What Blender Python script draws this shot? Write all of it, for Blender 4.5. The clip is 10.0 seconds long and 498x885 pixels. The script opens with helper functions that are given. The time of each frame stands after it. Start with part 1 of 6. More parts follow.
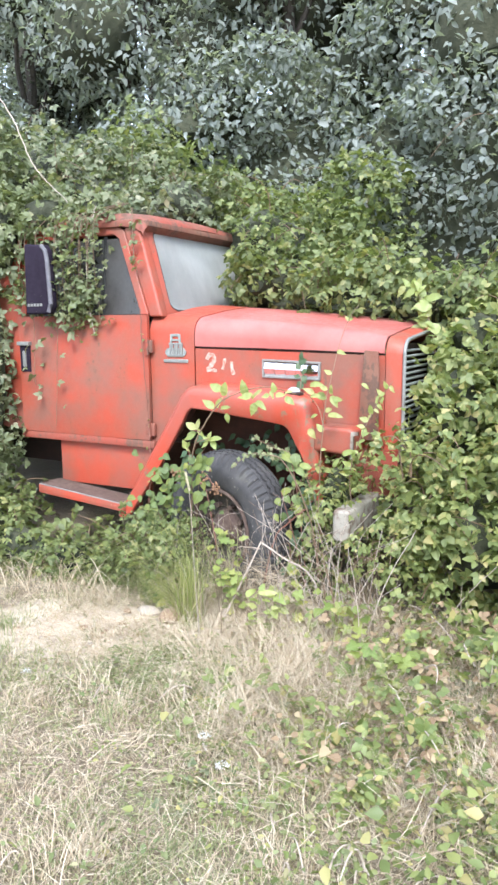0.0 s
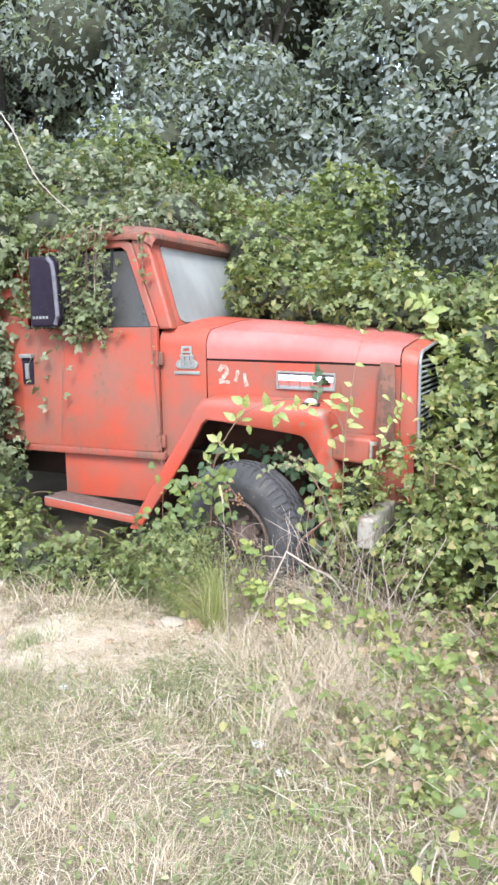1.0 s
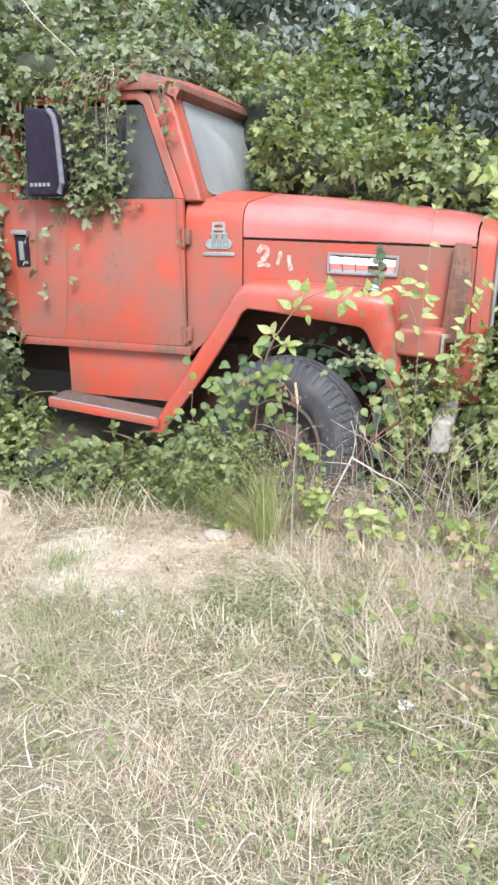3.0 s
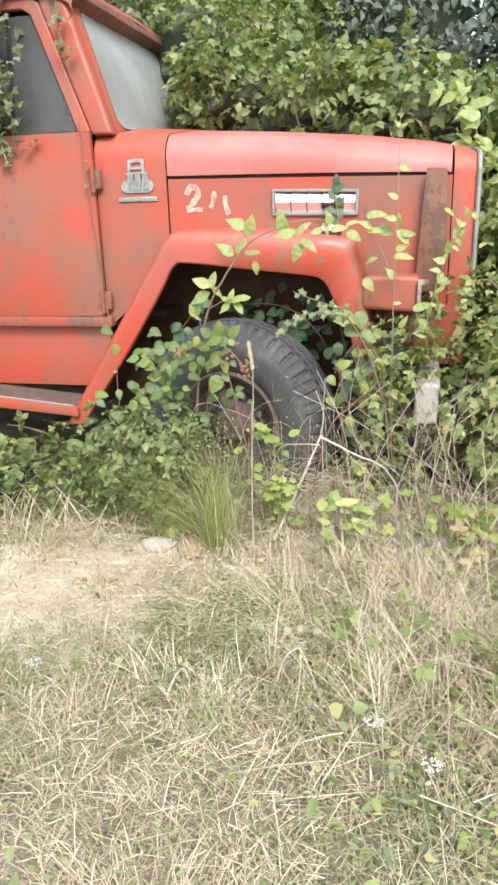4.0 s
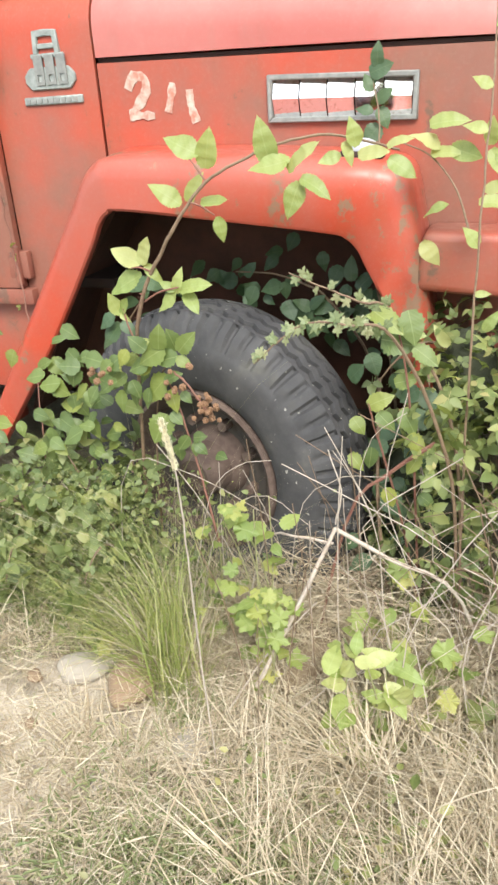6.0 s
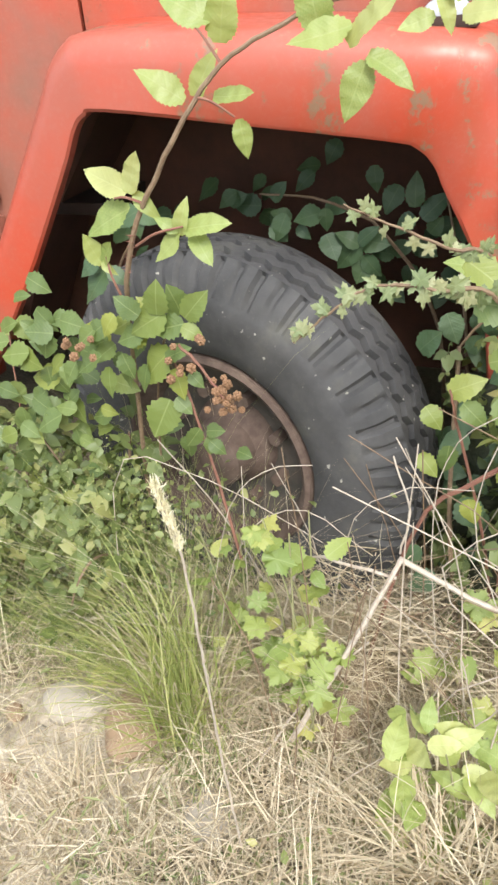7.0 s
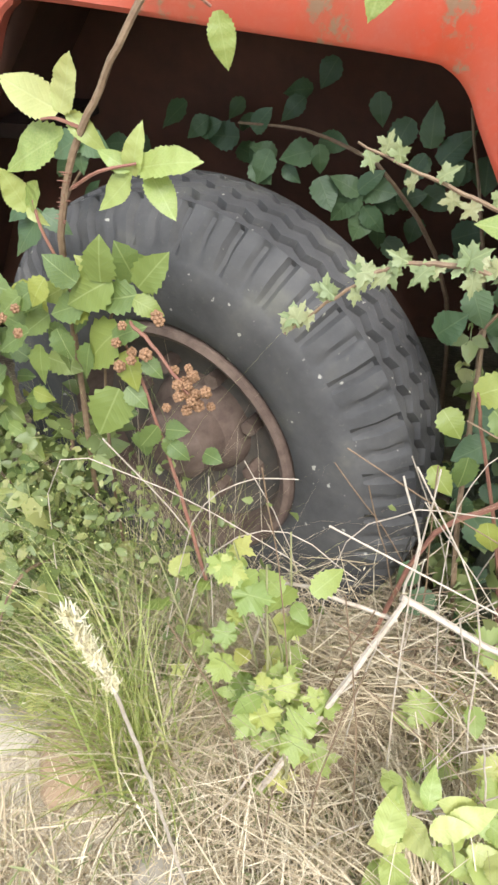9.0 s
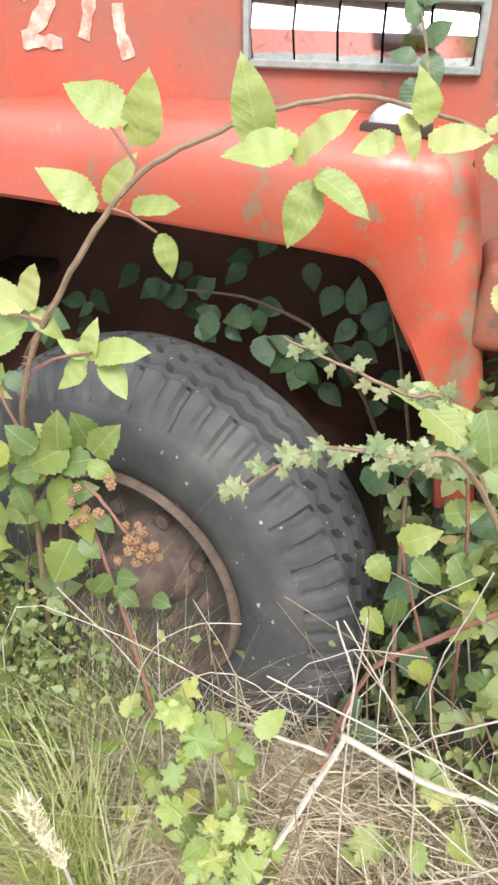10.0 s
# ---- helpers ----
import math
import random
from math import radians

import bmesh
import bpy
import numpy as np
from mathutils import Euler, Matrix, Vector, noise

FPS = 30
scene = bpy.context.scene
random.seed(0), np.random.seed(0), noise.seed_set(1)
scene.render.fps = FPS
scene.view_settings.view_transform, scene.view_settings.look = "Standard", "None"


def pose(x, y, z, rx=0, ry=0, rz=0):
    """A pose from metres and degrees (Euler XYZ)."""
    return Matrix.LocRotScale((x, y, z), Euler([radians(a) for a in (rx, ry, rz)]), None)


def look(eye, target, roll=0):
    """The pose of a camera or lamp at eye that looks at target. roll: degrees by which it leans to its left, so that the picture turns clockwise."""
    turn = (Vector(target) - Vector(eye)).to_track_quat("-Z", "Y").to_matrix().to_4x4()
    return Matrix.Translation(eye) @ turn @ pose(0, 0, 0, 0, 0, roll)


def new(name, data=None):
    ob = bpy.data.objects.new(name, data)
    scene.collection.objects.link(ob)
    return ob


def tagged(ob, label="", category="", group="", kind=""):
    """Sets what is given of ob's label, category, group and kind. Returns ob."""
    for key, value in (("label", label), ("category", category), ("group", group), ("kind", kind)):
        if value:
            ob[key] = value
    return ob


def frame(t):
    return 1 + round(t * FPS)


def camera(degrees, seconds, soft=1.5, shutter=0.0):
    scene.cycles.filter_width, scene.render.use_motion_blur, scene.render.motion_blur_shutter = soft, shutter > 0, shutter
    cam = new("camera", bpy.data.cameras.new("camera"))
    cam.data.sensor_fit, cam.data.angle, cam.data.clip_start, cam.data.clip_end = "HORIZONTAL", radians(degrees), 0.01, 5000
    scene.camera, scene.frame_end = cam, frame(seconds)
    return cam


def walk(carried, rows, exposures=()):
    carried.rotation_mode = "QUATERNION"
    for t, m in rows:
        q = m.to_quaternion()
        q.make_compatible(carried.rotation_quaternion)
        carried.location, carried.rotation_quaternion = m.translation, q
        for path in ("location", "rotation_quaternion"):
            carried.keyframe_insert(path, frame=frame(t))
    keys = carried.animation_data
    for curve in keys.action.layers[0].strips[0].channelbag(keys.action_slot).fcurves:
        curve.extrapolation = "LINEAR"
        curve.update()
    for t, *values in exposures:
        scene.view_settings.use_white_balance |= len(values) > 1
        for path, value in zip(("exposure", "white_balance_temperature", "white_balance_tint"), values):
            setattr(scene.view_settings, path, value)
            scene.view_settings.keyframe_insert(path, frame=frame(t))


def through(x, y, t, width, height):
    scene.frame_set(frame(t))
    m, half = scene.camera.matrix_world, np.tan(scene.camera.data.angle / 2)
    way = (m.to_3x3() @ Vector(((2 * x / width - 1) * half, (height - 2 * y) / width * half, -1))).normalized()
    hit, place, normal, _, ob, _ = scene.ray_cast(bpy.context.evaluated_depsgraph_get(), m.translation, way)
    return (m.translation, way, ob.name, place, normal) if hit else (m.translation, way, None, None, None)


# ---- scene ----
cam = camera(38.8, 10.0, soft=2.7)
PATH = [
    (0, (0.078, -0.006, 1.735), (-0.874, 1.722, 1.409), -0.5),
    (0.5, (-0.133, -0.143, 1.745), (-0.93, 1.662, 1.416), -3.7),
    (1, (-0.259, -0.245, 1.797), (-1.09, 1.545, 1.479), -0.8),
    (1.5, (-0.342, -0.314, 1.793), (-1.192, 1.465, 1.46), -0.5),
    (2, (-0.53, -0.318, 1.783), (-1.397, 1.45, 1.436), -0.3),
    (2.5, (-0.833, -0.192, 1.693), (-1.652, 1.56, 1.183), -1.7),
    (3, (-1.056, -0.054, 1.686), (-1.694, 1.745, 1.091), 0.3),
    (3.2, (-1.18, 0.058, 1.693), (-1.622, 1.912, 1.086), 0.8),
    (4.3, (-1.315, 0.852, 1.361), (-1.793, 2.686, 0.723), -2.3),
    (4.5, (-1.259, 1.035, 1.395), (-1.745, 2.854, 0.722), -0.3),
    (5, (-1.229, 1.258, 1.46), (-1.814, 3.036, 0.756), -1.4),
    (5.5, (-1.292, 1.572, 1.433), (-1.909, 3.31, 0.659), -1.7),
    (5.7, (-1.323, 1.753, 1.452), (-1.95, 3.476, 0.654), -3.3),
    (6.8, (-1.591, 2.322, 1.419), (-2.185, 3.932, 0.392), -4.2),
    (7, (-1.594, 2.416, 1.392), (-2.22, 3.986, 0.322), -4.6),
    (7.5, (-1.58, 2.541, 1.313), (-2.272, 3.958, 0.083), -7.6),
    (8, (-1.614, 2.601, 1.312), (-2.279, 4.02, 0.069), -7.0),
    (8.5, (-1.668, 2.662, 1.315), (-2.239, 4.134, 0.087), -4.1),
    (9, (-1.702, 2.68, 1.326), (-2.205, 4.186, 0.109), -1.3),
    (9.5, (-1.705, 2.679, 1.369), (-2.173, 4.261, 0.238), 0.4),
    (10, (-1.67, 2.65, 1.441), (-2.1, 4.34, 0.462), 0.2),
]
walk(cam, [(t, look(eye, target, roll)) for t, eye, target, roll in PATH],
     exposures=[(0.0, 1.68, 5700, 9), (3.2, 1.55, 5750, 9), (4.5, 1.5, 6350, 4), (7.0, 1.45, 6350, 5), (10.0, 1.6, 6200, 5)])

# ---- world, sun and exposure: a bright, thinly overcast summer day ----
world = bpy.data.worlds.new("world")
scene.world = world
world.use_nodes = True
wn = world.node_tree
wn.nodes.clear()
sky = wn.nodes.new("ShaderNodeTexSky")
sky.sky_type = "NISHITA"
sky.sun_disc = False
sky.sun_elevation = radians(58)
sky.sun_rotation = radians(155)
sky.dust_density = 4.0
sky.air_density = 1.0
wbg = wn.nodes.new("ShaderNodeBackground")
wbg.inputs[1].default_value = 0.15
wout = wn.nodes.new("ShaderNodeOutputWorld")
# thin white cloud over the blue
wash = wn.nodes.new("ShaderNodeMixRGB")
wash.inputs[0].default_value = 0.6
wash.inputs[2].default_value = (6.2, 6.6, 7.2, 1)
wn.links.new(sky.outputs[0], wash.inputs[1])
wn.links.new(wash.outputs[0], wbg.inputs[0])
wn.links.new(wbg.outputs[0], wout.inputs[0])
sun_data = bpy.data.lights.new("sun", "SUN")
sun_data.energy = 1.9
sun_data.angle = radians(20)
sun_data.color = (1.0, 0.96, 0.90)
sun = new("sun", sun_data)
sun.matrix_world = look((3, -6, 11), (-2.0, 3.8, 0.5))

# ---- materials ----
def nodes_of(name):
    m = bpy.data.materials.new(name)
    m.use_nodes = True
    nt = m.node_tree
    return m, nt, nt.nodes["Principled BSDF"], nt.nodes["Material Output"]


def noise_node(nt, scale, detail=6, rough=0.6, coord="Object", stretch=None):
    tc = nt.nodes.new("ShaderNodeTexCoord")
    n = nt.nodes.new("ShaderNodeTexNoise")
    n.inputs["Scale"].default_value = scale
    n.inputs["Detail"].default_value = detail
    n.inputs["Roughness"].default_value = rough
    src = tc.outputs[coord]
    if stretch:
        mp = nt.nodes.new("ShaderNodeMapping")
        mp.inputs["Scale"].default_value = stretch
        nt.links.new(src, mp.inputs[0])
        src = mp.outputs[0]
    nt.links.new(src, n.inputs["Vector"])
    return n


def ramp(nt, src, stops):
    r = nt.nodes.new("ShaderNodeValToRGB")
    while len(r.color_ramp.elements) < len(stops):
        r.color_ramp.elements.new(0.5)
    for e, (p, c) in zip(r.color_ramp.elements, stops):
        e.position = p
        e.color = (*c, 1) if len(c) == 3 else c
    nt.links.new(src, r.inputs[0])
    return r.outputs[0]


def grey(v):
    return (v, v, v)


def mixed(nt, fac, a, b, kind="MIX"):
    m = nt.nodes.new("ShaderNodeMixRGB")
    m.blend_type = kind
    for sock, v in ((m.inputs[0], fac), (m.inputs[1], a), (m.inputs[2], b)):
        if isinstance(v, (int, float)):
            sock.default_value = v
        elif isinstance(v, tuple):
            sock.default_value = (*v, 1)
        else:
            nt.links.new(v, sock)
    return m.outputs[0]


def bumped(nt, bsdf, src, strength, distance=0.01):
    b = nt.nodes.new("ShaderNodeBump")
    b.inputs["Strength"].default_value = strength
    b.inputs["Distance"].default_value = distance
    nt.links.new(src, b.inputs["Height"])
    nt.links.new(b.outputs[0], bsdf.inputs["Normal"])


def worn_paint(name, paint, faded, rust, wear=0.62, rough=0.42):
    """Old vehicle paint: faded patches, rust blooms, streaks of dirt."""
    m, nt, b, out = nodes_of(name)
    big = noise_node(nt, 2.1, 5, 0.6)
    streak = noise_node(nt, 5, 5, 0.6, stretch=(1.6, 1.6, 0.35))
    fine = noise_node(nt, 26, 8, 0.7)
    c = mixed(nt, ramp(nt, big.outputs[0], [(0.40, grey(0)), (0.62, grey(1))]), paint, faded)
    c = mixed(nt, ramp(nt, streak.outputs[0], [(0.52, grey(0)), (0.78, grey(0.4))]), c, (paint[0] * 0.45, paint[1] * 1.3 + 0.01, paint[2] * 1.2 + 0.01))
    both = mixed(nt, 0.45, streak.outputs[0], fine.outputs[0])
    spots = ramp(nt, both, [(wear, grey(0)), (wear + 0.035, grey(0.85))])
    c = mixed(nt, spots, c, rust)
    dust = noise_node(nt, 90, 4, 0.7)
    c = mixed(nt, ramp(nt, dust.outputs[0], [(0.50, grey(0)), (0.85, grey(0.14))]), c, (0.34, 0.24, 0.19))
    nt.links.new(c, b.inputs["Base Color"])
    nt.links.new(ramp(nt, fine.outputs[0], [(0.3, grey(rough)), (0.75, grey(min(1, rough + 0.3)))]), b.inputs["Roughness"])
    bumped(nt, b, fine.outputs[0], 0.05, 0.003)
    return m


def plain(name, a, b2, scale=20, rough=0.8, metal=0.0, bump=0.3, lo=0.35, hi=0.7, dist=0.005):
    m, nt, b, out = nodes_of(name)
    n = noise_node(nt, scale, 8, 0.65)
    n2 = noise_node(nt, scale * 0.17, 3, 0.5)
    c = mixed(nt, ramp(nt, n.outputs[0], [(lo, grey(0)), (hi, grey(1))]), a, b2)
    c = mixed(nt, ramp(nt, n2.outputs[0], [(0.35, grey(0.35)), (0.7, grey(0))]), c, tuple(0.55 * v for v in a))
    nt.links.new(c, b.inputs["Base Color"])
    b.inputs["Roughness"].default_value = rough
    b.inputs["Metallic"].default_value = metal
    bumped(nt, b, n.outputs[0], bump, dist)
    return m


def leafy(name, stops, through=0.35, rough=0.5, by_object=False, tint=(0.16, 0.19, 0.06), amount=0.5, rib_tone=0.26):
    """Leaf: colour differs from leaf to leaf, light comes through it."""
    m, nt, b, out = nodes_of(name)
    if by_object:
        oi = nt.nodes.new("ShaderNodeObjectInfo")
        rnd = oi.outputs["Random"]
    else:
        gi = nt.nodes.new("ShaderNodeNewGeometry")
        rnd = gi.outputs["Random Per Island"]
    c = ramp(nt, rnd, stops)
    n = noise_node(nt, 0.9 if not by_object else 40, 4, 0.6)
    c = mixed(nt, ramp(nt, n.outputs[0], [(0.3, grey(0)), (0.7, grey(amount))]), c, tint)
    blot = noise_node(nt, 60, 3, 0.6)
    c = mixed(nt, ramp(nt, blot.outputs[0], [(0.60, grey(0)), (0.78, grey(0.4))]), c, (0.17, 0.15, 0.05))
    if by_object:
        # rib and side veins, in the leaf's own measure
        tc = nt.nodes.new("ShaderNodeTexCoord")
        sep = nt.nodes.new("ShaderNodeSeparateXYZ")
        nt.links.new(tc.outputs["Object"], sep.inputs[0])

        def calc(kind, p, q=None):
            k = nt.nodes.new("ShaderNodeMath")
            k.operation = kind
            for sock, val in zip(k.inputs, (p, q)):
                if isinstance(val, (int, float)):
                    sock.default_value = val
                elif val is not None:
                    nt.links.new(val, sock)
            return k.outputs[0]
        across = calc("ABSOLUTE", sep.outputs[1])
        phase = calc("MULTIPLY", calc("SUBTRACT", sep.outputs[0], calc("MULTIPLY", across, 0.9)), 50.0)
        side = calc("SINE", phase)
        rib = ramp(nt, across, [(0.0, grey(1)), (0.022, grey(0))])
        veins = mixed(nt, rib, ramp(nt, calc("MULTIPLY_ADD", side, 0.5), [(0.0, grey(0.55)), (0.5, grey(0.4))]), grey(0.0))
        pale = mixed(nt, 1.0, ramp(nt, calc("ABSOLUTE", side), [(0.0, grey(0.14)), (0.2, grey(0.0))]), rib, "ADD")
        c = mixed(nt, mixed(nt, 1.0, pale, grey(rib_tone), "MULTIPLY"), c, (0.42, 0.46, 0.22))
    nt.links.new(c, b.inputs["Base Color"])
    b.inputs["Roughness"].default_value = rough
    tr = nt.nodes.new("ShaderNodeBsdfTranslucent")
    nt.links.new(mixed(nt, 1.0, c, (1.3, 1.35, 0.7), "MULTIPLY"), tr.inputs[0])
    mx = nt.nodes.new("ShaderNodeMixShader")
    mx.inputs[0].default_value = through
    nt.links.new(b.outputs[0], mx.inputs[1])
    nt.links.new(tr.outputs[0], mx.inputs[2])
    nt.links.new(mx.outputs[0], out.inputs[0])
    if by_object:
        bumped(nt, b, veins, 0.14, 0.02)
    else:
        bumped(nt, b, noise_node(nt, 180, 3, 0.6).outputs[0], 0.15, 0.002)
    return m


RED = worn_paint("faded_red_paint", (0.335, 0.049, 0.022), (0.205, 0.078, 0.052), (0.11, 0.065, 0.04), 0.60)
FENDER_RED = worn_paint("rust_blistered_red_paint", (0.37, 0.046, 0.020), (0.30, 0.075, 0.05), (0.17, 0.115, 0.07), 0.565, 0.30)
# paler, pinker red: the sky's sheen on the bonnet top, put into the paint
RED_TOP = worn_paint("sky_sheen_faded_red_paint", (0.33, 0.082, 0.066), (0.36, 0.125, 0.105), (0.19, 0.10, 0.07), 0.64, 0.36)
RED_RUST = worn_paint("rusty_red_paint", (0.26, 0.045, 0.025), (0.20, 0.07, 0.045), (0.11, 0.06, 0.04), 0.52, 0.6)
BROWN = worn_paint("brown_rusted_steel", (0.15, 0.055, 0.033), (0.17, 0.08, 0.05), (0.09, 0.05, 0.035), 0.52, 0.65)
DARK = plain("dark_grimy_metal", (0.028, 0.014, 0.010), (0.05, 0.022, 0.015), 12, 0.85)
WELL = plain("dirty_wheel_housing", (0.07, 0.03, 0.019), (0.12, 0.045, 0.027), 9, 0.9)
GASKET = plain("black_window_rubber", (0.02, 0.02, 0.02), (0.045, 0.045, 0.042), 40, 0.7)
GREY_TRIM = plain("weathered_grey_alloy", (0.20, 0.20, 0.185), (0.30, 0.29, 0.265), 60, 0.55, 0.3, 0.15)
BADGE = plain("grey_cast_badge", (0.22, 0.24, 0.22), (0.36, 0.37, 0.34), 80, 0.55, 0.3, 0.2)
WHITE_PAINT = plain("brushed_white_paint", (0.46, 0.38, 0.31), (0.36, 0.13, 0.085), 34, 0.8, 0.0, 0.1, 0.42, 0.62)
RIM_RUST = plain("rusted_wheel_steel", (0.075, 0.046, 0.036), (0.15, 0.105, 0.082), 30, 0.85, 0.1, 0.4)
HUB_DIRT = plain("dirt_caked_wheel_disc", (0.055, 0.047, 0.040), (0.10, 0.076, 0.06), 22, 0.9, 0.0, 0.5)
MIRROR_CASE = plain("dark_purple_grey_plastic", (0.016, 0.011, 0.020), (0.028, 0.021, 0.034), 20, 0.75)
BUMPER_PAINT = plain("dirty_grey_white_paint", (0.29, 0.265, 0.22), (0.13, 0.085, 0.06), 16, 0.85, 0.0, 0.4, 0.46, 0.6)
SCUFFED = plain("scuffed_grey_plastic", (0.10, 0.095, 0.11), (0.17, 0.16, 0.17), 30, 0.7)
LENS = plain("white_lamp_lens", (0.40, 0.40, 0.43), (0.30, 0.30, 0.33), 50, 0.3)
CANE = plain("brown_bramble_cane", (0.14, 0.085, 0.05), (0.22, 0.15, 0.09), 90, 0.75)
CANE_RED = plain("reddish_bramble_cane", (0.17, 0.065, 0.045), (0.22, 0.11, 0.07), 70, 0.75)
CANE_DRY = plain("bleached_dead_stem", (0.47, 0.40, 0.33), (0.29, 0.225, 0.17), 60, 0.85)
BERRY = plain("dry_brown_bramble_fruit", (0.27, 0.15, 0.075), (0.16, 0.075, 0.04), 150, 0.7)
PETAL = plain("white_flower", (0.80, 0.80, 0.78), (0.70, 0.70, 0.64), 80, 0.7)
STONE_TAN = plain("tan_stone", (0.30, 0.20, 0.125), (0.25, 0.17, 0.11), 14, 0.9, 0, 0.5)
STONE_PALE = plain("pale_stone", (0.38, 0.33, 0.27), (0.28, 0.24, 0.195), 14, 0.9, 0, 0.5)
STONE_BROWN = plain("brown_stone", (0.20, 0.14, 0.09), (0.27, 0.20, 0.13), 14, 0.9, 0, 0.5)
BARK = plain("grey_brown_bark", (0.06, 0.05, 0.04), (0.11, 0.095, 0.08), 18, 0.95, 0, 0.8, 0.35, 0.7, 0.02)
# gap filler behind the leaves, with the shade between them painted in
CORE = plain("painted_inner_shade", (0.038, 0.044, 0.024), (0.075, 0.075, 0.045), 14, 1.0, 0, 0.9, 0.35, 0.7, 0.03)

LEAF_MID = leafy("bramble_leaf", [(0, (0.065, 0.092, 0.030)), (0.45, (0.125, 0.160, 0.056)), (0.8, (0.20, 0.235, 0.085)), (0.97, (0.31, 0.30, 0.125))], 0.38, 0.5, False, (0.19, 0.21, 0.07), 0.5)
LEAF_GREY = leafy("dusty_bramble_leaf", [(0, (0.085, 0.108, 0.058)), (0.5, (0.155, 0.178, 0.105)), (0.85, (0.25, 0.255, 0.17)), (1, (0.34, 0.31, 0.22))])
LEAF_YELLOW = leafy("yellow_green_leaf", [(0, (0.10, 0.14, 0.04)), (0.5, (0.20, 0.24, 0.08)), (0.85, (0.32, 0.33, 0.12)), (0.97, (0.44, 0.36, 0.16))], 0.42, 0.5, False, (0.20, 0.22, 0.08), 0.5)
# the haze over the far trees is put into this pale bluish colour
LEAF_HAZED = leafy("hazed_tree_leaf", [(0, (0.16, 0.18, 0.165)), (0.6, (0.23, 0.255, 0.235)), (1, (0.35, 0.365, 0.335))], 0.42, 0.65, False, (0.25, 0.28, 0.26), 0.6)
LEAF_BRIGHT = leafy("bright_young_bramble_leaf", [(0, (0.20, 0.27, 0.07)), (0.6, (0.29, 0.34, 0.10)), (1, (0.42, 0.42, 0.18))], 0.40, 0.45, True, (0.34, 0.36, 0.14), 0.6)
LEAF_ROUND = leafy("matt_green_bramble_leaf", [(0, (0.065, 0.105, 0.035)), (0.5, (0.105, 0.15, 0.045)), (0.8, (0.155, 0.195, 0.045)), (1, (0.25, 0.26, 0.05))], 0.32, 0.5, True, (0.15, 0.18, 0.04), 0.5)
# bramble green with the dimness of shade mixed into the colour
LEAF_SHADE = leafy("shade_darkened_bramble_leaf", [(0, (0.045, 0.085, 0.04)), (1, (0.075, 0.12, 0.05))], 0.25, 0.5, True, (0.07, 0.10, 0.04), 0.5, 0.08)
LEAF_PALE = leafy("pale_hawthorn_leaf", [(0, (0.13, 0.17, 0.075)), (0.6, (0.20, 0.235, 0.11)), (1, (0.34, 0.33, 0.19))], 0.30, 0.55, True, (0.2, 0.2, 0.1), 0.3)
LEAF_WEED = leafy("yellowing_weed_leaf", [(0, (0.17, 0.235, 0.06)), (0.6, (0.28, 0.325, 0.085)), (1, (0.45, 0.41, 0.12))], 0.40, 0.5, True)
STRAW = leafy("dry_straw", [(0, (0.25, 0.18, 0.11)), (0.5, (0.44, 0.355, 0.25)), (1, (0.66, 0.575, 0.45))], 0.15, 0.75, False, (0.40, 0.32, 0.22), 0.45)
PALE_SEED = leafy("pale_seed_fluff", [(0, (0.52, 0.46, 0.34)), (0.6, (0.66, 0.60, 0.46)), (1, (0.80, 0.74, 0.60))], 0.3, 0.8, False, (0.6, 0.54, 0.42), 0.3)
DEAD_LEAF = leafy("withered_brown_leaf", [(0, (0.18, 0.115, 0.065)), (0.6, (0.27, 0.19, 0.11)), (1, (0.38, 0.30, 0.18))], 0.2, 0.8, False, (0.22, 0.16, 0.09), 0.5)
FRESH_GRASS = leafy("fresh_green_grass", [(0, (0.20, 0.24, 0.07)), (0.6, (0.31, 0.34, 0.11)), (1, (0.48, 0.44, 0.22))], 0.35, 0.55, False, (0.26, 0.28, 0.09), 0.5)
GRASS = leafy("green_grass", [(0, (0.12, 0.16, 0.06)), (0.6, (0.20, 0.225, 0.10)), (1, (0.36, 0.33, 0.19))], 0.3, 0.6, False, (0.24, 0.23, 0.10), 0.5)


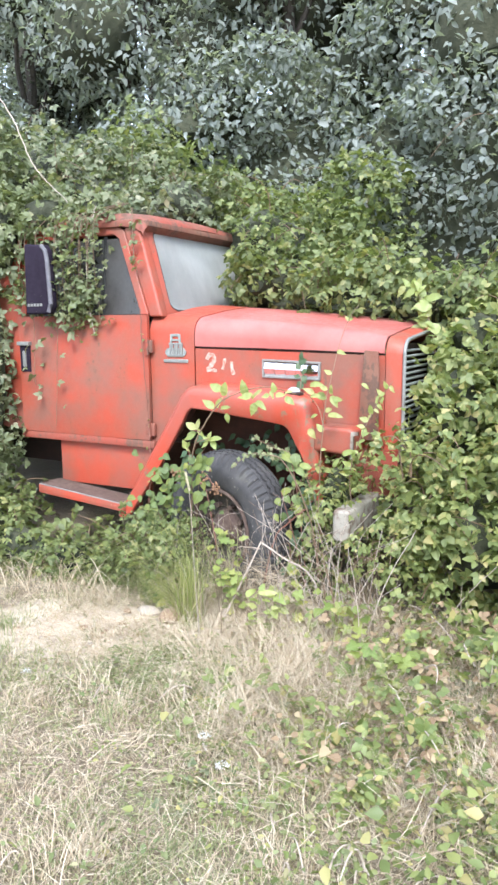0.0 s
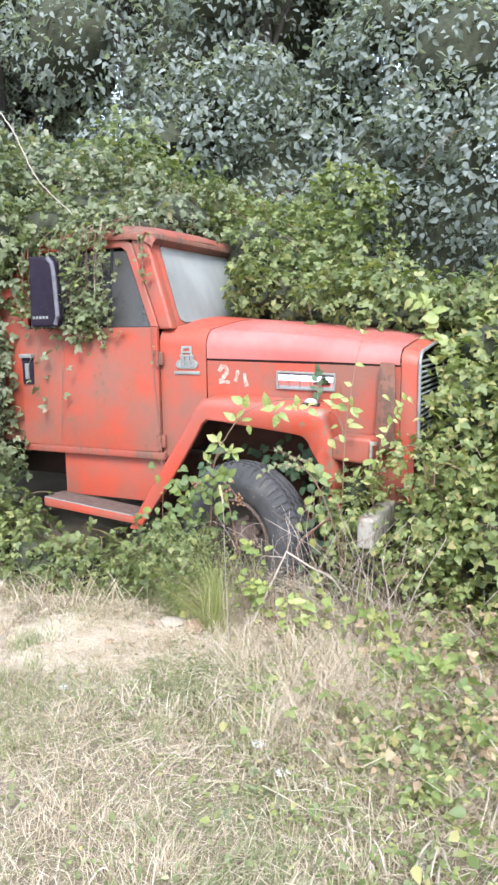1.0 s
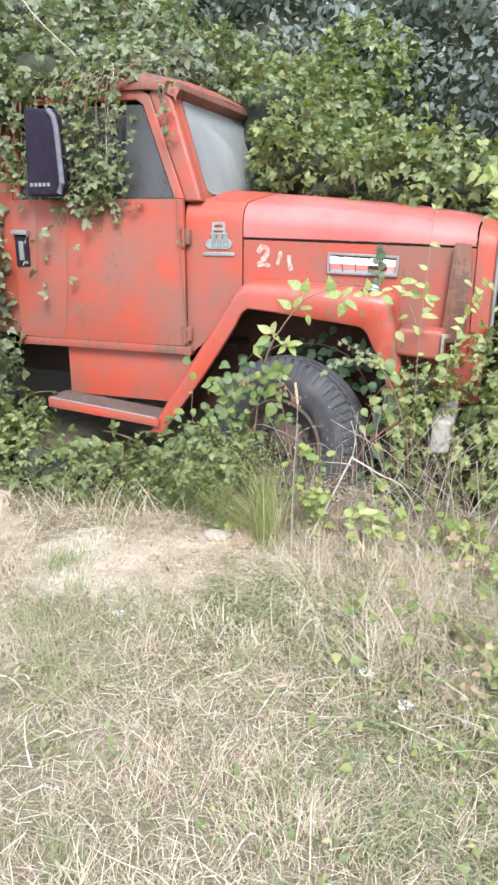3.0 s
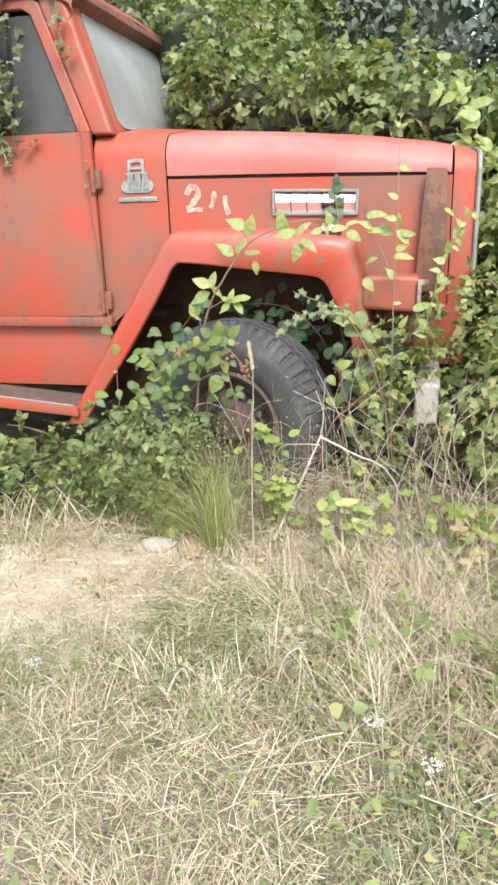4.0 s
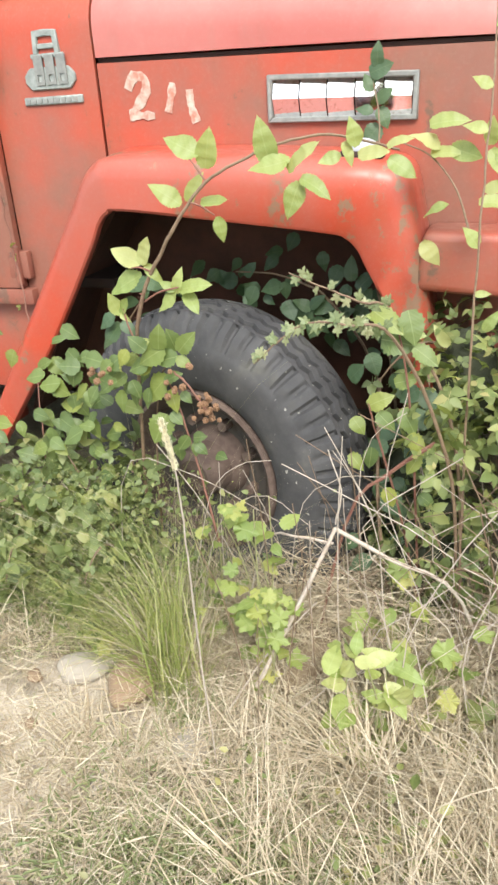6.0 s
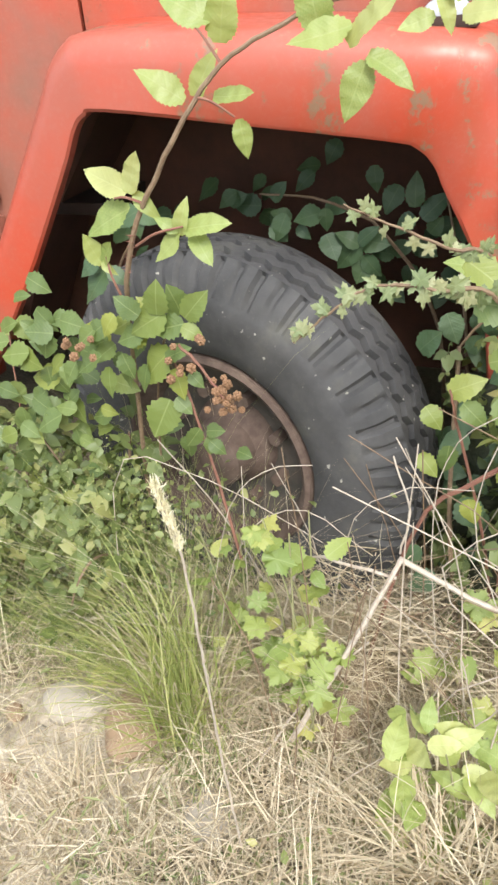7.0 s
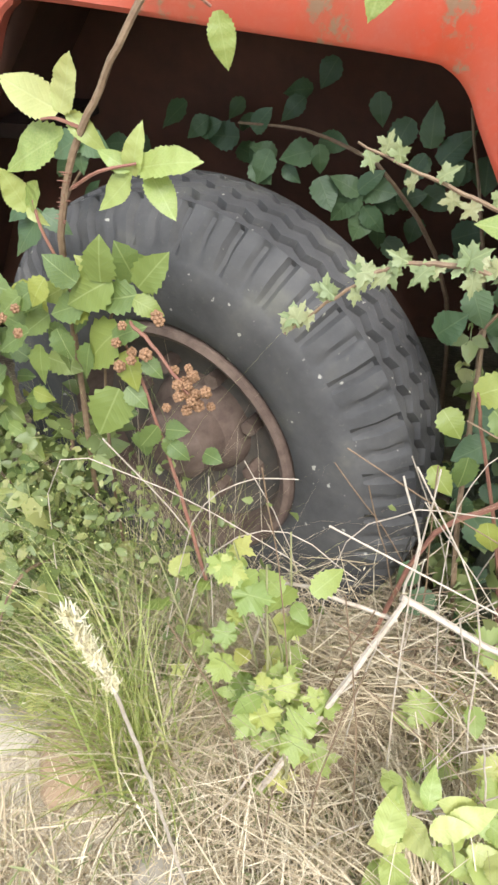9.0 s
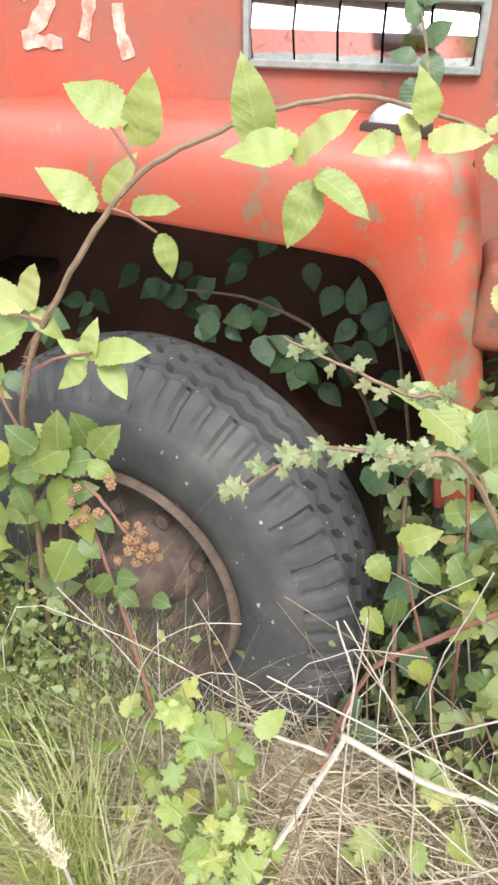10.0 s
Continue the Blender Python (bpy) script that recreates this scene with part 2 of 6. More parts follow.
def ground_material():
    m, nt, b, out = nodes_of("dry_meadow_soil")
    big = noise_node(nt, 0.8, 4, 0.55)
    mid = noise_node(nt, 5.5, 6, 0.65)
    fine = noise_node(nt, 60, 8, 0.75)
    fibre = noise_node(nt, 45, 6, 0.7, stretch=(1, 5, 1))
    c = ramp(nt, fibre.outputs[0], [(0.32, (0.09, 0.068, 0.042)), (0.5, (0.19, 0.148, 0.10)), (0.68, (0.36, 0.29, 0.21))])
    c = mixed(nt, ramp(nt, mid.outputs[0], [(0.50, grey(0)), (0.68, grey(0.65))]), c, (0.22, 0.22, 0.12))
    c = mixed(nt, ramp(nt, big.outputs[0], [(0.50, grey(0)), (0.70, grey(0.5))]), c, (0.36, 0.30, 0.22))
    c = mixed(nt, ramp(nt, fine.outputs[0], [(0.52, grey(0)), (0.8, grey(0.5))]), c, (0.16, 0.11, 0.065))
    tc = nt.nodes.new("ShaderNodeTexCoord")
    for centre, size in (((-2.72, 2.84, 0), (1.35, 1.6, 1)), ((-2.3, 3.15, 0), (2.4, 3.6, 1)), ((-3.9, 2.9, 0), (1.4, 3.0, 1))):
        mp = nt.nodes.new("ShaderNodeMapping")
        mp.inputs["Scale"].default_value = size
        mp.inputs["Location"].default_value = tuple(-p * s for p, s in zip(centre, size))
        nt.links.new(tc.outputs["Object"], mp.inputs[0])
        g = nt.nodes.new("ShaderNodeTexGradient")
        g.gradient_type = "SPHERICAL"
        nt.links.new(mp.outputs[0], g.inputs[0])
        edge = mixed(nt, 0.55, g.outputs["Fac"], mid.outputs[0])
        c = mixed(nt, ramp(nt, edge, [(0.36, grey(0)), (0.52, grey(0.85))]), c, (0.58, 0.49, 0.39))
    nt.links.new(c, b.inputs["Base Color"])
    b.inputs["Roughness"].default_value = 0.95
    bumped(nt, b, fine.outputs[0], 0.8, 0.02)
    return m


def rubber_material():
    m, nt, b, out = nodes_of("weathered_tyre_rubber")
    n = noise_node(nt, 7, 6, 0.65)
    f = noise_node(nt, 90, 8, 0.75)
    c = ramp(nt, n.outputs[0], [(0.32, (0.036, 0.034, 0.035)), (0.55, (0.062, 0.058, 0.058)), (0.75, (0.10, 0.094, 0.080))])
    c = mixed(nt, ramp(nt, f.outputs[0], [(0.60, grey(0)), (0.74, grey(0.5))]), c, (0.17, 0.155, 0.12))
    specks = noise_node(nt, 62, 2, 0.4)
    c = mixed(nt, ramp(nt, specks.outputs[0], [(0.715, grey(0)), (0.75, grey(0.65))]), c, (0.42, 0.40, 0.34))
    nt.links.new(c, b.inputs["Base Color"])
    b.inputs["Roughness"].default_value = 0.74
    b.inputs["Specular IOR Level"].default_value = 0.35
    bumped(nt, b, f.outputs[0], 0.3, 0.004)
    return m


def dusty_glass(name, dust, tint, lo=0.55, hi=0.92):
    m, nt, b, out = nodes_of(name)
    n = noise_node(nt, 2.6, 5, 0.6, stretch=(1, 1, 0.5))
    f = noise_node(nt, 40, 6, 0.7)
    b.inputs["Base Color"].default_value = (*dust, 1)
    c = mixed(nt, ramp(nt, n.outputs[0], [(0.3, grey(0)), (0.75, grey(1))]), tuple(0.75 * v for v in dust), dust)
    nt.links.new(c, b.inputs["Base Color"])
    b.inputs["Roughness"].default_value = 0.35
    clear = nt.nodes.new("ShaderNodeBsdfGlass")
    clear.inputs["Color"].default_value = (*tint, 1)
    clear.inputs["IOR"].default_value = 1.45
    clear.inputs["Roughness"].default_value = 0.0
    mx = nt.nodes.new("ShaderNodeMixShader")
    nt.links.new(ramp(nt, mixed(nt, 0.35, n.outputs[0], f.outputs[0]), [(0.3, grey(lo)), (0.65, grey(hi))]), mx.inputs[0])
    nt.links.new(clear.outputs[0], mx.inputs[1])
    nt.links.new(b.outputs[0], mx.inputs[2])
    nt.links.new(mx.outputs[0], out.inputs[0])
    return m


def chrome_material():
    m, nt, b, out = nodes_of("spotted_chrome")
    f = noise_node(nt, 90, 6, 0.7)
    b.inputs["Metallic"].default_value = 1.0
    nt.links.new(ramp(nt, f.outputs[0], [(0.55, (0.80, 0.80, 0.80)), (0.72, (0.32, 0.22, 0.16))]), b.inputs["Base Color"])
    b.inputs["Roughness"].default_value = 0.12
    return m


for dull in (MIRROR_CASE, GASKET):
    dull.node_tree.nodes["Principled BSDF"].inputs["Specular IOR Level"].default_value = 0.12
SOIL = ground_material()
RUBBER = rubber_material()
GLASS_FRONT = dusty_glass("dusty_windscreen_glass", (0.60, 0.61, 0.58), (0.8, 0.85, 0.8), 0.86, 0.99)
GLASS_SIDE = dusty_glass("dusty_side_glass", (0.085, 0.08, 0.076), (0.6, 0.62, 0.58), 0.5, 0.85)
CHROME = chrome_material()


# ---- building helpers ----
def thing(name, base, label, category, group="", kind=""):
    ob = new(name)
    ob.empty_display_size = 0.1
    ob.matrix_basis = Matrix.Translation(base)
    ob["base"] = base
    return tagged(ob, label, category, group, kind)


def world_base(ob):
    """Where a thing's base stands; a part's own origin is the world's."""
    return Vector(ob.get("base", (0, 0, 0)))


def part(name, bm, material, parent=None, label="", smooth=True):
    """One mesh object from a bmesh in world metres, under a thing or a part."""
    me = bpy.data.meshes.new(name)
    bmesh.ops.recalc_face_normals(bm, faces=bm.faces)
    bm.to_mesh(me)
    bm.free()
    me.materials.append(material)
    if smooth:
        me.shade_smooth()
        me.set_sharp_from_angle(angle=radians(38))
    ob = new(name, me)
    if parent is not None:
        ob.parent = parent
        ob.matrix_parent_inverse = Matrix.Translation(-world_base(parent))
    return tagged(ob, label)


def bevelled(bm, width, segments=2, angle=30):
    if width > 0:
        edges = [e for e in bm.edges if len(e.link_faces) == 2 and e.calc_face_angle(0) > radians(angle)]
        bmesh.ops.bevel(bm, geom=edges, offset=width, segments=segments, affect="EDGES", profile=0.6, clamp_overlap=True)
    return bm


def slab(points, y0, y1, bevel=0.0, segments=2):
    """A plate with the outline points (x, z), from y0 to y1; y may be a function of x."""
    bm = bmesh.new()
    at = lambda y, x: y(x) if callable(y) else y
    a = [bm.verts.new((x, at(y0, x), z)) for x, z in points]
    b = [bm.verts.new((x, at(y1, x), z)) for x, z in points]
    bm.faces.new(a)
    bm.faces.new(b[::-1])
    n = len(points)
    for i in range(n):
        bm.faces.new((a[i], b[i], b[(i + 1) % n], a[(i + 1) % n]))
    bmesh.ops.recalc_face_normals(bm, faces=bm.faces)
    return bevelled(bm, bevel, segments)


def block(x0, x1, y0, y1, z0, z1, bevel=0.006, segments=2):
    return slab([(x0, z0), (x1, z0), (x1, z1), (x0, z1)], y0, y1, bevel, segments)


def band(outer, inner, y0, y1, bevel=0.0, segments=2):
    """A closed or open strip between two lines (x, z) of equal length, from y0 to y1."""
    bm = bmesh.new()
    at = lambda y, x: y(x) if callable(y) else y
    rows = []
    for (xo, zo), (xi, zi) in zip(outer, inner):
        rows.append([bm.verts.new(p) for p in ((xo, at(y0, xo), zo), (xi, at(y0, xi), zi), (xi, at(y1, xi), zi), (xo, at(y1, xo), zo))])
    for r, s in zip(rows, rows[1:]):
        for k in range(4):
            bm.faces.new((r[k], r[(k + 1) % 4], s[(k + 1) % 4], s[k]))
    bm.faces.new(rows[0])
    bm.faces.new(rows[-1][::-1])
    bmesh.ops.recalc_face_normals(bm, faces=bm.faces)
    return bevelled(bm, bevel, segments, 40)


def lofted(sections, closed=False, thick=0.0):
    bm = bmesh.new()
    rows = [[bm.verts.new(p) for p in s] for s in sections]
    n = len(rows[0])
    for r, s in zip(rows, rows[1:]):
        for i in range(n if closed else n - 1):
            bm.faces.new((r[i], r[(i + 1) % n], s[(i + 1) % n], s[i]))
    if thick:
        bmesh.ops.recalc_face_normals(bm, faces=bm.faces)
        bmesh.ops.solidify(bm, geom=bm.faces[:], thickness=thick)
    return bm


def tube(points, r0, r1=None, sides=6):
    """A round bar along points, tapering from r0 to r1."""
    r1 = r0 if r1 is None else r1
    bm = bmesh.new()
    pts = [Vector(p) for p in points]
    rows = []
    for i, p in enumerate(pts):
        d = (pts[min(i + 1, len(pts) - 1)] - pts[max(i - 1, 0)]).normalized()
        u = d.cross(Vector((0.31, 0.2, 0.93))).normalized()
        v = d.cross(u)
        r = r0 + (r1 - r0) * i / max(1, len(pts) - 1)
        rows.append([bm.verts.new(p + r * (math.cos(a) * u + math.sin(a) * v)) for a in (2 * math.pi * k / sides for k in range(sides))])
    for a, b in zip(rows, rows[1:]):
        for k in range(sides):
            bm.faces.new((a[k], a[(k + 1) % sides], b[(k + 1) % sides], b[k]))
    bm.faces.new(rows[0][::-1])
    bm.faces.new(rows[-1])
    return bm


def curve_points(points, n=24, wobble=0.0, rng=random):
    """A smooth line through points."""
    p = [Vector(q) for q in points]
    p = [2 * p[0] - p[1]] + p + [2 * p[-1] - p[-2]]
    out = []
    segs = len(p) - 3
    for i in range(n + 1):
        t = i / n * segs
        k = min(int(t), segs - 1)
        t -= k
        a, b, c, d = p[k:k + 4]
        q = 0.5 * ((2 * b) + (c - a) * t + (2 * a - 5 * b + 4 * c - d) * t * t + (3 * b - a - 3 * c + d) * t ** 3)
        out.append(q + Vector((rng.uniform(-1, 1), rng.uniform(-1, 1), rng.uniform(-1, 1))) * wobble)
    return out


def turned(profile, steps, centre, turn, wave=None):
    """A body of revolution about the wheel axle: profile of (radius, depth); depth grows inwards. turn: degrees by which it is steered."""
    bm = bmesh.new()
    a = radians(turn)
    u, n = Vector((math.cos(a), -math.sin(a), 0)), Vector((math.sin(a), math.cos(a), 0))
    rows = []
    for k in range(steps):
        w = 2 * math.pi * k / steps
        row = []
        for j, (r, d) in enumerate(profile):
            if wave:
                r, d = wave(j, k, r, d)
            row.append(bm.verts.new(Vector(centre) + n * d + u * (r * math.cos(w)) + Vector((0, 0, r * math.sin(w)))))
        rows.append(row)
    for k in range(steps):
        r, s = rows[k], rows[(k + 1) % steps]
        for j in range(len(profile) - 1):
            bm.faces.new((r[j], s[j], s[j + 1], r[j + 1]))
    return bm


def ground_z(x, y):
    """Height of the ground."""
    z = 0.035 * noise.noise((x * 0.9, y * 0.9, 3.1)) + 0.016 * noise.noise((x * 4, y * 4, 1.0)) + 0.008 * noise.noise((x * 13, y * 13, 7.0))
    z += 0.03 * math.exp(-((x + 2.6) ** 2 + (y - 2.95) ** 2) / 0.35)
    far = math.hypot(x + 2, y - 3)
    return z + 0.1 * max(0, far - 8) ** 0.5 * noise.noise((x * 0.05, y * 0.05, 0))


# ---- many small pieces in one mesh ----
def leaflet(length=1.0, width=0.62, fold=0.16, droop=0.18, base=(0, 0, 0), turn=0.0):
    """One leaf blade of eight triangles, folded along its rib and bent down at the tip."""
    v = []
    for x, w in ((0, 0), (0.36, 0), (0.72, 0), (1, 0), (0.3, 1), (0.68, 0.72), (0.3, -1), (0.68, -0.72)):
        v.append((x * length, w * width / 2 * length, abs(w) * fold * width * length - droop * x * x * length))
    f = [(0, 1, 4), (1, 2, 5, 4), (2, 3, 5), (0, 6, 1), (1, 6, 7, 2), (2, 7, 3)]
    c, s = math.cos(turn), math.sin(turn)
    return [(base[0] + c * x - s * y, base[1] + s * x + c * y, base[2] + z) for x, y, z in v], f


def joined(*pieces):
    v, f = [], []
    for pv, pf in pieces:
        f += [tuple(i + len(v) for i in face) for face in pf]
        v += pv
    return np.array(v, float), f


SINGLE = joined(leaflet())
OVAL = joined(leaflet(1, 0.5, 0.2, 0.1))
TRIFOLIATE = joined(leaflet(0.62, 0.72, 0.15, 0.2, (0.34, 0, 0)), leaflet(0.5, 0.7, 0.15, 0.25, (0.28, 0.02, 0), 1.15), leaflet(0.5, 0.7, 0.15, 0.25, (0.28, -0.02, 0), -1.15),
                    ([(0, -0.012, -0.02), (0, 0.012, -0.02), (0.36, 0.01, 0), (0.36, -0.01, 0)], [(0, 1, 2, 3)]))
BLADE = (np.array([(0, -0.5, 0), (0, 0.5, 0), (0.4, 0.42, 0.0), (0.4, -0.42, 0.0), (0.75, 0.28, -0.06), (0.75, -0.28, -0.06), (1, 0, -0.2)], float), [(0, 1, 2, 3), (3, 2, 4, 5), (5, 4, 6)])


def unit(a):
    return a / np.maximum(1e-9, np.linalg.norm(a, axis=1, keepdims=True))


def scatter(name, template, places, forward, up, size, material, parent=None, label="", widths=None):
    """Copies of a template (x along, z up) at many places, as one mesh."""
    tv, tf = template
    n = len(places)
    f = unit(np.asarray(forward, float))
    s = unit(np.cross(np.asarray(up, float), f))
    u = np.cross(f, s)
    size = np.broadcast_to(np.asarray(size, float), (n,))
    w = size if widths is None else np.broadcast_to(np.asarray(widths, float), (n,))
    verts = (places[:, None, :] + tv[None, :, 0, None] * (f * size[:, None])[:, None, :] + tv[None, :, 1, None] * (s * w[:, None])[:, None, :]
             + tv[None, :, 2, None] * (u * size[:, None])[:, None, :]).reshape(-1, 3)
    counts = np.array([len(q) for q in tf])
    loops = np.concatenate([np.array(q) for q in tf])
    all_loops = (loops[None, :] + (np.arange(n) * len(tv))[:, None]).ravel()
    starts = np.concatenate([[0], np.cumsum(np.tile(counts, n))[:-1]])
    me = bpy.data.meshes.new(name)
    me.vertices.add(len(verts))
    me.vertices.foreach_set("co", verts.astype(np.float32).ravel())
    me.loops.add(len(all_loops))
    me.loops.foreach_set("vertex_index", all_loops.astype(np.int32))
    me.polygons.add(len(starts))
    me.polygons.foreach_set("loop_start", starts.astype(np.int32))
    me.update(calc_edges=True)
    me.validate()
    me.materials.append(material)
    ob = new(name, me)
    if parent is not None:
        ob.parent = parent
        ob.matrix_parent_inverse = Matrix.Translation(-world_base(parent))
    return tagged(ob, label)


RNG = np.random.default_rng(7)


def lumps(points):
    """A slow, uneven swelling of a surface."""
    x, y, z = points.T
    return 0.17 * np.sin(x * 4.1 + 1.3 * np.sin(y * 4.3)) + 0.14 * np.sin(y * 5.7 + z * 4.9 + 2 + x) + 0.10 * np.sin(x * 9 + z * 8.1 + y * 7)


def foliage_points(blobs, per_area, keep_out=(), depth=0.28):
    """Places and outward directions on the outside of a heap of rounded lumps."""
    ps, ns = [], []
    for i, (cx, cy, cz, rx, ry, rz) in enumerate(blobs):
        area = 4 * math.pi * ((rx * ry) ** 1.6 / 3 + (rx * rz) ** 1.6 / 3 + (ry * rz) ** 1.6 / 3) ** (1 / 1.6)
        n = max(20, int(area * per_area))
        d = unit(RNG.normal(size=(n, 3)))
        r = np.array((rx, ry, rz))
        p = np.array((cx, cy, cz)) + d * r
        k = 1 + lumps(p) * min(1.0, 0.55 / max(r)) - depth * RNG.random(n) ** 1.8 + 0.10 * RNG.random(n) ** 4
        p = np.array((cx, cy, cz)) + d * r * k[:, None]
        ok = p[:, 2] > 0.02
        for j, (ax, ay, az, sx, sy, sz) in enumerate(blobs):
            if j != i:
                ok &= (((p - (ax, ay, az)) / (sx, sy, sz)) ** 2).sum(1) > 0.62
        ps.append(p[ok])
        ns.append(unit(d / r)[ok])
    p, n = np.concatenate(ps), np.concatenate(ns)
    ok = np.ones(len(p), bool)
    for x0, x1, y0, y1, z0, z1 in keep_out:
        ok &= ~((p[:, 0] > x0) & (p[:, 0] < x1) & (p[:, 1] > y0) & (p[:, 1] < y1) & (p[:, 2] > z0) & (p[:, 2] < z1))
    return p[ok], n[ok]


def leaf_frames(n):
    """Leaf directions on a surface with outward normals n: blades face out and up, tips hang."""
    m = len(n)
    up = unit(n * 0.7 + np.array((0, -0.12, 0.75)) + RNG.normal(size=(m, 3)) * 0.42)
    fwd = unit(RNG.normal(size=(m, 3)) + n * 0.5 + np.array((0, 0, -0.35)))
    return fwd, up


def clustered(blobs, count, size=0.4):
    """Breaks each lump into many smaller ones over its surface."""
    out = []
    for cx, cy, cz, rx, ry, rz in blobs:
        out.append((cx, cy, cz, rx * 0.78, ry * 0.78, rz * 0.78))
        d = unit(RNG.normal(size=(count, 3)))
        d[:, 1] = -np.abs(d[:, 1]) * 1.0 + 0.35 * RNG.random(count)
        for q in unit(d):
            m = size * (rx + ry + rz) / 3 * RNG.uniform(0.55, 1.15)
            k = RNG.uniform(0.7, 0.98)
            out.append((cx + q[0] * rx * k, cy + q[1] * ry * k, max(0.05, cz + q[2] * rz * k), m * RNG.uniform(0.8, 1.3), m * RNG.uniform(0.7, 1.0), m * RNG.uniform(0.6, 1.0)))
    return out


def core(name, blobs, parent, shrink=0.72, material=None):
    """Added solid lumps inside a heap of leaves, coloured dark as its inner shade."""
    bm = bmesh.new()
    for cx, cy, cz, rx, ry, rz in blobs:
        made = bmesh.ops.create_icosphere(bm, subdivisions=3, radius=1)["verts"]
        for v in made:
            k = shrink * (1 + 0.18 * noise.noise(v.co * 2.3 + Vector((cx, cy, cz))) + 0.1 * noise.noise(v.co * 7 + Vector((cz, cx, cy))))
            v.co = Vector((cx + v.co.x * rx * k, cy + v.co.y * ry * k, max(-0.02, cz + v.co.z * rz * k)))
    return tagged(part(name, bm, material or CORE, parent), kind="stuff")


# ---- the ground, one sheet to the horizon ----
def spread(lo, hi, step, reach):
    near = list(np.arange(lo, hi + 1e-6, step))
    out, d = [], step
    x = hi
    while x < reach:
        d *= 1.35
        x += d
        out.append(x)
    back, d, x = [], step, lo
    while x > -reach:
        d *= 1.35
        x -= d
        back.append(x)
    return back[::-1] + near + out


def build_ground():
    xs, ys = spread(-5.2, 1.2, 0.07, 900), spread(0.6, 4.8, 0.07, 900)
    v = [(x, y, ground_z(x, y)) for y in ys for x in xs]
    nx = len(xs)
    f = [(j * nx + i, j * nx + i + 1, (j + 1) * nx + i + 1, (j + 1) * nx + i) for j in range(len(ys) - 1) for i in range(nx - 1)]
    me = bpy.data.meshes.new("ground")
    me.from_pydata(v, [], f)
    me.materials.append(SOIL)
    me.shade_smooth()
    tagged(new("ground", me), "dry trampled meadow soil with straw and bare pale earth", "ground", kind="structure")


build_ground()

# ---- the truck ----
truck = thing("truck", (-2.9, 4.9, 0), "abandoned faded red lorry with rust, overgrown by brambles", "truck")
CAB_Y, MID_Y = 4.0, 4.88
FAR_Y = 2 * MID_Y - CAB_Y


def hood_section(x, low, shoulder, crown, y0=CAB_Y, radius=0.13, n=7):
    """Half-round bonnet section across the truck at x: up one side, over the crown, down the other."""
    half = [(y0, low)]
    for k in range(n + 1):
        a = math.pi / 2 * k / n
        half.append((y0 + radius * (1 - math.cos(a)), shoulder - radius + radius * math.sin(a)))
    for k in range(1, 5):
        t = k / 5
        half.append((y0 + radius + (MID_Y - y0 - radius) * t, shoulder + (crown - shoulder) * math.sin(t * math.pi / 2)))
    full = half + [(MID_Y, crown)] + [(2 * MID_Y - y, z) for y, z in half[::-1]]
    return [(x, y, z) for y, z in full]


def build_bonnet():
    secs = [hood_section(-2.535, 1.602, 1.800, 1.87), hood_section(-2.1, 1.594, 1.775, 1.84), hood_section(-1.65, 1.583, 1.735, 1.80), hood_section(-1.32, 1.572, 1.69, 1.755, radius=0.115), hood_section(-1.225, 1.568, 1.672, 1.735, radius=0.10)]
    part("bonnet", lofted(secs, thick=0.012), RED_TOP, truck, "faded red bonnet lid, sky sheen put into its colour")
    secs = [hood_section(-2.902, 0.88, 1.825, 1.90), hood_section(-2.75, 1.0, 1.815, 1.89), hood_section(-2.542, 1.28, 1.803, 1.873)]
    part("cowl", lofted(secs, thick=0.012), RED, truck)
    # nose shell with its bright edge
    secs = [hood_section(-1.215, 1.0, 1.668, 1.73, radius=0.10), hood_section(-1.16, 1.0, 1.664, 1.725, radius=0.10), hood_section(-1.115, 1.0, 1.645, 1.70, CAB_Y + 0.02, 0.09)]
    part("grille_shell", lofted(secs, thick=0.02), RED, truck)
    rim = [(y, z) for _, y, z in hood_section(0, 1.0, 1.65, 1.705, CAB_Y + 0.012, 0.09)]
    part("grille_trim", tube([(-1.108, y, z) for y, z in rim], 0.011, sides=8), GREY_TRIM, truck, "dull bright-metal edge round the grille")
    part("grille_backing", block(-1.20, -1.17, CAB_Y + 0.04, FAR_Y - 0.04, 1.0, 1.62, 0), DARK, truck)
    for k in range(17):
        z = 1.03 + 0.034 * k
        part("grille_bar", block(-1.15, -1.125, CAB_Y + 0.04, FAR_Y - 0.04, z, z + 0.014, 0.004, 1), BADGE, truck, "grey grille bar")


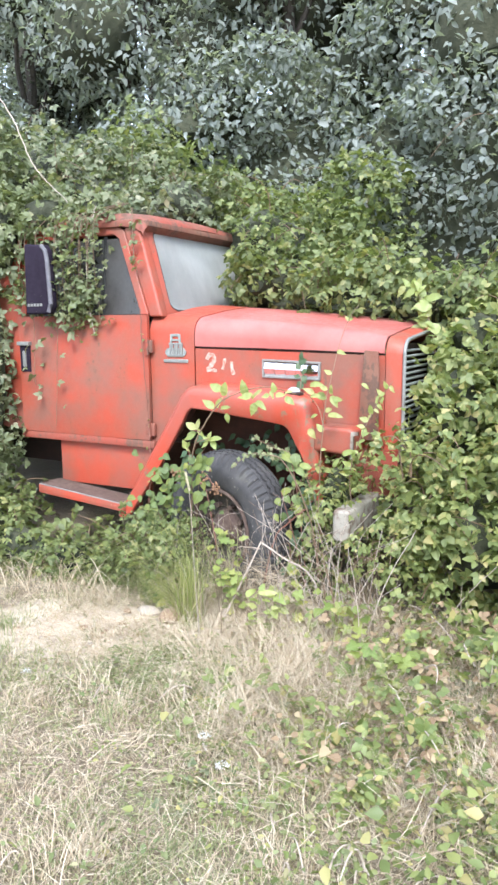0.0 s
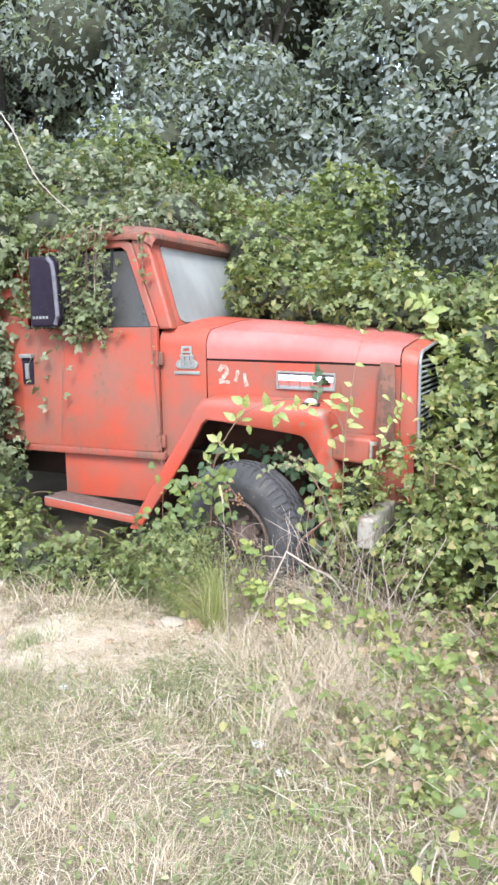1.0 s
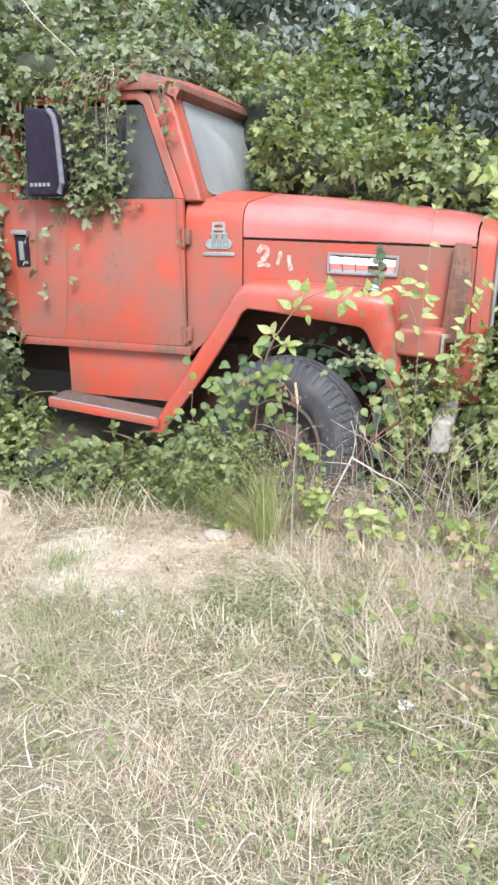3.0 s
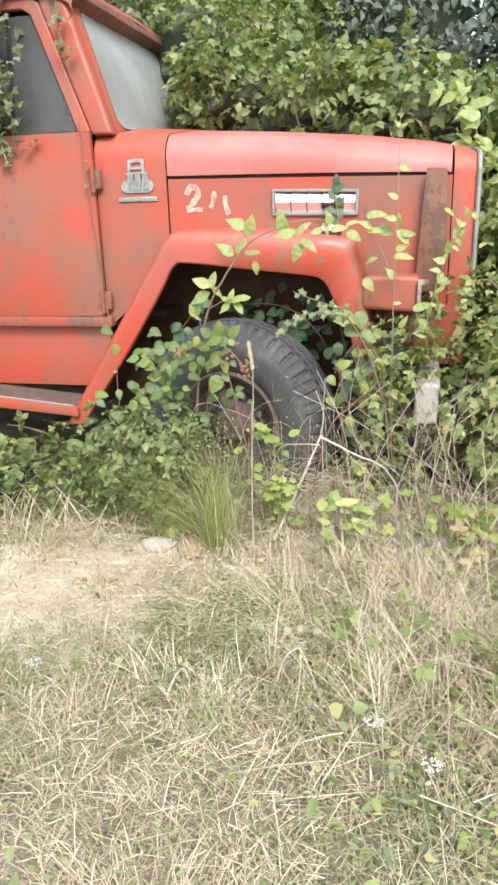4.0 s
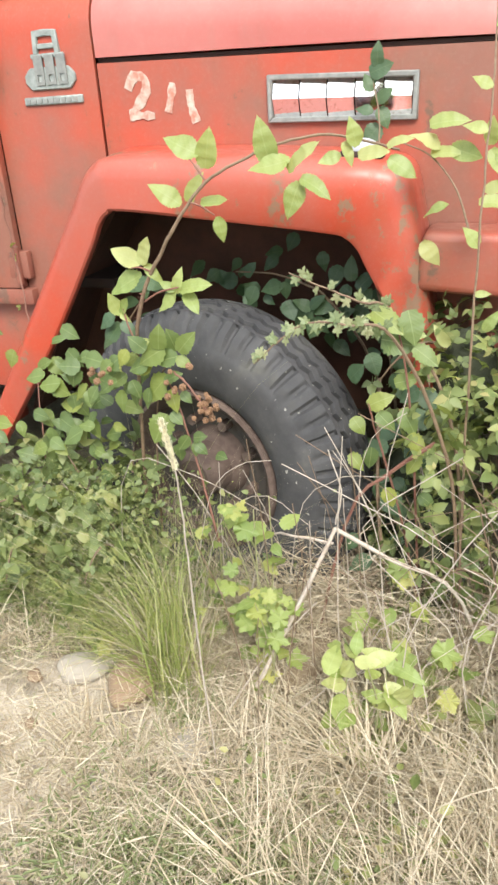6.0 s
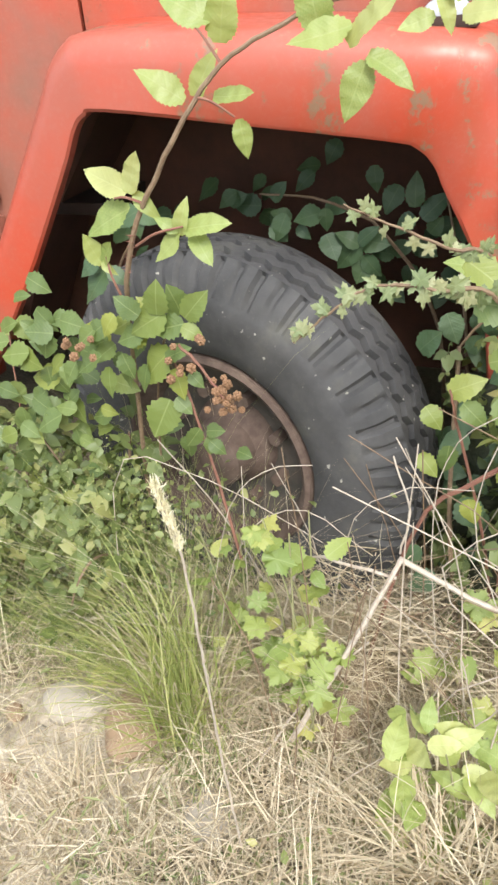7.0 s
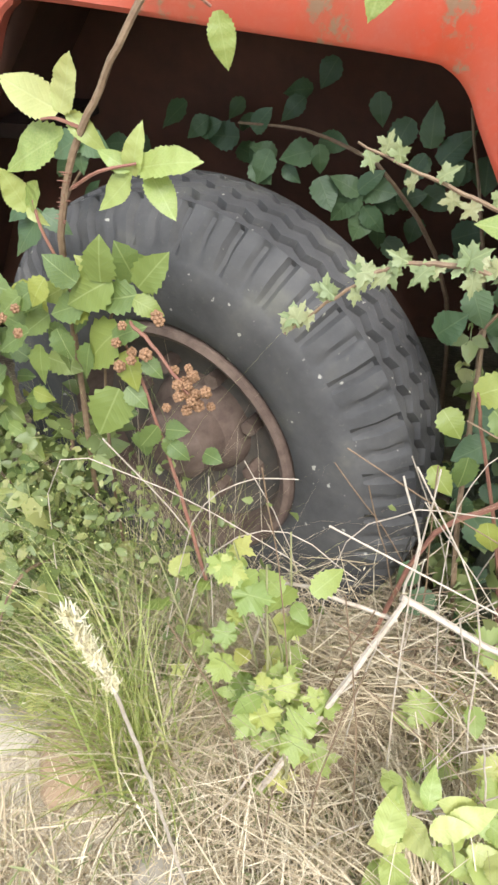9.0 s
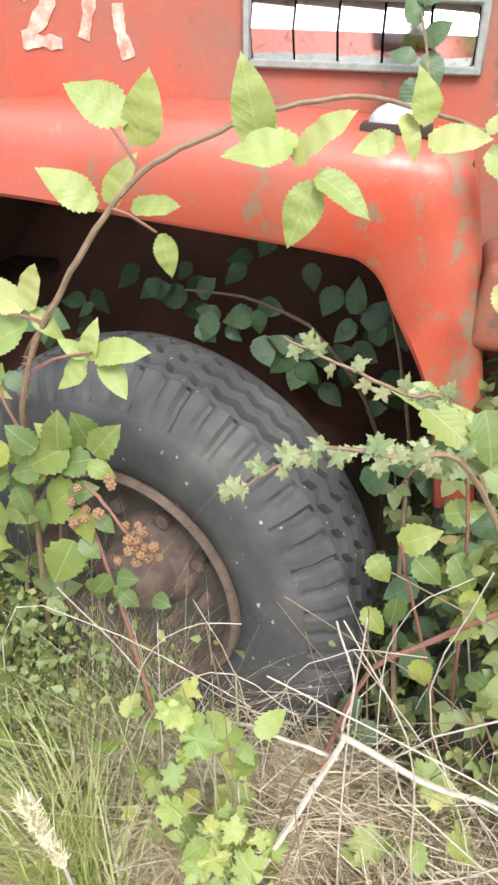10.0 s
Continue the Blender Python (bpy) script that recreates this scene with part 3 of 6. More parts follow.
def build_bonnet_side():
    top = lambda x: 1.588 - (x + 2.535) * 0.0245
    x0, x1, v0, v1 = -2.535, -1.22, -2.025, -1.625
    vt, vb = (lambda x: 1.526 - (x + 2.025) * 0.035), (lambda x: 1.408 - (x + 2.025) * 0.025)
    for name, pts in (("rear", [(x0, 1.30), (v0, 1.30), (v0, top(v0)), (x0, top(x0))]), ("front", [(v1, 1.20), (-1.58, 1.0), (x1, 1.0), (x1, top(x1)), (v1, top(v1))]),
                      ("below", [(v0, 1.30), (v1, 1.28), (v1, vb(v1)), (v0, vb(v0))]), ("above", [(v0, vt(v0)), (v1, vt(v1)), (v1, top(v1)), (v0, top(v0))])):
        part("bonnet_side_panel", slab(pts, CAB_Y + 0.004, CAB_Y + 0.018), RED, truck)
    # vent: frame, chrome vanes, dark box behind
    vent = part("bonnet_vent", slab([(v0 + 0.01, vb(v0)), (v1 - 0.01, vb(v1)), (v1 - 0.01, vt(v1)), (v0 + 0.01, vt(v0))], CAB_Y + 0.07, CAB_Y + 0.08), DARK, truck)
    outer = [(v0, vb(v0)), (v1, vb(v1)), (v1, vt(v1)), (v0, vt(v0)), (v0, vb(v0))]
    inset = 0.014
    inner = [(v0 + inset, vb(v0) + inset), (v1 - inset, vb(v1) + inset), (v1 - inset, vt(v1) - inset), (v0 + inset, vt(v0) - inset), (v0 + inset, vb(v0) + inset)]
    part("vent_frame", band(outer, inner, CAB_Y - 0.012, CAB_Y + 0.02, 0.003, 1), GREY_TRIM, vent, "dull grey metal vent frame")
    n = 5
    for k in range(n):
        a, b = v0 + inset + (v1 - v0 - 2 * inset) * k / n, v0 + inset + (v1 - v0 - 2 * inset) * (k + 1) / n
        rows = []
        for q in range(9):
            t = q / 8
            y = CAB_Y - 0.014 + 0.019 * abs(2 * t - 1)
            rows.append([(a + 0.002, y, vb(a) + inset + (vt(a) - vb(a) - 2 * inset) * t), (b - 0.003, y + 0.006, vb(b) + inset + (vt(b) - vb(b) - 2 * inset) * t)])
        part("vent_vane", lofted(rows, thick=0.003), CHROME, vent, "spotted chrome vane")
    part("panel_gap", slab([(x0, top(x0) + 0.002), (x1, top(x1) + 0.002), (x1, top(x1) + 0.012), (x0, top(x0) + 0.012)], CAB_Y + 0.016, CAB_Y + 0.05), DARK, truck)


def face_y(x):
    return 3.775 + 0.05 * max(0, (-2.45 - x) / 0.6) + 0.03 * max(0, (x + 1.75) / 0.2)


def build_fender():
    outer = [(-3.125, 0.40), (-2.87, 0.785), (-2.565, 1.235), (-2.53, 1.292), (-2.485, 1.335), (-2.41, 1.352), (-2.05, 1.343), (-1.76, 1.324), (-1.675, 1.312), (-1.627, 1.288), (-1.602, 1.22), (-1.568, 1.03), (-1.542, 0.86), (-1.525, 0.68)]
    inner = [(-3.02, 0.40), (-2.73, 0.785), (-2.525, 1.085), (-2.475, 1.172), (-2.442, 1.203), (-2.39, 1.211), (-2.05, 1.176), (-1.82, 1.150), (-1.772, 1.135), (-1.742, 1.105), (-1.72, 1.06), (-1.662, 0.95), (-1.632, 0.86), (-1.605, 0.68)]
    outer = [(p.x, p.z) for p in curve_points([(x, 0, z) for x, z in outer], 60)]
    inner = [(p.x, p.z) for p in curve_points([(x, 0, z) for x, z in inner], 60)]
    bm = bmesh.new()
    rows = []
    for (xo, zo), (xi, zi) in zip(outer, inner):
        fy = face_y(xo)
        cx, cz = xi - xo, zi - zo
        ring = [(xo - 0.0 * cx, CAB_Y + 0.002, zo + 0.012)]
        # top or side surface, then a rounded edge, then the face, then a rolled lip
        for y, t in ((fy + 0.075, 0.0), (fy + 0.042, 0.02), (fy + 0.018, 0.10), (fy + 0.004, 0.24), (fy, 0.42), (fy, 0.95), (fy + 0.006, 1.0), (fy + 0.03, 1.0), (fy + 0.03, 0.9)):
            ring.append((xo + cx * t, y, zo + cz * t))
        ring.append((xo + cx * 0.25, fy + 0.06, zo + cz * 0.25))
        ring.append((xo + cx * 0.12, CAB_Y + 0.002, zo + cz * 0.12))
        rows.append([bm.verts.new(p) for p in ring])
    n = len(rows[0])
    for r, s in zip(rows, rows[1:]):
        for k in range(n):
            bm.faces.new((r[k], r[(k + 1) % n], s[(k + 1) % n], s[k]))
    bm.faces.new(rows[0])
    bm.faces.new(rows[-1][::-1])
    bmesh.ops.subdivide_edges(bm, edges=[e for e in bm.edges if e.calc_length() > 0.25], cuts=2)
    part("front_fender", bm, FENDER_RED, truck, "flat-topped faded red front fender with rust")
    # marker lamp on the fender's top
    lamp = part("marker_lamp_base", block(-1.80, -1.69, 3.845, 3.90, 1.318, 1.338, 0.005), DARK, truck)
    bm = bmesh.new()
    bmesh.ops.create_uvsphere(bm, u_segments=14, v_segments=8, radius=1)
    for v in bm.verts:
        v.co = Vector((-1.745 + 0.045 * v.co.x, 3.87 + 0.024 * v.co.y, 1.337 + 0.03 * max(-0.2, v.co.z)))
    part("marker_lamp_lens", bm, LENS, lamp, "white marker lamp lens")
    # inner housing, dark
    part("wheel_housing", slab([(-3.05, 0.45), (-1.45, 0.45), (-1.45, 1.33), (-2.50, 1.33), (-3.05, 0.95)], 4.30, 4.33), WELL, truck, "dirty red-brown wheel housing")
    part("wheel_housing_roof", block(-2.5, -1.62, 3.86, 4.30, 1.27, 1.283, 0), WELL, truck)
    part("wheel_housing_back", slab([(-3.03, 0.45), (-3.00, 0.45), (-2.80, 0.86), (-2.49, 1.27), (-2.53, 1.28), (-2.83, 0.88)], CAB_Y + 0.05, 4.30), WELL, truck)
    part("chassis_rail", block(-6.2, -1.2, 4.36, 4.46, 0.62, 0.84, 0.01), DARK, truck)
    part("chassis_rail", block(-6.2, -1.2, 2 * MID_Y - 4.46, 2 * MID_Y - 4.36, 0.62, 0.84, 0.01), DARK, truck)
    part("front_axle", tube([(-2.2, 3.95, 0.46), (-2.2, 4.3, 0.42), (-2.2, 5.5, 0.42), (-2.2, 5.8, 0.46)], 0.05, sides=10), DARK, truck)
    # front apron, chrome strip, bumper, bracket
    bm = slab([(-1.60, 1.0), (-1.34, 0.98), (-1.335, 1.125), (-1.36, 1.14), (-1.58, 1.145)], 3.81, CAB_Y + 0.003, 0.022, 3)
    part("front_apron", bm, RED, truck)
    part("chrome_strip", slab([(-1.350, 0.96), (-1.335, 0.96), (-1.328, 1.105), (-1.300, 1.108), (-1.300, 1.128), (-1.346, 1.128)], 3.785, 3.807, 0.004), BUMPER_PAINT, truck, "flaking white metal strip")
    part("lower_valance", slab([(-1.62, 0.72), (-1.13, 0.72), (-1.13, 1.0), (-1.62, 1.0)], CAB_Y + 0.0, CAB_Y + 0.02), RED_RUST, truck)
    part("bracket", slab([(-1.365, 1.06), (-1.235, 1.06), (-1.238, 1.48), (-1.245, 1.582), (-1.33, 1.588), (-1.338, 1.48)], 3.945, 3.962, 0.006), BROWN, truck, "brown rusted flat steel bracket")
    part("bumper", slab([(-1.34, 0.56), (-1.245, 0.56), (-1.235, 0.735), (-1.335, 0.74)], 3.50, 2 * MID_Y - 3.50, 0.02, 3), BUMPER_PAINT, truck, "dirty grey-white steel bumper with flaking paint")
    part("bumper_iron", block(-1.6, -1.3, 4.38, 4.44, 0.58, 0.68, 0.005), DARK, truck)


def build_cab():
    # door: lower skin with a slight swell, window frame, glass
    bm = bmesh.new()
    nx, nz = 14, 14
    grid = []
    for j in range(nz + 1):
        z = 0.945 + (1.815 - 0.945) * j / nz
        row = []
        for i in range(nx + 1):
            x = -4.125 + (-2.905 + 4.125) * i / nx
            swell = 0.028 * math.sin(math.pi * min(1, max(0, j / nz)) ** 0.8) * math.sin(math.pi * i / nx) ** 0.6
            row.append(bm.verts.new((x, CAB_Y - 0.002 - swell, z)))
        grid.append(row)
    for r, s in zip(grid, grid[1:]):
        for i in range(nx):
            bm.faces.new((r[i], r[i + 1], s[i + 1], s[i]))
    bmesh.ops.recalc_face_normals(bm, faces=bm.faces)
    bmesh.ops.solidify(bm, geom=bm.faces[:], thickness=0.03)
    for v in bm.verts:
        if v.co.y > CAB_Y + 0.045:
            v.co.y = CAB_Y + 0.045
    door = part("cab_door", bm, RED, truck, "closed faded red cab door")
    outer = [(-2.912, 1.815), (-3.155, 2.40), (-3.22, 2.435), (-4.08, 2.435), (-4.125, 2.39), (-4.125, 1.815)]
    inner = [(-2.975, 1.815), (-3.195, 2.345), (-3.24, 2.375), (-4.03, 2.375), (-4.065, 2.34), (-4.065, 1.815)]
    bm = band(outer, inner, CAB_Y - 0.004, CAB_Y + 0.036, 0.006, 1)
    for v in bm.verts:
        v.co.y += 0.12 * max(0, v.co.z - 1.815)
    part("window_frame", bm, RED, door)
    bm = slab([(-2.97, 1.80), (-3.195, 2.35), (-4.06, 2.36), (-4.06, 1.80)], CAB_Y + 0.014, CAB_Y + 0.019)
    for v in bm.verts:
        v.co.y += 0.12 * max(0, v.co.z - 1.815)
    part("window_glass", bm, GLASS_SIDE, door, "dusty grey side window")
    bm = block(-3.335, -3.315, CAB_Y + 0.004, CAB_Y + 0.03, 1.81, 2.37, 0.003, 1)
    for v in bm.verts:
        v.co.y += 0.12 * max(0, v.co.z - 1.815)
    part("quarter_light_bar", bm, GASKET, door)
    part("window_seal", block(-4.06, -2.98, CAB_Y - 0.012, CAB_Y + 0.01, 1.808, 1.824, 0.004, 1), GASKET, door)
    plate = part("handle_plate", block(-4.105, -4.0, CAB_Y - 0.052, CAB_Y - 0.01, 1.40, 1.61, 0.008), MIRROR_CASE, door, "dark recessed door handle plate")
    part("handle_lip", block(-4.115, -3.99, CAB_Y - 0.075, CAB_Y - 0.03, 1.60, 1.63, 0.008), GREY_TRIM, plate, "dull metal handle lip")
    part("handle_latch", block(-4.07, -4.035, CAB_Y - 0.064, CAB_Y - 0.05, 1.44, 1.56, 0.006), GREY_TRIM, plate)
    for z in (1.02, 1.60):
        hinge = part("door_hinge", block(-2.945, -2.865, CAB_Y - 0.035, CAB_Y - 0.005, z - 0.045, z + 0.045, 0.008), RED_RUST, door, "rusted door hinge")
        part("hinge_pin", tube([(-2.905, CAB_Y - 0.038, z - 0.06), (-2.905, CAB_Y - 0.038, z + 0.06)], 0.013, sides=10), RED_RUST, hinge)
    # pillars, roof, back
    bm = slab([(-2.905, 1.80), (-2.80, 1.80), (-2.845, 1.93), (-3.02, 2.40), (-3.10, 2.475), (-3.16, 2.41)], CAB_Y + 0.0, CAB_Y + 0.085, 0.018, 3)
    for v in bm.verts:
        v.co.y += 0.12 * max(0, v.co.z - 1.815)
    part("windscreen_pillar", bm, RED, truck)
    bm = slab([(-2.905, 1.80), (-2.80, 1.80), (-2.845, 1.93), (-3.02, 2.40), (-3.10, 2.475), (-3.16, 2.41)], FAR_Y - 0.085, FAR_Y, 0.018, 3)
    for v in bm.verts:
        v.co.y -= 0.12 * max(0, v.co.z - 1.815)
    part("windscreen_pillar", bm, RED, truck)
    part("rear_corner_panel", slab([(-4.42, 0.95), (-4.13, 0.95), (-4.13, 2.42), (-4.42, 2.42)], CAB_Y, CAB_Y + 0.05, 0.012), RED, truck)
    part("far_side", slab([(-4.42, 0.95), (-2.9, 0.95), (-2.9, 1.81), (-4.42, 1.81)], FAR_Y - 0.04, FAR_Y, 0.01), RED, truck)
    part("cab_back", block(-4.42, -4.39, CAB_Y + 0.05, FAR_Y - 0.05, 0.95, 2.42, 0), RED_RUST, truck)
    part("cab_floor", block(-4.39, -2.6, CAB_Y + 0.05, FAR_Y - 0.05, 0.93, 0.96, 0), DARK, truck)
    part("dash", block(-3.0, -2.86, CAB_Y + 0.06, FAR_Y - 0.06, 1.5, 1.8, 0.03), DARK, truck)
    part("bench_seat", slab([(-4.36, 1.25), (-3.75, 1.25), (-3.73, 1.42), (-4.15, 1.42), (-4.25, 1.95), (-4.36, 1.95)], CAB_Y + 0.1, FAR_Y - 0.1, 0.04, 3), DARK, truck, "dark worn bench seat")
    a = [(-3.62 + 0.19 * math.cos(w) * 0.5, 4.45 + 0.2 * math.sin(w), 1.72 + 0.19 * math.cos(w) * 0.86) for w in (2 * math.pi * k / 28 for k in range(29))]
    part("steering_wheel", tube(a, 0.012, sides=8), GASKET, truck)
    # roof: rounded slab with an overhanging front lip
    secs = []
    for x, drop, z in ((-4.46, 0.05, 2.46), (-4.40, 0.0, 2.52), (-3.6, 0, 2.56), (-3.2, 0, 2.535), (-3.06, 0.0, 2.50), (-2.99, 0.02, 2.485), (-2.975, 0.04, 2.478)):
        half = []
        for k in range(7):
            w = math.pi / 2 * k / 6
            half.append((CAB_Y + 0.055 + 0.14 * (1 - math.cos(w)) , z - drop - 0.085 + 0.085 * math.sin(w)))
        half += [(MID_Y - 0.45, z - drop + 0.02), (MID_Y, z - drop + 0.03)]
        secs.append([(x, y, q) for y, q in half] + [(x, 2 * MID_Y - y, q) for y, q in half[-2::-1]])
    part("roof", lofted(secs, thick=0.02), RED_RUST, truck, "rust-dulled red cab roof")
    part("roof_gutter", slab([(-4.42, 2.425), (-3.16, 2.425), (-3.06, 2.41), (-3.02, 2.47), (-4.42, 2.475)], CAB_Y + 0.045, CAB_Y + 0.12, 0.012), RED_RUST, truck, "rust-dulled gutter along the cab roof")
    part("roof_lining", block(-4.4, -3.05, CAB_Y + 0.12, FAR_Y - 0.12, 2.40, 2.42, 0), DARK, truck)
    # header rail in a darker brown than the roof
    part("header_rail", slab([(-3.10, 2.385), (-3.03, 2.385), (-2.965, 2.425), (-2.972, 2.462), (-3.10, 2.47)], CAB_Y + 0.10, FAR_Y - 0.10, 0.008), BROWN, truck, "dark brown header above the windscreen")
    # windscreen: rounded glass in a rubber seal
    y0, y1, b0, b1 = CAB_Y + 0.10, FAR_Y - 0.10, 0.0, 1.0

    def outline(grow):
        pts = []
        for cy, cs, a0 in ((y0 + 0.16, 0.09, 180), (y1 - 0.16, 0.09, 270), (y1 - 0.16, 0.92, 0), (y0 + 0.16, 0.92, 90)):
            for k in range(7):
                w = radians(a0 + 15 * k)
                pts.append((cy + (0.10 + grow) * math.cos(w), cs + (0.09 + grow * 1.7) * math.sin(w)))
        out = []
        for y, s in pts:
            out.append((-2.835 - 0.195 * s, y + (0.06 * s if y < MID_Y else -0.06 * s), 1.845 + 0.555 * s))
        return out
    bm = bmesh.new()
    ring = [bm.verts.new(p) for p in outline(0.0)]
    bm.faces.new(ring)
    bmesh.ops.solidify(bm, geom=bm.faces[:], thickness=0.006)
    part("windscreen", bm, GLASS_FRONT, truck, "hazy dust-coated windscreen")
    o = outline(0.008)
    part("windscreen_seal", tube(o + [o[0]], 0.014, sides=8), GASKET, truck)
    secs = [[(p[0] + 0.004, p[1], p[2]) for p in outline(0.01)], [(p[0] - 0.02, p[1], p[2]) for p in outline(0.10)]]
    secs = [s + [s[0]] for s in secs]
    part("windscreen_surround", lofted(secs, thick=0.01), RED, truck)
    # sill, skirt, step
    part("door_sill", slab([(-4.15, 0.885), (-2.87, 0.885), (-2.87, 0.94), (-4.15, 0.94)], CAB_Y - 0.035, CAB_Y + 0.06, 0.012, 2), RED_RUST, truck, "rust-edged red door sill")
    bm = slab([(-3.80, 0.56), (-2.95, 0.56), (-2.90, 0.885), (-3.80, 0.885)], CAB_Y + 0.02, CAB_Y + 0.04, 0.004)
    part("step_skirt", bm, RED, truck)
    bm = slab([(-3.84, 0.505), (-3.03, 0.445), (-3.03, 0.50), (-3.84, 0.57)], 3.80, CAB_Y + 0.03, 0.010)
    part("running_board", bm, RED, truck, "red running board with worn bare edge")
    part("board_edge", tube([(-3.83, 3.806, 0.572), (-3.05, 3.806, 0.503)], 0.005, sides=6), GREY_TRIM, truck, "worn bare metal edge strip")
    bm = slab([(-3.83, 0.572), (-3.04, 0.502), (-3.04, 0.506), (-3.83, 0.576)], 3.805, CAB_Y + 0.015, 0.0)
    part("tread_plate", bm, RIM_RUST, truck, "worn dirty tread strip on the running board")
    # door mirror
    case = part("door_mirror", slab([(-3.865, 1.83), (-3.635, 1.83), (-3.605, 1.88), (-3.622, 2.26), (-3.655, 2.31), (-3.85, 2.325)], 3.80, 3.86, 0.018, 3), MIRROR_CASE, truck, "dark purple-grey plastic door mirror housing")
    part("mirror_rim", tube([(-3.64, 3.80, 1.845), (-3.615, 3.80, 1.90), (-3.63, 3.80, 2.2), (-3.645, 3.80, 2.27), (-3.68, 3.80, 2.305)], 0.016, sides=8), SCUFFED, case, "scuffed grey mirror edge")
    part("mirror_arm", tube([(-3.74, 3.85, 2.1), (-3.74, 4.0, 2.12)], 0.012), GASKET, case)
    for k in range(5):
        part("mirror_lettering", block(-3.84 + 0.03 * k, -3.82 + 0.03 * k, 3.797, 3.801, 1.885, 1.905, 0), GREY_TRIM, case, "small unreadable raised mark")
    # load bed behind the cab, all but hidden
    part("load_bed", block(-7.4, -4.55, CAB_Y - 0.02, FAR_Y + 0.02, 1.0, 2.0, 0.02), RED_RUST, truck, "dark rusty load bed")


def build_badges():
    y = CAB_Y - 0.008
    top = part("emblem", band([(-2.735, 1.623), (-2.73, 1.683), (-2.69, 1.686), (-2.65, 1.683), (-2.645, 1.623)], [(-2.718, 1.623), (-2.714, 1.666), (-2.69, 1.668), (-2.666, 1.666), (-2.662, 1.623)], y, CAB_Y + 0.004, 0.002, 1), BADGE, truck, "small grey metal emblem")
    part("emblem_bar", block(-2.718, -2.662, y, CAB_Y + 0.004, 1.636, 1.650, 0.002, 1), BADGE, top)
    part("emblem_foot", block(-2.745, -2.635, y, CAB_Y + 0.004, 1.613, 1.625, 0.002, 1), BADGE, top)
    plate = part("name_plate", slab([(-2.775, 1.550), (-2.755, 1.530), (-2.625, 1.530), (-2.605, 1.550), (-2.605, 1.570), (-2.625, 1.590), (-2.755, 1.590), (-2.775, 1.570)], y, CAB_Y + 0.004, 0.003, 1), BADGE, truck, "grey cast badge plate with unreadable figures")
    for k in range(3):
        x = -2.735 + 0.038 * k
        part("plate_mark", band([(x, 1.543), (x + 0.03, 1.543), (x + 0.03, 1.62), (x, 1.62), (x, 1.543)], [(x + 0.008, 1.551), (x + 0.022, 1.551), (x + 0.022, 1.570), (x + 0.008, 1.570), (x + 0.008, 1.551)], y - 0.004, y + 0.001), GREY_TRIM, plate, "raised mark")
    bar = part("badge_bar", block(-2.79, -2.59, y, CAB_Y + 0.004, 1.490, 1.513, 0.003, 1), BADGE, truck, "narrow grey badge bar")
    for k in range(9):
        part("bar_mark", block(-2.78 + 0.02 * k, -2.767 + 0.02 * k, y - 0.003, y + 0.001, 1.496, 1.507, 0), GREY_TRIM, bar)


def stroke(points, width, lift=0.0):
    """A brushed paint stroke on the bonnet's side."""
    pts = curve_points([(x, 0, z) for x, z in points], 18)
    outer, inner = [], []
    for i, p in enumerate(pts):
        d = (pts[min(i + 1, 18)] - pts[max(i - 1, 0)]).normalized()
        w = width * (0.95 + 0.6 * noise.noise((p.x * 60, p.z * 60, 0)))
        outer.append((p.x + d.z * w, p.z - d.x * w))
        inner.append((p.x - d.z * w, p.z + d.x * w))
    return band(outer, inner, CAB_Y + 0.0018 - lift, CAB_Y + 0.005 - lift)


def build_number():
    two = [(-2.445, 1.515), (-2.425, 1.545), (-2.392, 1.542), (-2.388, 1.51), (-2.41, 1.48), (-2.44, 1.452)]
    figure = part("painted_figure_2", stroke(two, 0.0135), WHITE_PAINT, truck, "hand-brushed white figure 2")
    part("brush_stroke", stroke([(-2.448, 1.447), (-2.41, 1.447), (-2.368, 1.443)], 0.012, 0.0012), WHITE_PAINT, figure)
    part("painted_figure_1", stroke([(-2.305, 1.525), (-2.312, 1.49), (-2.325, 1.45)], 0.011), WHITE_PAINT, truck, "hand-brushed white figure 1")
    part("painted_figure_1", stroke([(-2.255, 1.505), (-2.253, 1.465), (-2.240, 1.42)], 0.013), WHITE_PAINT, truck, "hand-brushed white figure 1")


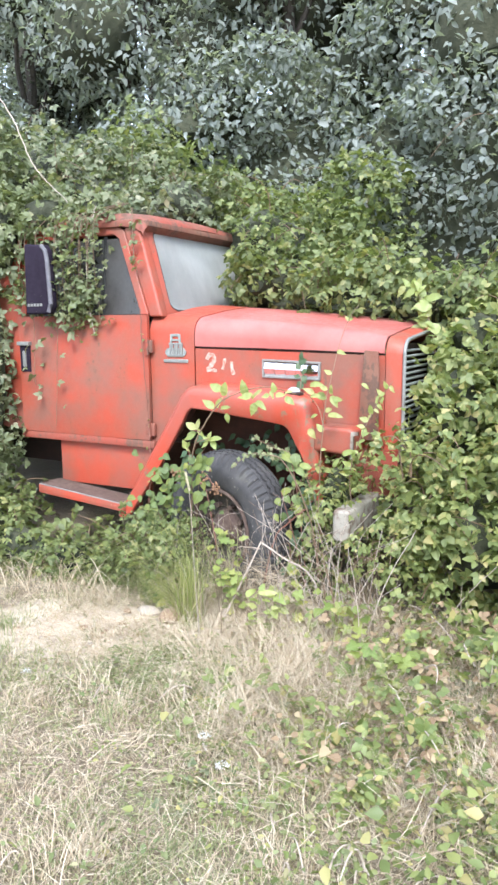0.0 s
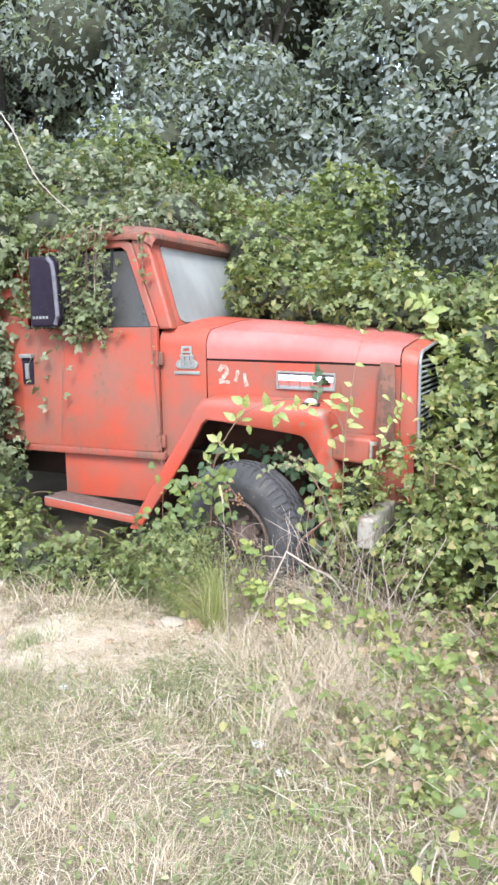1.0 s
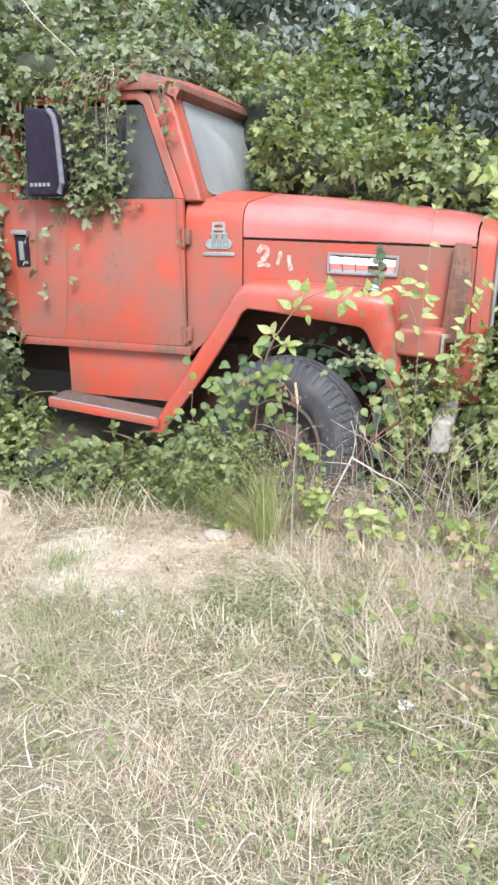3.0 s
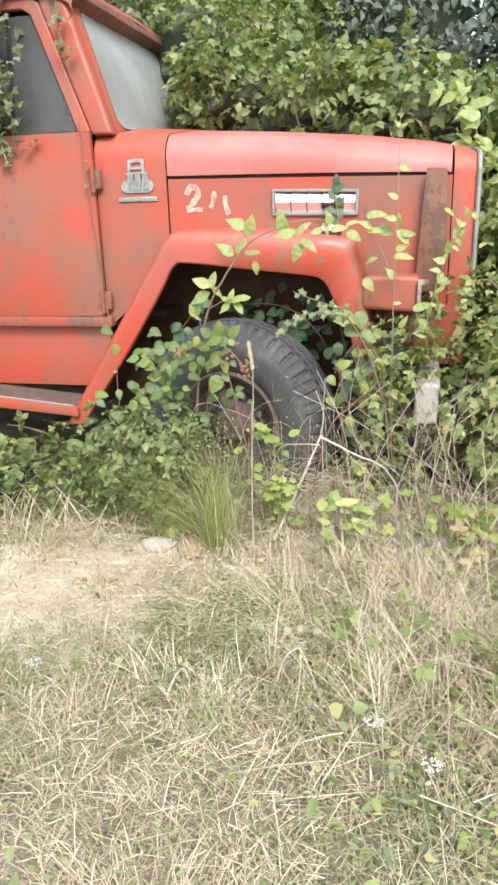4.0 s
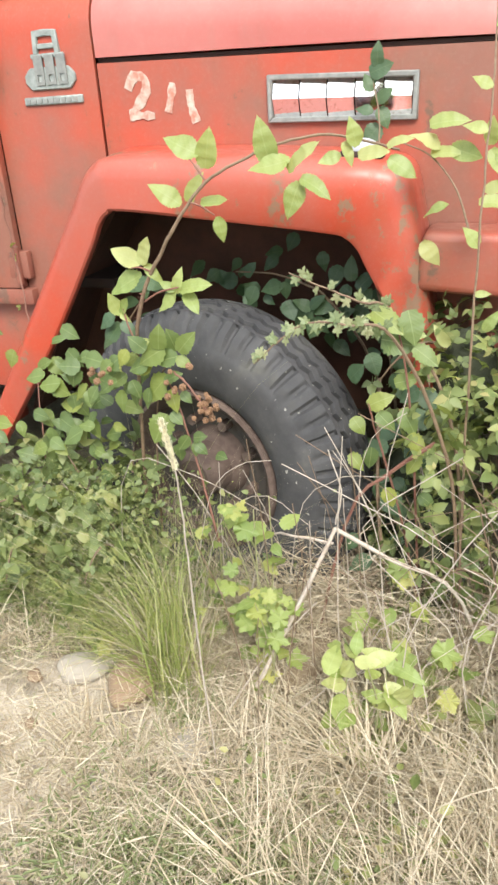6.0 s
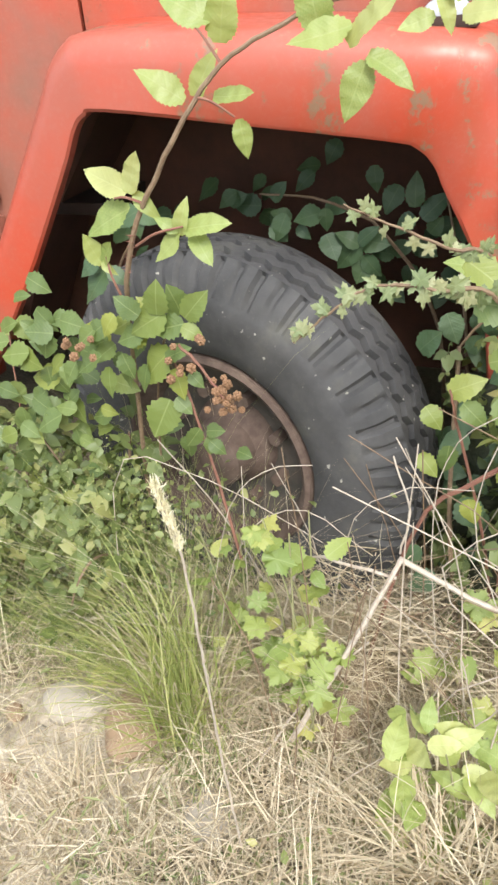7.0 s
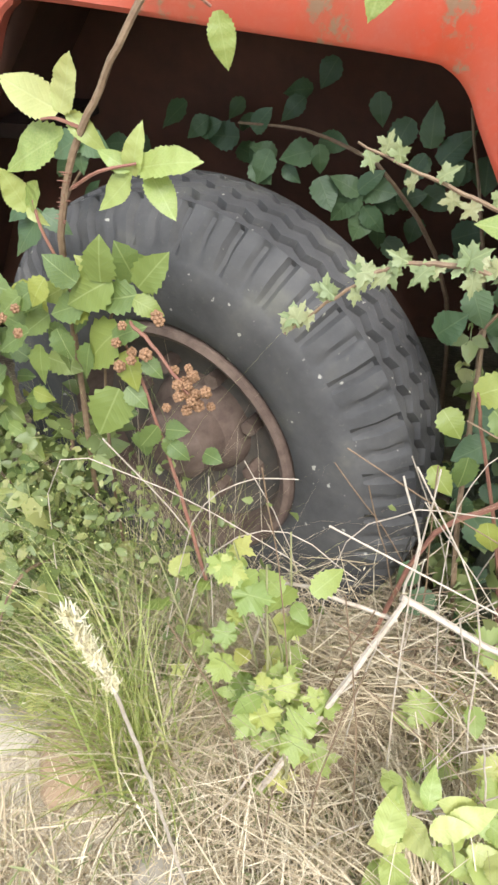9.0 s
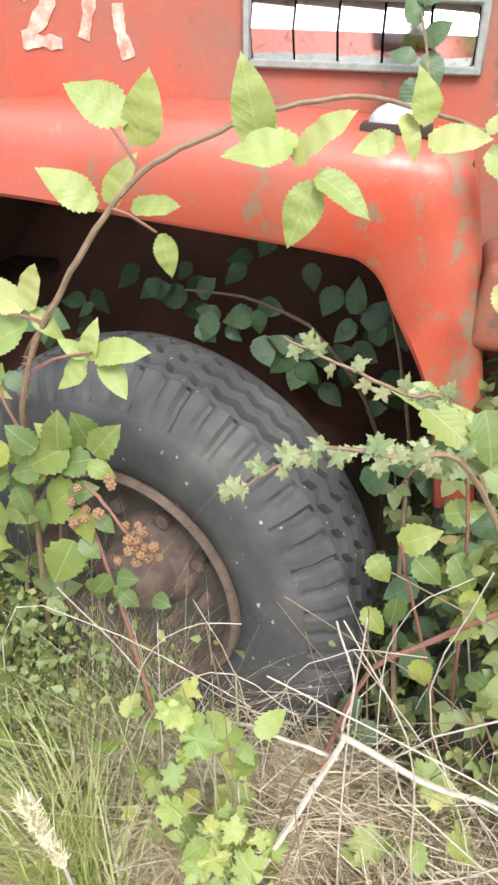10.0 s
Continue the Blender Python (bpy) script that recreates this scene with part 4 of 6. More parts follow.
def build_wheel(centre, turn, steps=96):
    """Steered front wheel: ribbed tyre, rusted rim, hub and nuts."""
    w = part("wheel", turned([(0.02, 0.10), (0.13, 0.105), (0.20, 0.085), (0.235, 0.06), (0.242, 0.10), (0.242, 0.18)], 48, centre, turn), HUB_DIRT, truck, "rusted steel disc wheel")
    prof = [(0.258, 0.030), (0.274, 0.008), (0.31, -0.003), (0.36, -0.008), (0.398, -0.008), (0.408, -0.002), (0.414, 0.000), (0.435, 0.006), (0.458, 0.016), (0.480, 0.040),
            (0.488, 0.046), (0.489, 0.062), (0.466, 0.066), (0.466, 0.074), (0.494, 0.078), (0.496, 0.102), (0.470, 0.106), (0.470, 0.116), (0.496, 0.120), (0.496, 0.146), (0.470, 0.150), (0.470, 0.158), (0.493, 0.162), (0.488, 0.186), (0.474, 0.200), (0.43, 0.225), (0.37, 0.235), (0.31, 0.215), (0.298, 0.19)]

    def wave(j, k, r, d):
        # narrow notches in the shoulder, zigzag grooves round the tread
        if 7 <= j <= 9 and k % 6 < 2:
            r -= 0.004
            d += 0.011 if k % 12 < 2 else 0.008
        if 11 <= j <= 22:
            d += 0.0065 * (-1, -0.33, 0.33, 1, 0.33, -0.33)[k % 6]
        return r, d
    part("tyre", turned(prof, 360, centre, turn, wave), RUBBER, w, "cracked weathered black lorry tyre")
    part("rim", turned([(0.215, 0.07), (0.228, 0.03), (0.238, 0.012), (0.251, 0.002), (0.261, 0.006), (0.266, 0.022), (0.258, 0.05), (0.23, 0.08)], 72, centre, turn), RIM_RUST, w, "rusty wheel rim")
    a = radians(turn)
    u, n = Vector((math.cos(a), -math.sin(a), 0)), Vector((math.sin(a), math.cos(a), 0))
    part("hub", turned([(0.0, -0.02), (0.05, -0.02), (0.075, 0.0), (0.085, 0.06), (0.11, 0.08), (0.12, 0.11)], 32, centre, turn), RIM_RUST, w)
    for k in range(8):
        q = 2 * math.pi * (k + 0.5) / 8
        p = Vector(centre) + u * (0.15 * math.cos(q)) + Vector((0, 0, 0.15 * math.sin(q)))
        part("wheel_nut", tube([p + n * 0.06, p + n * 0.11], 0.017, sides=6), RIM_RUST, w)


build_bonnet()
build_bonnet_side()
build_fender()
build_cab()
build_badges()
build_number()
build_wheel((-2.20, 3.695, 0.46), 14)

# ---- brambles over and round the truck ----
TYRE_SPACE = (-2.35, -1.70, 3.1, 3.9, 0.12, 1.4)


def shoots(p, n, count, reach, per, rng):
    """Arching shoots that stand out of a heap: the lines of their canes, and places and directions of their leaves."""
    lines, places, outs = [], [], []
    for i in rng.integers(0, len(p), count):
        a, out = p[i], n[i]
        d = unit((out * 0.7 + np.array((0, 0, 0.55)) + rng.normal(size=3) * 0.45)[None])[0]
        side = rng.normal(size=3) * 0.25
        size = reach * (0.5 + rng.random())
        line = [a + d * size * t + side * size * t * t + np.array((0, 0, -0.75)) * size * t * t for t in np.linspace(-0.25, 1, 9)]
        lines.append(line)
        for k in range(per):
            t = rng.integers(2, 9)
            places.append(line[t] + rng.normal(size=3) * 0.025)
            outs.append(unit((out + rng.normal(size=3) * 0.4)[None])[0])
    return lines, np.array(places), np.array(outs)


def thicket(label, blobs, density, size, material, template=TRIFOLIATE, keep_out=(), depth=0.42, with_core=True, shrink=0.66, shoot=40, reach=0.3, name="bramble_thicket", category="bramble", cane=None, lumpy=0):
    base = (sum(b[0] for b in blobs) / len(blobs), sum(b[1] for b in blobs) / len(blobs), 0)
    ob = thing(name, base, label, category, kind="stuff")
    solid = blobs if lumpy else None
    if lumpy:
        blobs = clustered(blobs, lumpy)
    p, n = foliage_points(blobs, density, keep_out, depth)
    lines, sp, sn = shoots(p, n, shoot, reach, 8, RNG)
    for x0, x1, y0, y1, z0, z1 in keep_out:
        ok = ~((sp[:, 0] > x0) & (sp[:, 0] < x1) & (sp[:, 1] > y0) & (sp[:, 1] < y1) & (sp[:, 2] > z0) & (sp[:, 2] < z1))
        sp, sn = sp[ok], sn[ok]
        lines = [q for q in lines if not any(x0 < a[0] < x1 and y0 < a[1] < y1 and z0 < a[2] < z1 for a in q)]
    p, n = np.concatenate((p, sp)), np.concatenate((n, sn))
    f, u = leaf_frames(n)
    s = size * (0.4 + 0.95 * RNG.random(len(p)))
    tagged(scatter("leaves", template, p, f, u, s, material, ob), kind="stuff")
    bm = bmesh.new()
    for line in lines:
        t = tube([Vector(q) for q in line], 0.0045, 0.002, 4)
        me = bpy.data.meshes.new("line")
        t.to_mesh(me)
        t.free()
        bm.from_mesh(me)
        bpy.data.meshes.remove(me)
    tagged(part("canes", bm, cane or CANE, ob), kind="stuff")
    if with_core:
        core("inner_shade_fill", solid or blobs, ob, 0.56 if solid else shrink)
    return ob


thicket("dusty green bramble heap on the cab roof", [(-4.95, 5.0, 2.85, 0.95, 1.0, 0.85), (-4.2, 5.15, 2.75, 0.7, 0.85, 0.52), (-3.55, 5.3, 2.72, 0.55, 0.75, 0.42), (-4.1, 4.45, 2.60, 0.5, 0.35, 0.24), (-3.4, 4.6, 2.56, 0.35, 0.35, 0.14), (-3.95, 4.12, 2.55, 0.42, 0.2, 0.24), (-3.5, 4.16, 2.57, 0.3, 0.16, 0.13)], 300, 0.085, LEAF_GREY, lumpy=8, keep_out=[(-4.45, -2.9, 4.1, 5.8, 0.3, 2.54), (-3.22, -2.8, 3.8, 5.0, 2.0, 2.7)], shoot=70)
thicket("green bramble heap lying over bonnet and windscreen", [(-2.85, 5.65, 2.35, 0.6, 0.75, 0.62), (-2.45, 5.25, 2.05, 0.55, 0.65, 0.38), (-1.85, 5.3, 1.92, 0.6, 0.75, 0.33), (-1.3, 5.3, 1.85, 0.5, 0.85, 0.35), (-2.3, 5.1, 1.90, 0.42, 0.30, 0.16), (-1.75, 4.95, 1.82, 0.5, 0.35, 0.13)], 330, 0.085, LEAF_MID, lumpy=7, keep_out=[(-4.45, -2.86, 3.9, 5.8, 0.3, 2.50), (-2.95, -2.3, 3.9, 4.7, 0.3, 2.6), (-2.95, -1.15, 3.9, 4.38, 0.3, 2.6), (-2.95, -1.05, 3.9, 5.8, 0.3, 1.76)], shoot=110, shrink=0.6)
thicket("yellow-green bramble wall in front of the grille", [(-0.5, 5.0, 1.55, 0.62, 0.8, 0.82), (-0.28, 4.35, 1.05, 0.62, 0.75, 0.95), (-0.62, 4.05, 0.55, 0.42, 0.5, 0.55), (0.45, 4.7, 1.3, 0.85, 0.9, 1.0), (1.3, 5.2, 1.4, 0.9, 1.0, 1.1), (0.2, 3.7, 0.5, 0.6, 0.45, 0.5), (-0.88, 4.3, 1.2, 0.24, 0.4, 0.42), (-0.85, 4.75, 1.65, 0.3, 0.4, 0.28)], 330, 0.088, LEAF_YELLOW, lumpy=9, keep_out=[(-1.3, -1.06, 3.5, 6, 1.1, 1.75)], shoot=110, reach=0.35)
thicket("dense dusty brambles hanging behind the cab door", [(-4.95, 4.15, 1.85, 0.66, 0.55, 1.75), (-5.8, 4.2, 1.7, 0.9, 0.8, 1.95), (-4.75, 3.75, 0.65, 0.5, 0.45, 0.7), (-4.42, 3.92, 1.5, 0.26, 0.16, 1.15), (-4.25, 3.95, 2.4, 0.28, 0.16, 0.42)], 300, 0.085, LEAF_GREY, lumpy=12, keep_out=[(-4.12, -2.8, 3.0, 5.8, 0.7, 1.8), (-3.98, -2.8, 3.0, 5.8, 0.7, 2.5)], shoot=60)
thicket("low green brambles under the running board", [(-4.25, 3.6, 0.22, 0.45, 0.32, 0.42), (-3.75, 3.55, 0.16, 0.40, 0.22, 0.30), (-3.35, 3.62, 0.12, 0.33, 0.2, 0.24)], 300, 0.085, LEAF_MID, shrink=0.5, depth=0.7, shoot=40, reach=0.22)
thicket("matt green bramble clump beside the tyre", [(-2.80, 3.66, 0.20, 0.28, 0.2, 0.34), (-2.55, 3.55, 0.26, 0.24, 0.16, 0.36), (-2.40, 3.52, 0.34, 0.18, 0.12, 0.30)], 300, 0.075, LEAF_MID, keep_out=[(-2.3, -1.56, 3.1, 3.9, 0.1, 1.4)], with_core=False, depth=0.85, shoot=16, reach=0.2)
thicket("tangled brambles before the bumper", [(-1.42, 3.60, 0.70, 0.20, 0.2, 0.22), (-1.02, 3.72, 0.62, 0.32, 0.3, 0.46), (-1.12, 3.9, 0.85, 0.25, 0.25, 0.28), (-1.12, 3.78, 0.68, 0.2, 0.2, 0.24)], 330, 0.062, LEAF_YELLOW, keep_out=[(-1.36, -1.22, 3.2, 3.6, 0.58, 0.74), TYRE_SPACE], with_core=False, depth=0.8, shoot=30, reach=0.25)
thicket("deep green brambles between tyre and bumper", [(-1.56, 3.80, 0.45, 0.15, 0.16, 0.42), (-1.50, 3.66, 0.30, 0.16, 0.14, 0.30), (-1.45, 3.85, 0.75, 0.14, 0.12, 0.25)], 480, 0.056, LEAF_MID, keep_out=[TYRE_SPACE], depth=0.6, with_core=True, shrink=0.6, shoot=18, reach=0.16)
thicket("rank green growth behind the truck", [(-4.6, 6.9, 2.0, 1.4, 1.0, 1.75), (-2.6, 7.0, 1.7, 1.4, 1.0, 1.5), (-0.6, 6.9, 1.35, 1.4, 1.0, 1.15), (1.4, 6.8, 1.3, 1.5, 1.1, 1.2), (3.3, 6.6, 1.3, 1.4, 1.2, 1.3), (-6.8, 6.5, 1.9, 1.5, 1.2, 1.9), (-3.4, 6.3, 2.2, 0.8, 0.6, 1.0)], 210, 0.105, LEAF_MID, shrink=0.7, lumpy=14, shoot=160, reach=0.5)
thicket("tall dark shrubs below the trees", [(-8.5, 8.0, 2.5, 1.6, 0.9, 2.6), (-6.2, 8.2, 2.7, 1.5, 0.8, 2.7), (-4.0, 8.3, 2.8, 1.5, 0.8, 2.7), (-1.9, 8.2, 2.7, 1.4, 0.8, 2.7), (0.2, 8.3, 2.6, 1.4, 0.8, 2.6), (2.3, 8.1, 2.4, 1.4, 0.8, 2.5), (4.5, 7.8, 2.3, 1.5, 0.9, 2.4)], 300, 0.085, LEAF_HAZED, template=SINGLE, shrink=0.7, lumpy=16, shoot=160, reach=0.7, name="shrub_bank", category="shrub")

thicket("rank yellow-green weeds in dry grass", [(-0.75, 3.15, 0.12, 0.45, 0.3, 0.36), (-0.2, 3.0, 0.12, 0.5, 0.4, 0.42), (-0.55, 2.6, 0.08, 0.4, 0.3, 0.24), (0.2, 2.5, 0.1, 0.5, 0.4, 0.3), (-1.05, 2.8, 0.04, 0.25, 0.2, 0.16)], 170, 0.075, LEAF_YELLOW, keep_out=[TYRE_SPACE], with_core=False, depth=0.9, shoot=40, reach=0.22, name="weed_patch", category="weed", cane=CANE_DRY)
thicket("withered brown weeds among the dry grass", [(-0.75, 3.05, 0.1, 0.5, 0.35, 0.3), (-0.3, 2.7, 0.1, 0.5, 0.35, 0.25), (-0.4, 3.4, 0.15, 0.5, 0.3, 0.35)], 90, 0.06, DEAD_LEAF, with_core=False, depth=0.9, shoot=24, reach=0.2, name="weed_patch", category="weed", cane=CANE_DRY)
thicket("low dull green weeds on the dry meadow", [(-1.75, 2.62, 0.02, 0.32, 0.2, 0.16), (-1.5, 2.35, 0.02, 0.3, 0.22, 0.12), (-2.1, 2.3, 0.0, 0.3, 0.2, 0.1), (-1.0, 2.1, 0.02, 0.4, 0.25, 0.14), (-0.6, 1.8, 0.02, 0.4, 0.3, 0.14), (-2.3, 1.7, 0.0, 0.4, 0.3, 0.09), (-1.5, 1.5, 0.0, 0.4, 0.3, 0.09)], 300, 0.03, GRASS, template=SINGLE, with_core=False, depth=0.9, shoot=30, reach=0.12, name="weed_patch", category="weed", cane=CANE_DRY)

# hanging strands over the door window
def vine(points, leaves, size, material, cane=CANE, label="thin trailing bramble strand", r=0.004, template=TRIFOLIATE, name="bramble_strand", spread_by=0.05):
    pts = curve_points(points, 30, 0.004)
    ob = thing(name, tuple(points[0]), label, "bramble")
    part("cane", tube(pts, r, r * 0.5, 5), cane, ob)
    idx = RNG.integers(2, 31, leaves)
    p = np.array([pts[i] for i in idx]) + RNG.normal(size=(leaves, 3)) * spread_by * np.array((1, 0.5, 0.8))
    n = np.tile(np.array((0.0, -0.8, 0.5)), (leaves, 1)) + RNG.normal(size=(leaves, 3)) * 0.3
    f, u = leaf_frames(n)
    scatter("leaves", template, p, f, u, size * (0.6 + 0.7 * RNG.random(leaves)), material, ob)
    return ob


for k in range(9):
    x = -4.02 + 0.085 * k + random.uniform(-0.03, 0.03)
    low = random.choice((1.0, 1.1, 1.3, 1.7)) if 1 < k < 7 else random.uniform(1.8, 2.2)
    vine([(x + 0.1, 4.25, 2.62), (x + 0.03, 3.93, 2.45), (x, 3.90, 2.1), (x + random.uniform(-0.08, 0.08), 3.90, 1.9), (x + random.uniform(-0.1, 0.1), 3.93, low)], 46, 0.075, LEAF_GREY if k % 3 else LEAF_MID, spread_by=0.065)
for k in range(7):
    x = -3.64 + 0.06 * k
    low = 1.75 + 0.1 * (k % 3)
    vine([(x + 0.06, 4.2, 2.62), (x, 3.93, 2.48), (x - 0.02, 3.91, 2.2), (x + random.uniform(-0.04, 0.04), 3.91, 1.95), (x + random.uniform(-0.05, 0.05), 3.92, low)], 70, 0.05, LEAF_GREY, spread_by=0.05)
vine([(-3.45, 4.15, 2.62), (-3.32, 3.95, 2.5), (-3.36, 3.9, 2.2), (-3.35, 3.90, 1.9), (-3.33, 3.92, 1.68)], 14, 0.06, LEAF_YELLOW, CANE_DRY)
vine([(-2.94, 3.95, 1.86), (-2.92, 3.93, 1.6), (-2.9, 3.93, 1.3), (-2.88, 3.92, 1.05), (-2.82, 3.85, 0.8), (-2.75, 3.7, 0.4)], 8, 0.03, LEAF_YELLOW, CANE_RED, spread_by=0.015)
vine([(-3.1, 4.1, 2.55), (-3.04, 4.02, 2.42), (-3.02, 4.0, 2.25), (-2.98, 3.98, 2.1)], 22, 0.06, LEAF_GREY, spread_by=0.05)
vine([(-4.6, 4.2, 3.7), (-4.2, 4.1, 3.3), (-3.9, 4.0, 2.9), (-3.6, 4.0, 2.62)], 6, 0.06, LEAF_GREY, CANE_DRY, "pale dry cane arching over the cab", 0.006)

# ---- trees behind ----
def tree(x, y, height, seed, leaves=9000):
    rng = random.Random(seed)
    ob = thing("tree", (x, y, 0), "tall dark broad-leaved tree behind the truck", "tree", "trees behind the truck")
    top = (x + rng.uniform(-0.5, 0.5), y + rng.uniform(-0.3, 0.3), height)
    part("trunk", tube(curve_points([(x, y, -0.1), (x + 0.1, y, height * 0.35), (top[0], top[1], height * 0.9)], 14, 0.02, rng), 0.2, 0.05, 9), BARK, ob)
    blobs = []
    for k in range(20):
        a, h = rng.uniform(0, 6.28), height * rng.uniform(0.16, 0.98)
        reach = rng.uniform(0.5, 1.7) * (1.15 - 0.5 * h / height)
        c = (x + reach * math.cos(a), y + reach * math.sin(a), h)
        part("limb", tube(curve_points([(x, y, h * 0.75), ((x + c[0]) / 2, (y + c[1]) / 2, h * 0.92), c], 6, 0.02, rng), 0.05, 0.015, 6), BARK, ob)
        blobs.append((*c, rng.uniform(0.6, 1.0), rng.uniform(0.6, 0.9), rng.uniform(0.5, 0.9)))
    p, n = foliage_points(blobs, leaves / 75, (), 0.6)
    f, u = leaf_frames(n)
    tagged(scatter("crown", OVAL, p, f, u, 0.10 * (0.6 + 0.8 * RNG.random(len(p))), LEAF_HAZED, ob), kind="stuff")
    core("crown_shade_fill", blobs, ob, 0.6)
    return ob


for k, (x, y, h) in enumerate([(-8.6, 8.6, 8.2), (-6.4, 9.0, 9.0), (-4.3, 9.0, 8.4), (-2.1, 8.9, 8.8), (0.1, 9.1, 8.0), (2.3, 9.0, 8.6), (4.6, 8.8, 8.0), (-10.6, 8.0, 8.5), (-9.6, 10.6, 9.5), (-7.6, 11.3, 10), (-5.0, 11.6, 10.5), (-2.6, 11.5, 10), (-0.2, 11.7, 10.5), (2.2, 11.5, 10), (4.8, 11.4, 10)]):
    tree(x, y, h, 40 + k, 11000 if y < 10 else 8000)

# ---- grass, straw and weeds on the open ground ----
def patchy(x, y, seed=0.0):
    """Slow patches between 0 and 1 over the plan."""
    v = np.sin(x * 1.9 + seed) * np.sin(y * 2.3 + 1.7 * seed) + 0.6 * np.sin(x * 4.7 + 2.1 * y + seed) + 0.5 * np.sin(5.9 * y - 3.3 * x + 2 * seed)
    return 0.5 + 0.5 * np.tanh(1.2 * v)


def on_ground(n, box, weight):
    """n places on the ground in a box of the plan, thinned by weight(x, y)."""
    x0, x1, y0, y1 = box
    out = []
    have = 0
    while have < n:
        x, y = RNG.uniform(x0, x1, n), RNG.uniform(y0, y1, n)
        w = weight(x, y)
        if box == FRONT:
            w = w * np.clip(np.minimum(np.minimum(x - x0, x1 - x), y - y0) / 0.9 + 0.3 * np.sin(5 * x + 4 * y), 0, 1)
        ok = RNG.random(n) < w
        out.append(np.stack((x[ok], y[ok]), 1))
        have += ok.sum()
    xy = np.concatenate(out)[:n]
    z = np.array([ground_z(a, b) for a, b in xy])
    return np.column_stack((xy, z))


def bare(x, y):
    """1 on the bare pale patch of earth."""
    return np.exp(-(((x + 2.72 + 0.12 * np.sin(9 * y)) / 0.46) ** 2 + ((y - 2.84 - 0.08 * np.sin(7 * x)) / 0.40) ** 2)) + 0.6 * np.exp(-(((x + 2.35) / 0.3) ** 2 + ((y - 3.2) / 0.2) ** 2))


ARC = []
for i in range(6):
    t = i / 5
    w = 0.5 * (1 - t) ** 0.6
    ARC.append((0.75 * t, -w, 1.0 * t - 0.55 * t * t))
    ARC.append((0.75 * t, w, 1.0 * t - 0.55 * t * t))
ARC = (np.array(ARC, float), [(2 * i, 2 * i + 1, 2 * i + 3, 2 * i + 2) for i in range(5)])


def sward(name, label, category, n, box, weight, height, width, material, lying=0.0, template=ARC, lift=0.0):
    p = on_ground(n, box, weight)
    a = RNG.uniform(0, 2 * math.pi, n)
    flat = np.column_stack((np.cos(a), np.sin(a), np.zeros(n)))
    if lying:
        f = unit(flat + np.column_stack((np.zeros(n), np.zeros(n), RNG.normal(size=n) * 0.22 + 0.05)))
        u = unit(np.column_stack((RNG.normal(size=n) * 0.5, RNG.normal(size=n) * 0.5 - 0.2, np.ones(n))))
        p[:, 2] += lift * RNG.random(n) ** 2 + 0.003
    else:
        f = unit(flat * (0.55 + 0.9 * RNG.random(n))[:, None] + np.column_stack((np.zeros(n), np.zeros(n), 0.15 * RNG.random(n))))
        u = np.tile(np.array((0.0, 0.0, 1.0)), (n, 1)) + RNG.normal(size=(n, 3)) * 0.15
    s = height * (0.35 + 0.9 * RNG.random(n))
    ob = scatter(name, template, p, f, u, s, material, None, label, widths=width * (0.5 + RNG.random(n)))
    return tagged(ob, label, category, kind="stuff")


def stony(x, y):
    """1 where a larger stone lies bare."""
    return sum(np.exp(-(((x - a) / r) ** 2 + ((y - b) / r) ** 2) ** 2) for a, b, r in ((-2.245, 3.25, 0.09), (-2.41, 3.265, 0.08), (-1.79, 3.48, 0.12)))


def rank(x, y):
    """Grows to 1 where the rank weeds stand, towards the nose of the truck."""
    return np.clip((x + 1.75 + 0.25 * np.sin(y * 5.1) + 0.15 * np.sin(y * 11 + x * 6)) * 1.6, 0, 1)


FRONT = (-5.2, 1.3, 0.3, 4.0)
NEAR = (-2.9, -1.1, 2.6, 3.75)
sward("straw_litter", "pale dry straw lying over the ground", "straw", 46000, FRONT, lambda x, y: 1 - 0.85 * np.minimum(1, bare(x, y)), 0.115, 0.0019, STRAW, 1.0, BLADE, 0.05)
sward("straw_litter", "pale dry straw lying near the wheel", "straw", 24000, NEAR, lambda x, y: (1 - 0.6 * np.minimum(1, bare(x, y))) * (1 - np.minimum(1, stony(x, y))), 0.10, 0.0015, STRAW, 1.0, BLADE, 0.08)
sward("dry_grass", "short bleached dry grass", "grass", 26000, FRONT, lambda x, y: (0.25 + 0.75 * patchy(x, y, 1.1)) * (1 - 0.9 * np.minimum(1, bare(x, y))), 0.08, 0.0028, STRAW)
sward("green_grass", "short green grass in patches", "grass", 22000, FRONT, lambda x, y: patchy(x, y, 2.6) ** 3 * (1 - 0.95 * np.minimum(1, bare(x, y))), 0.08, 0.0032, GRASS)


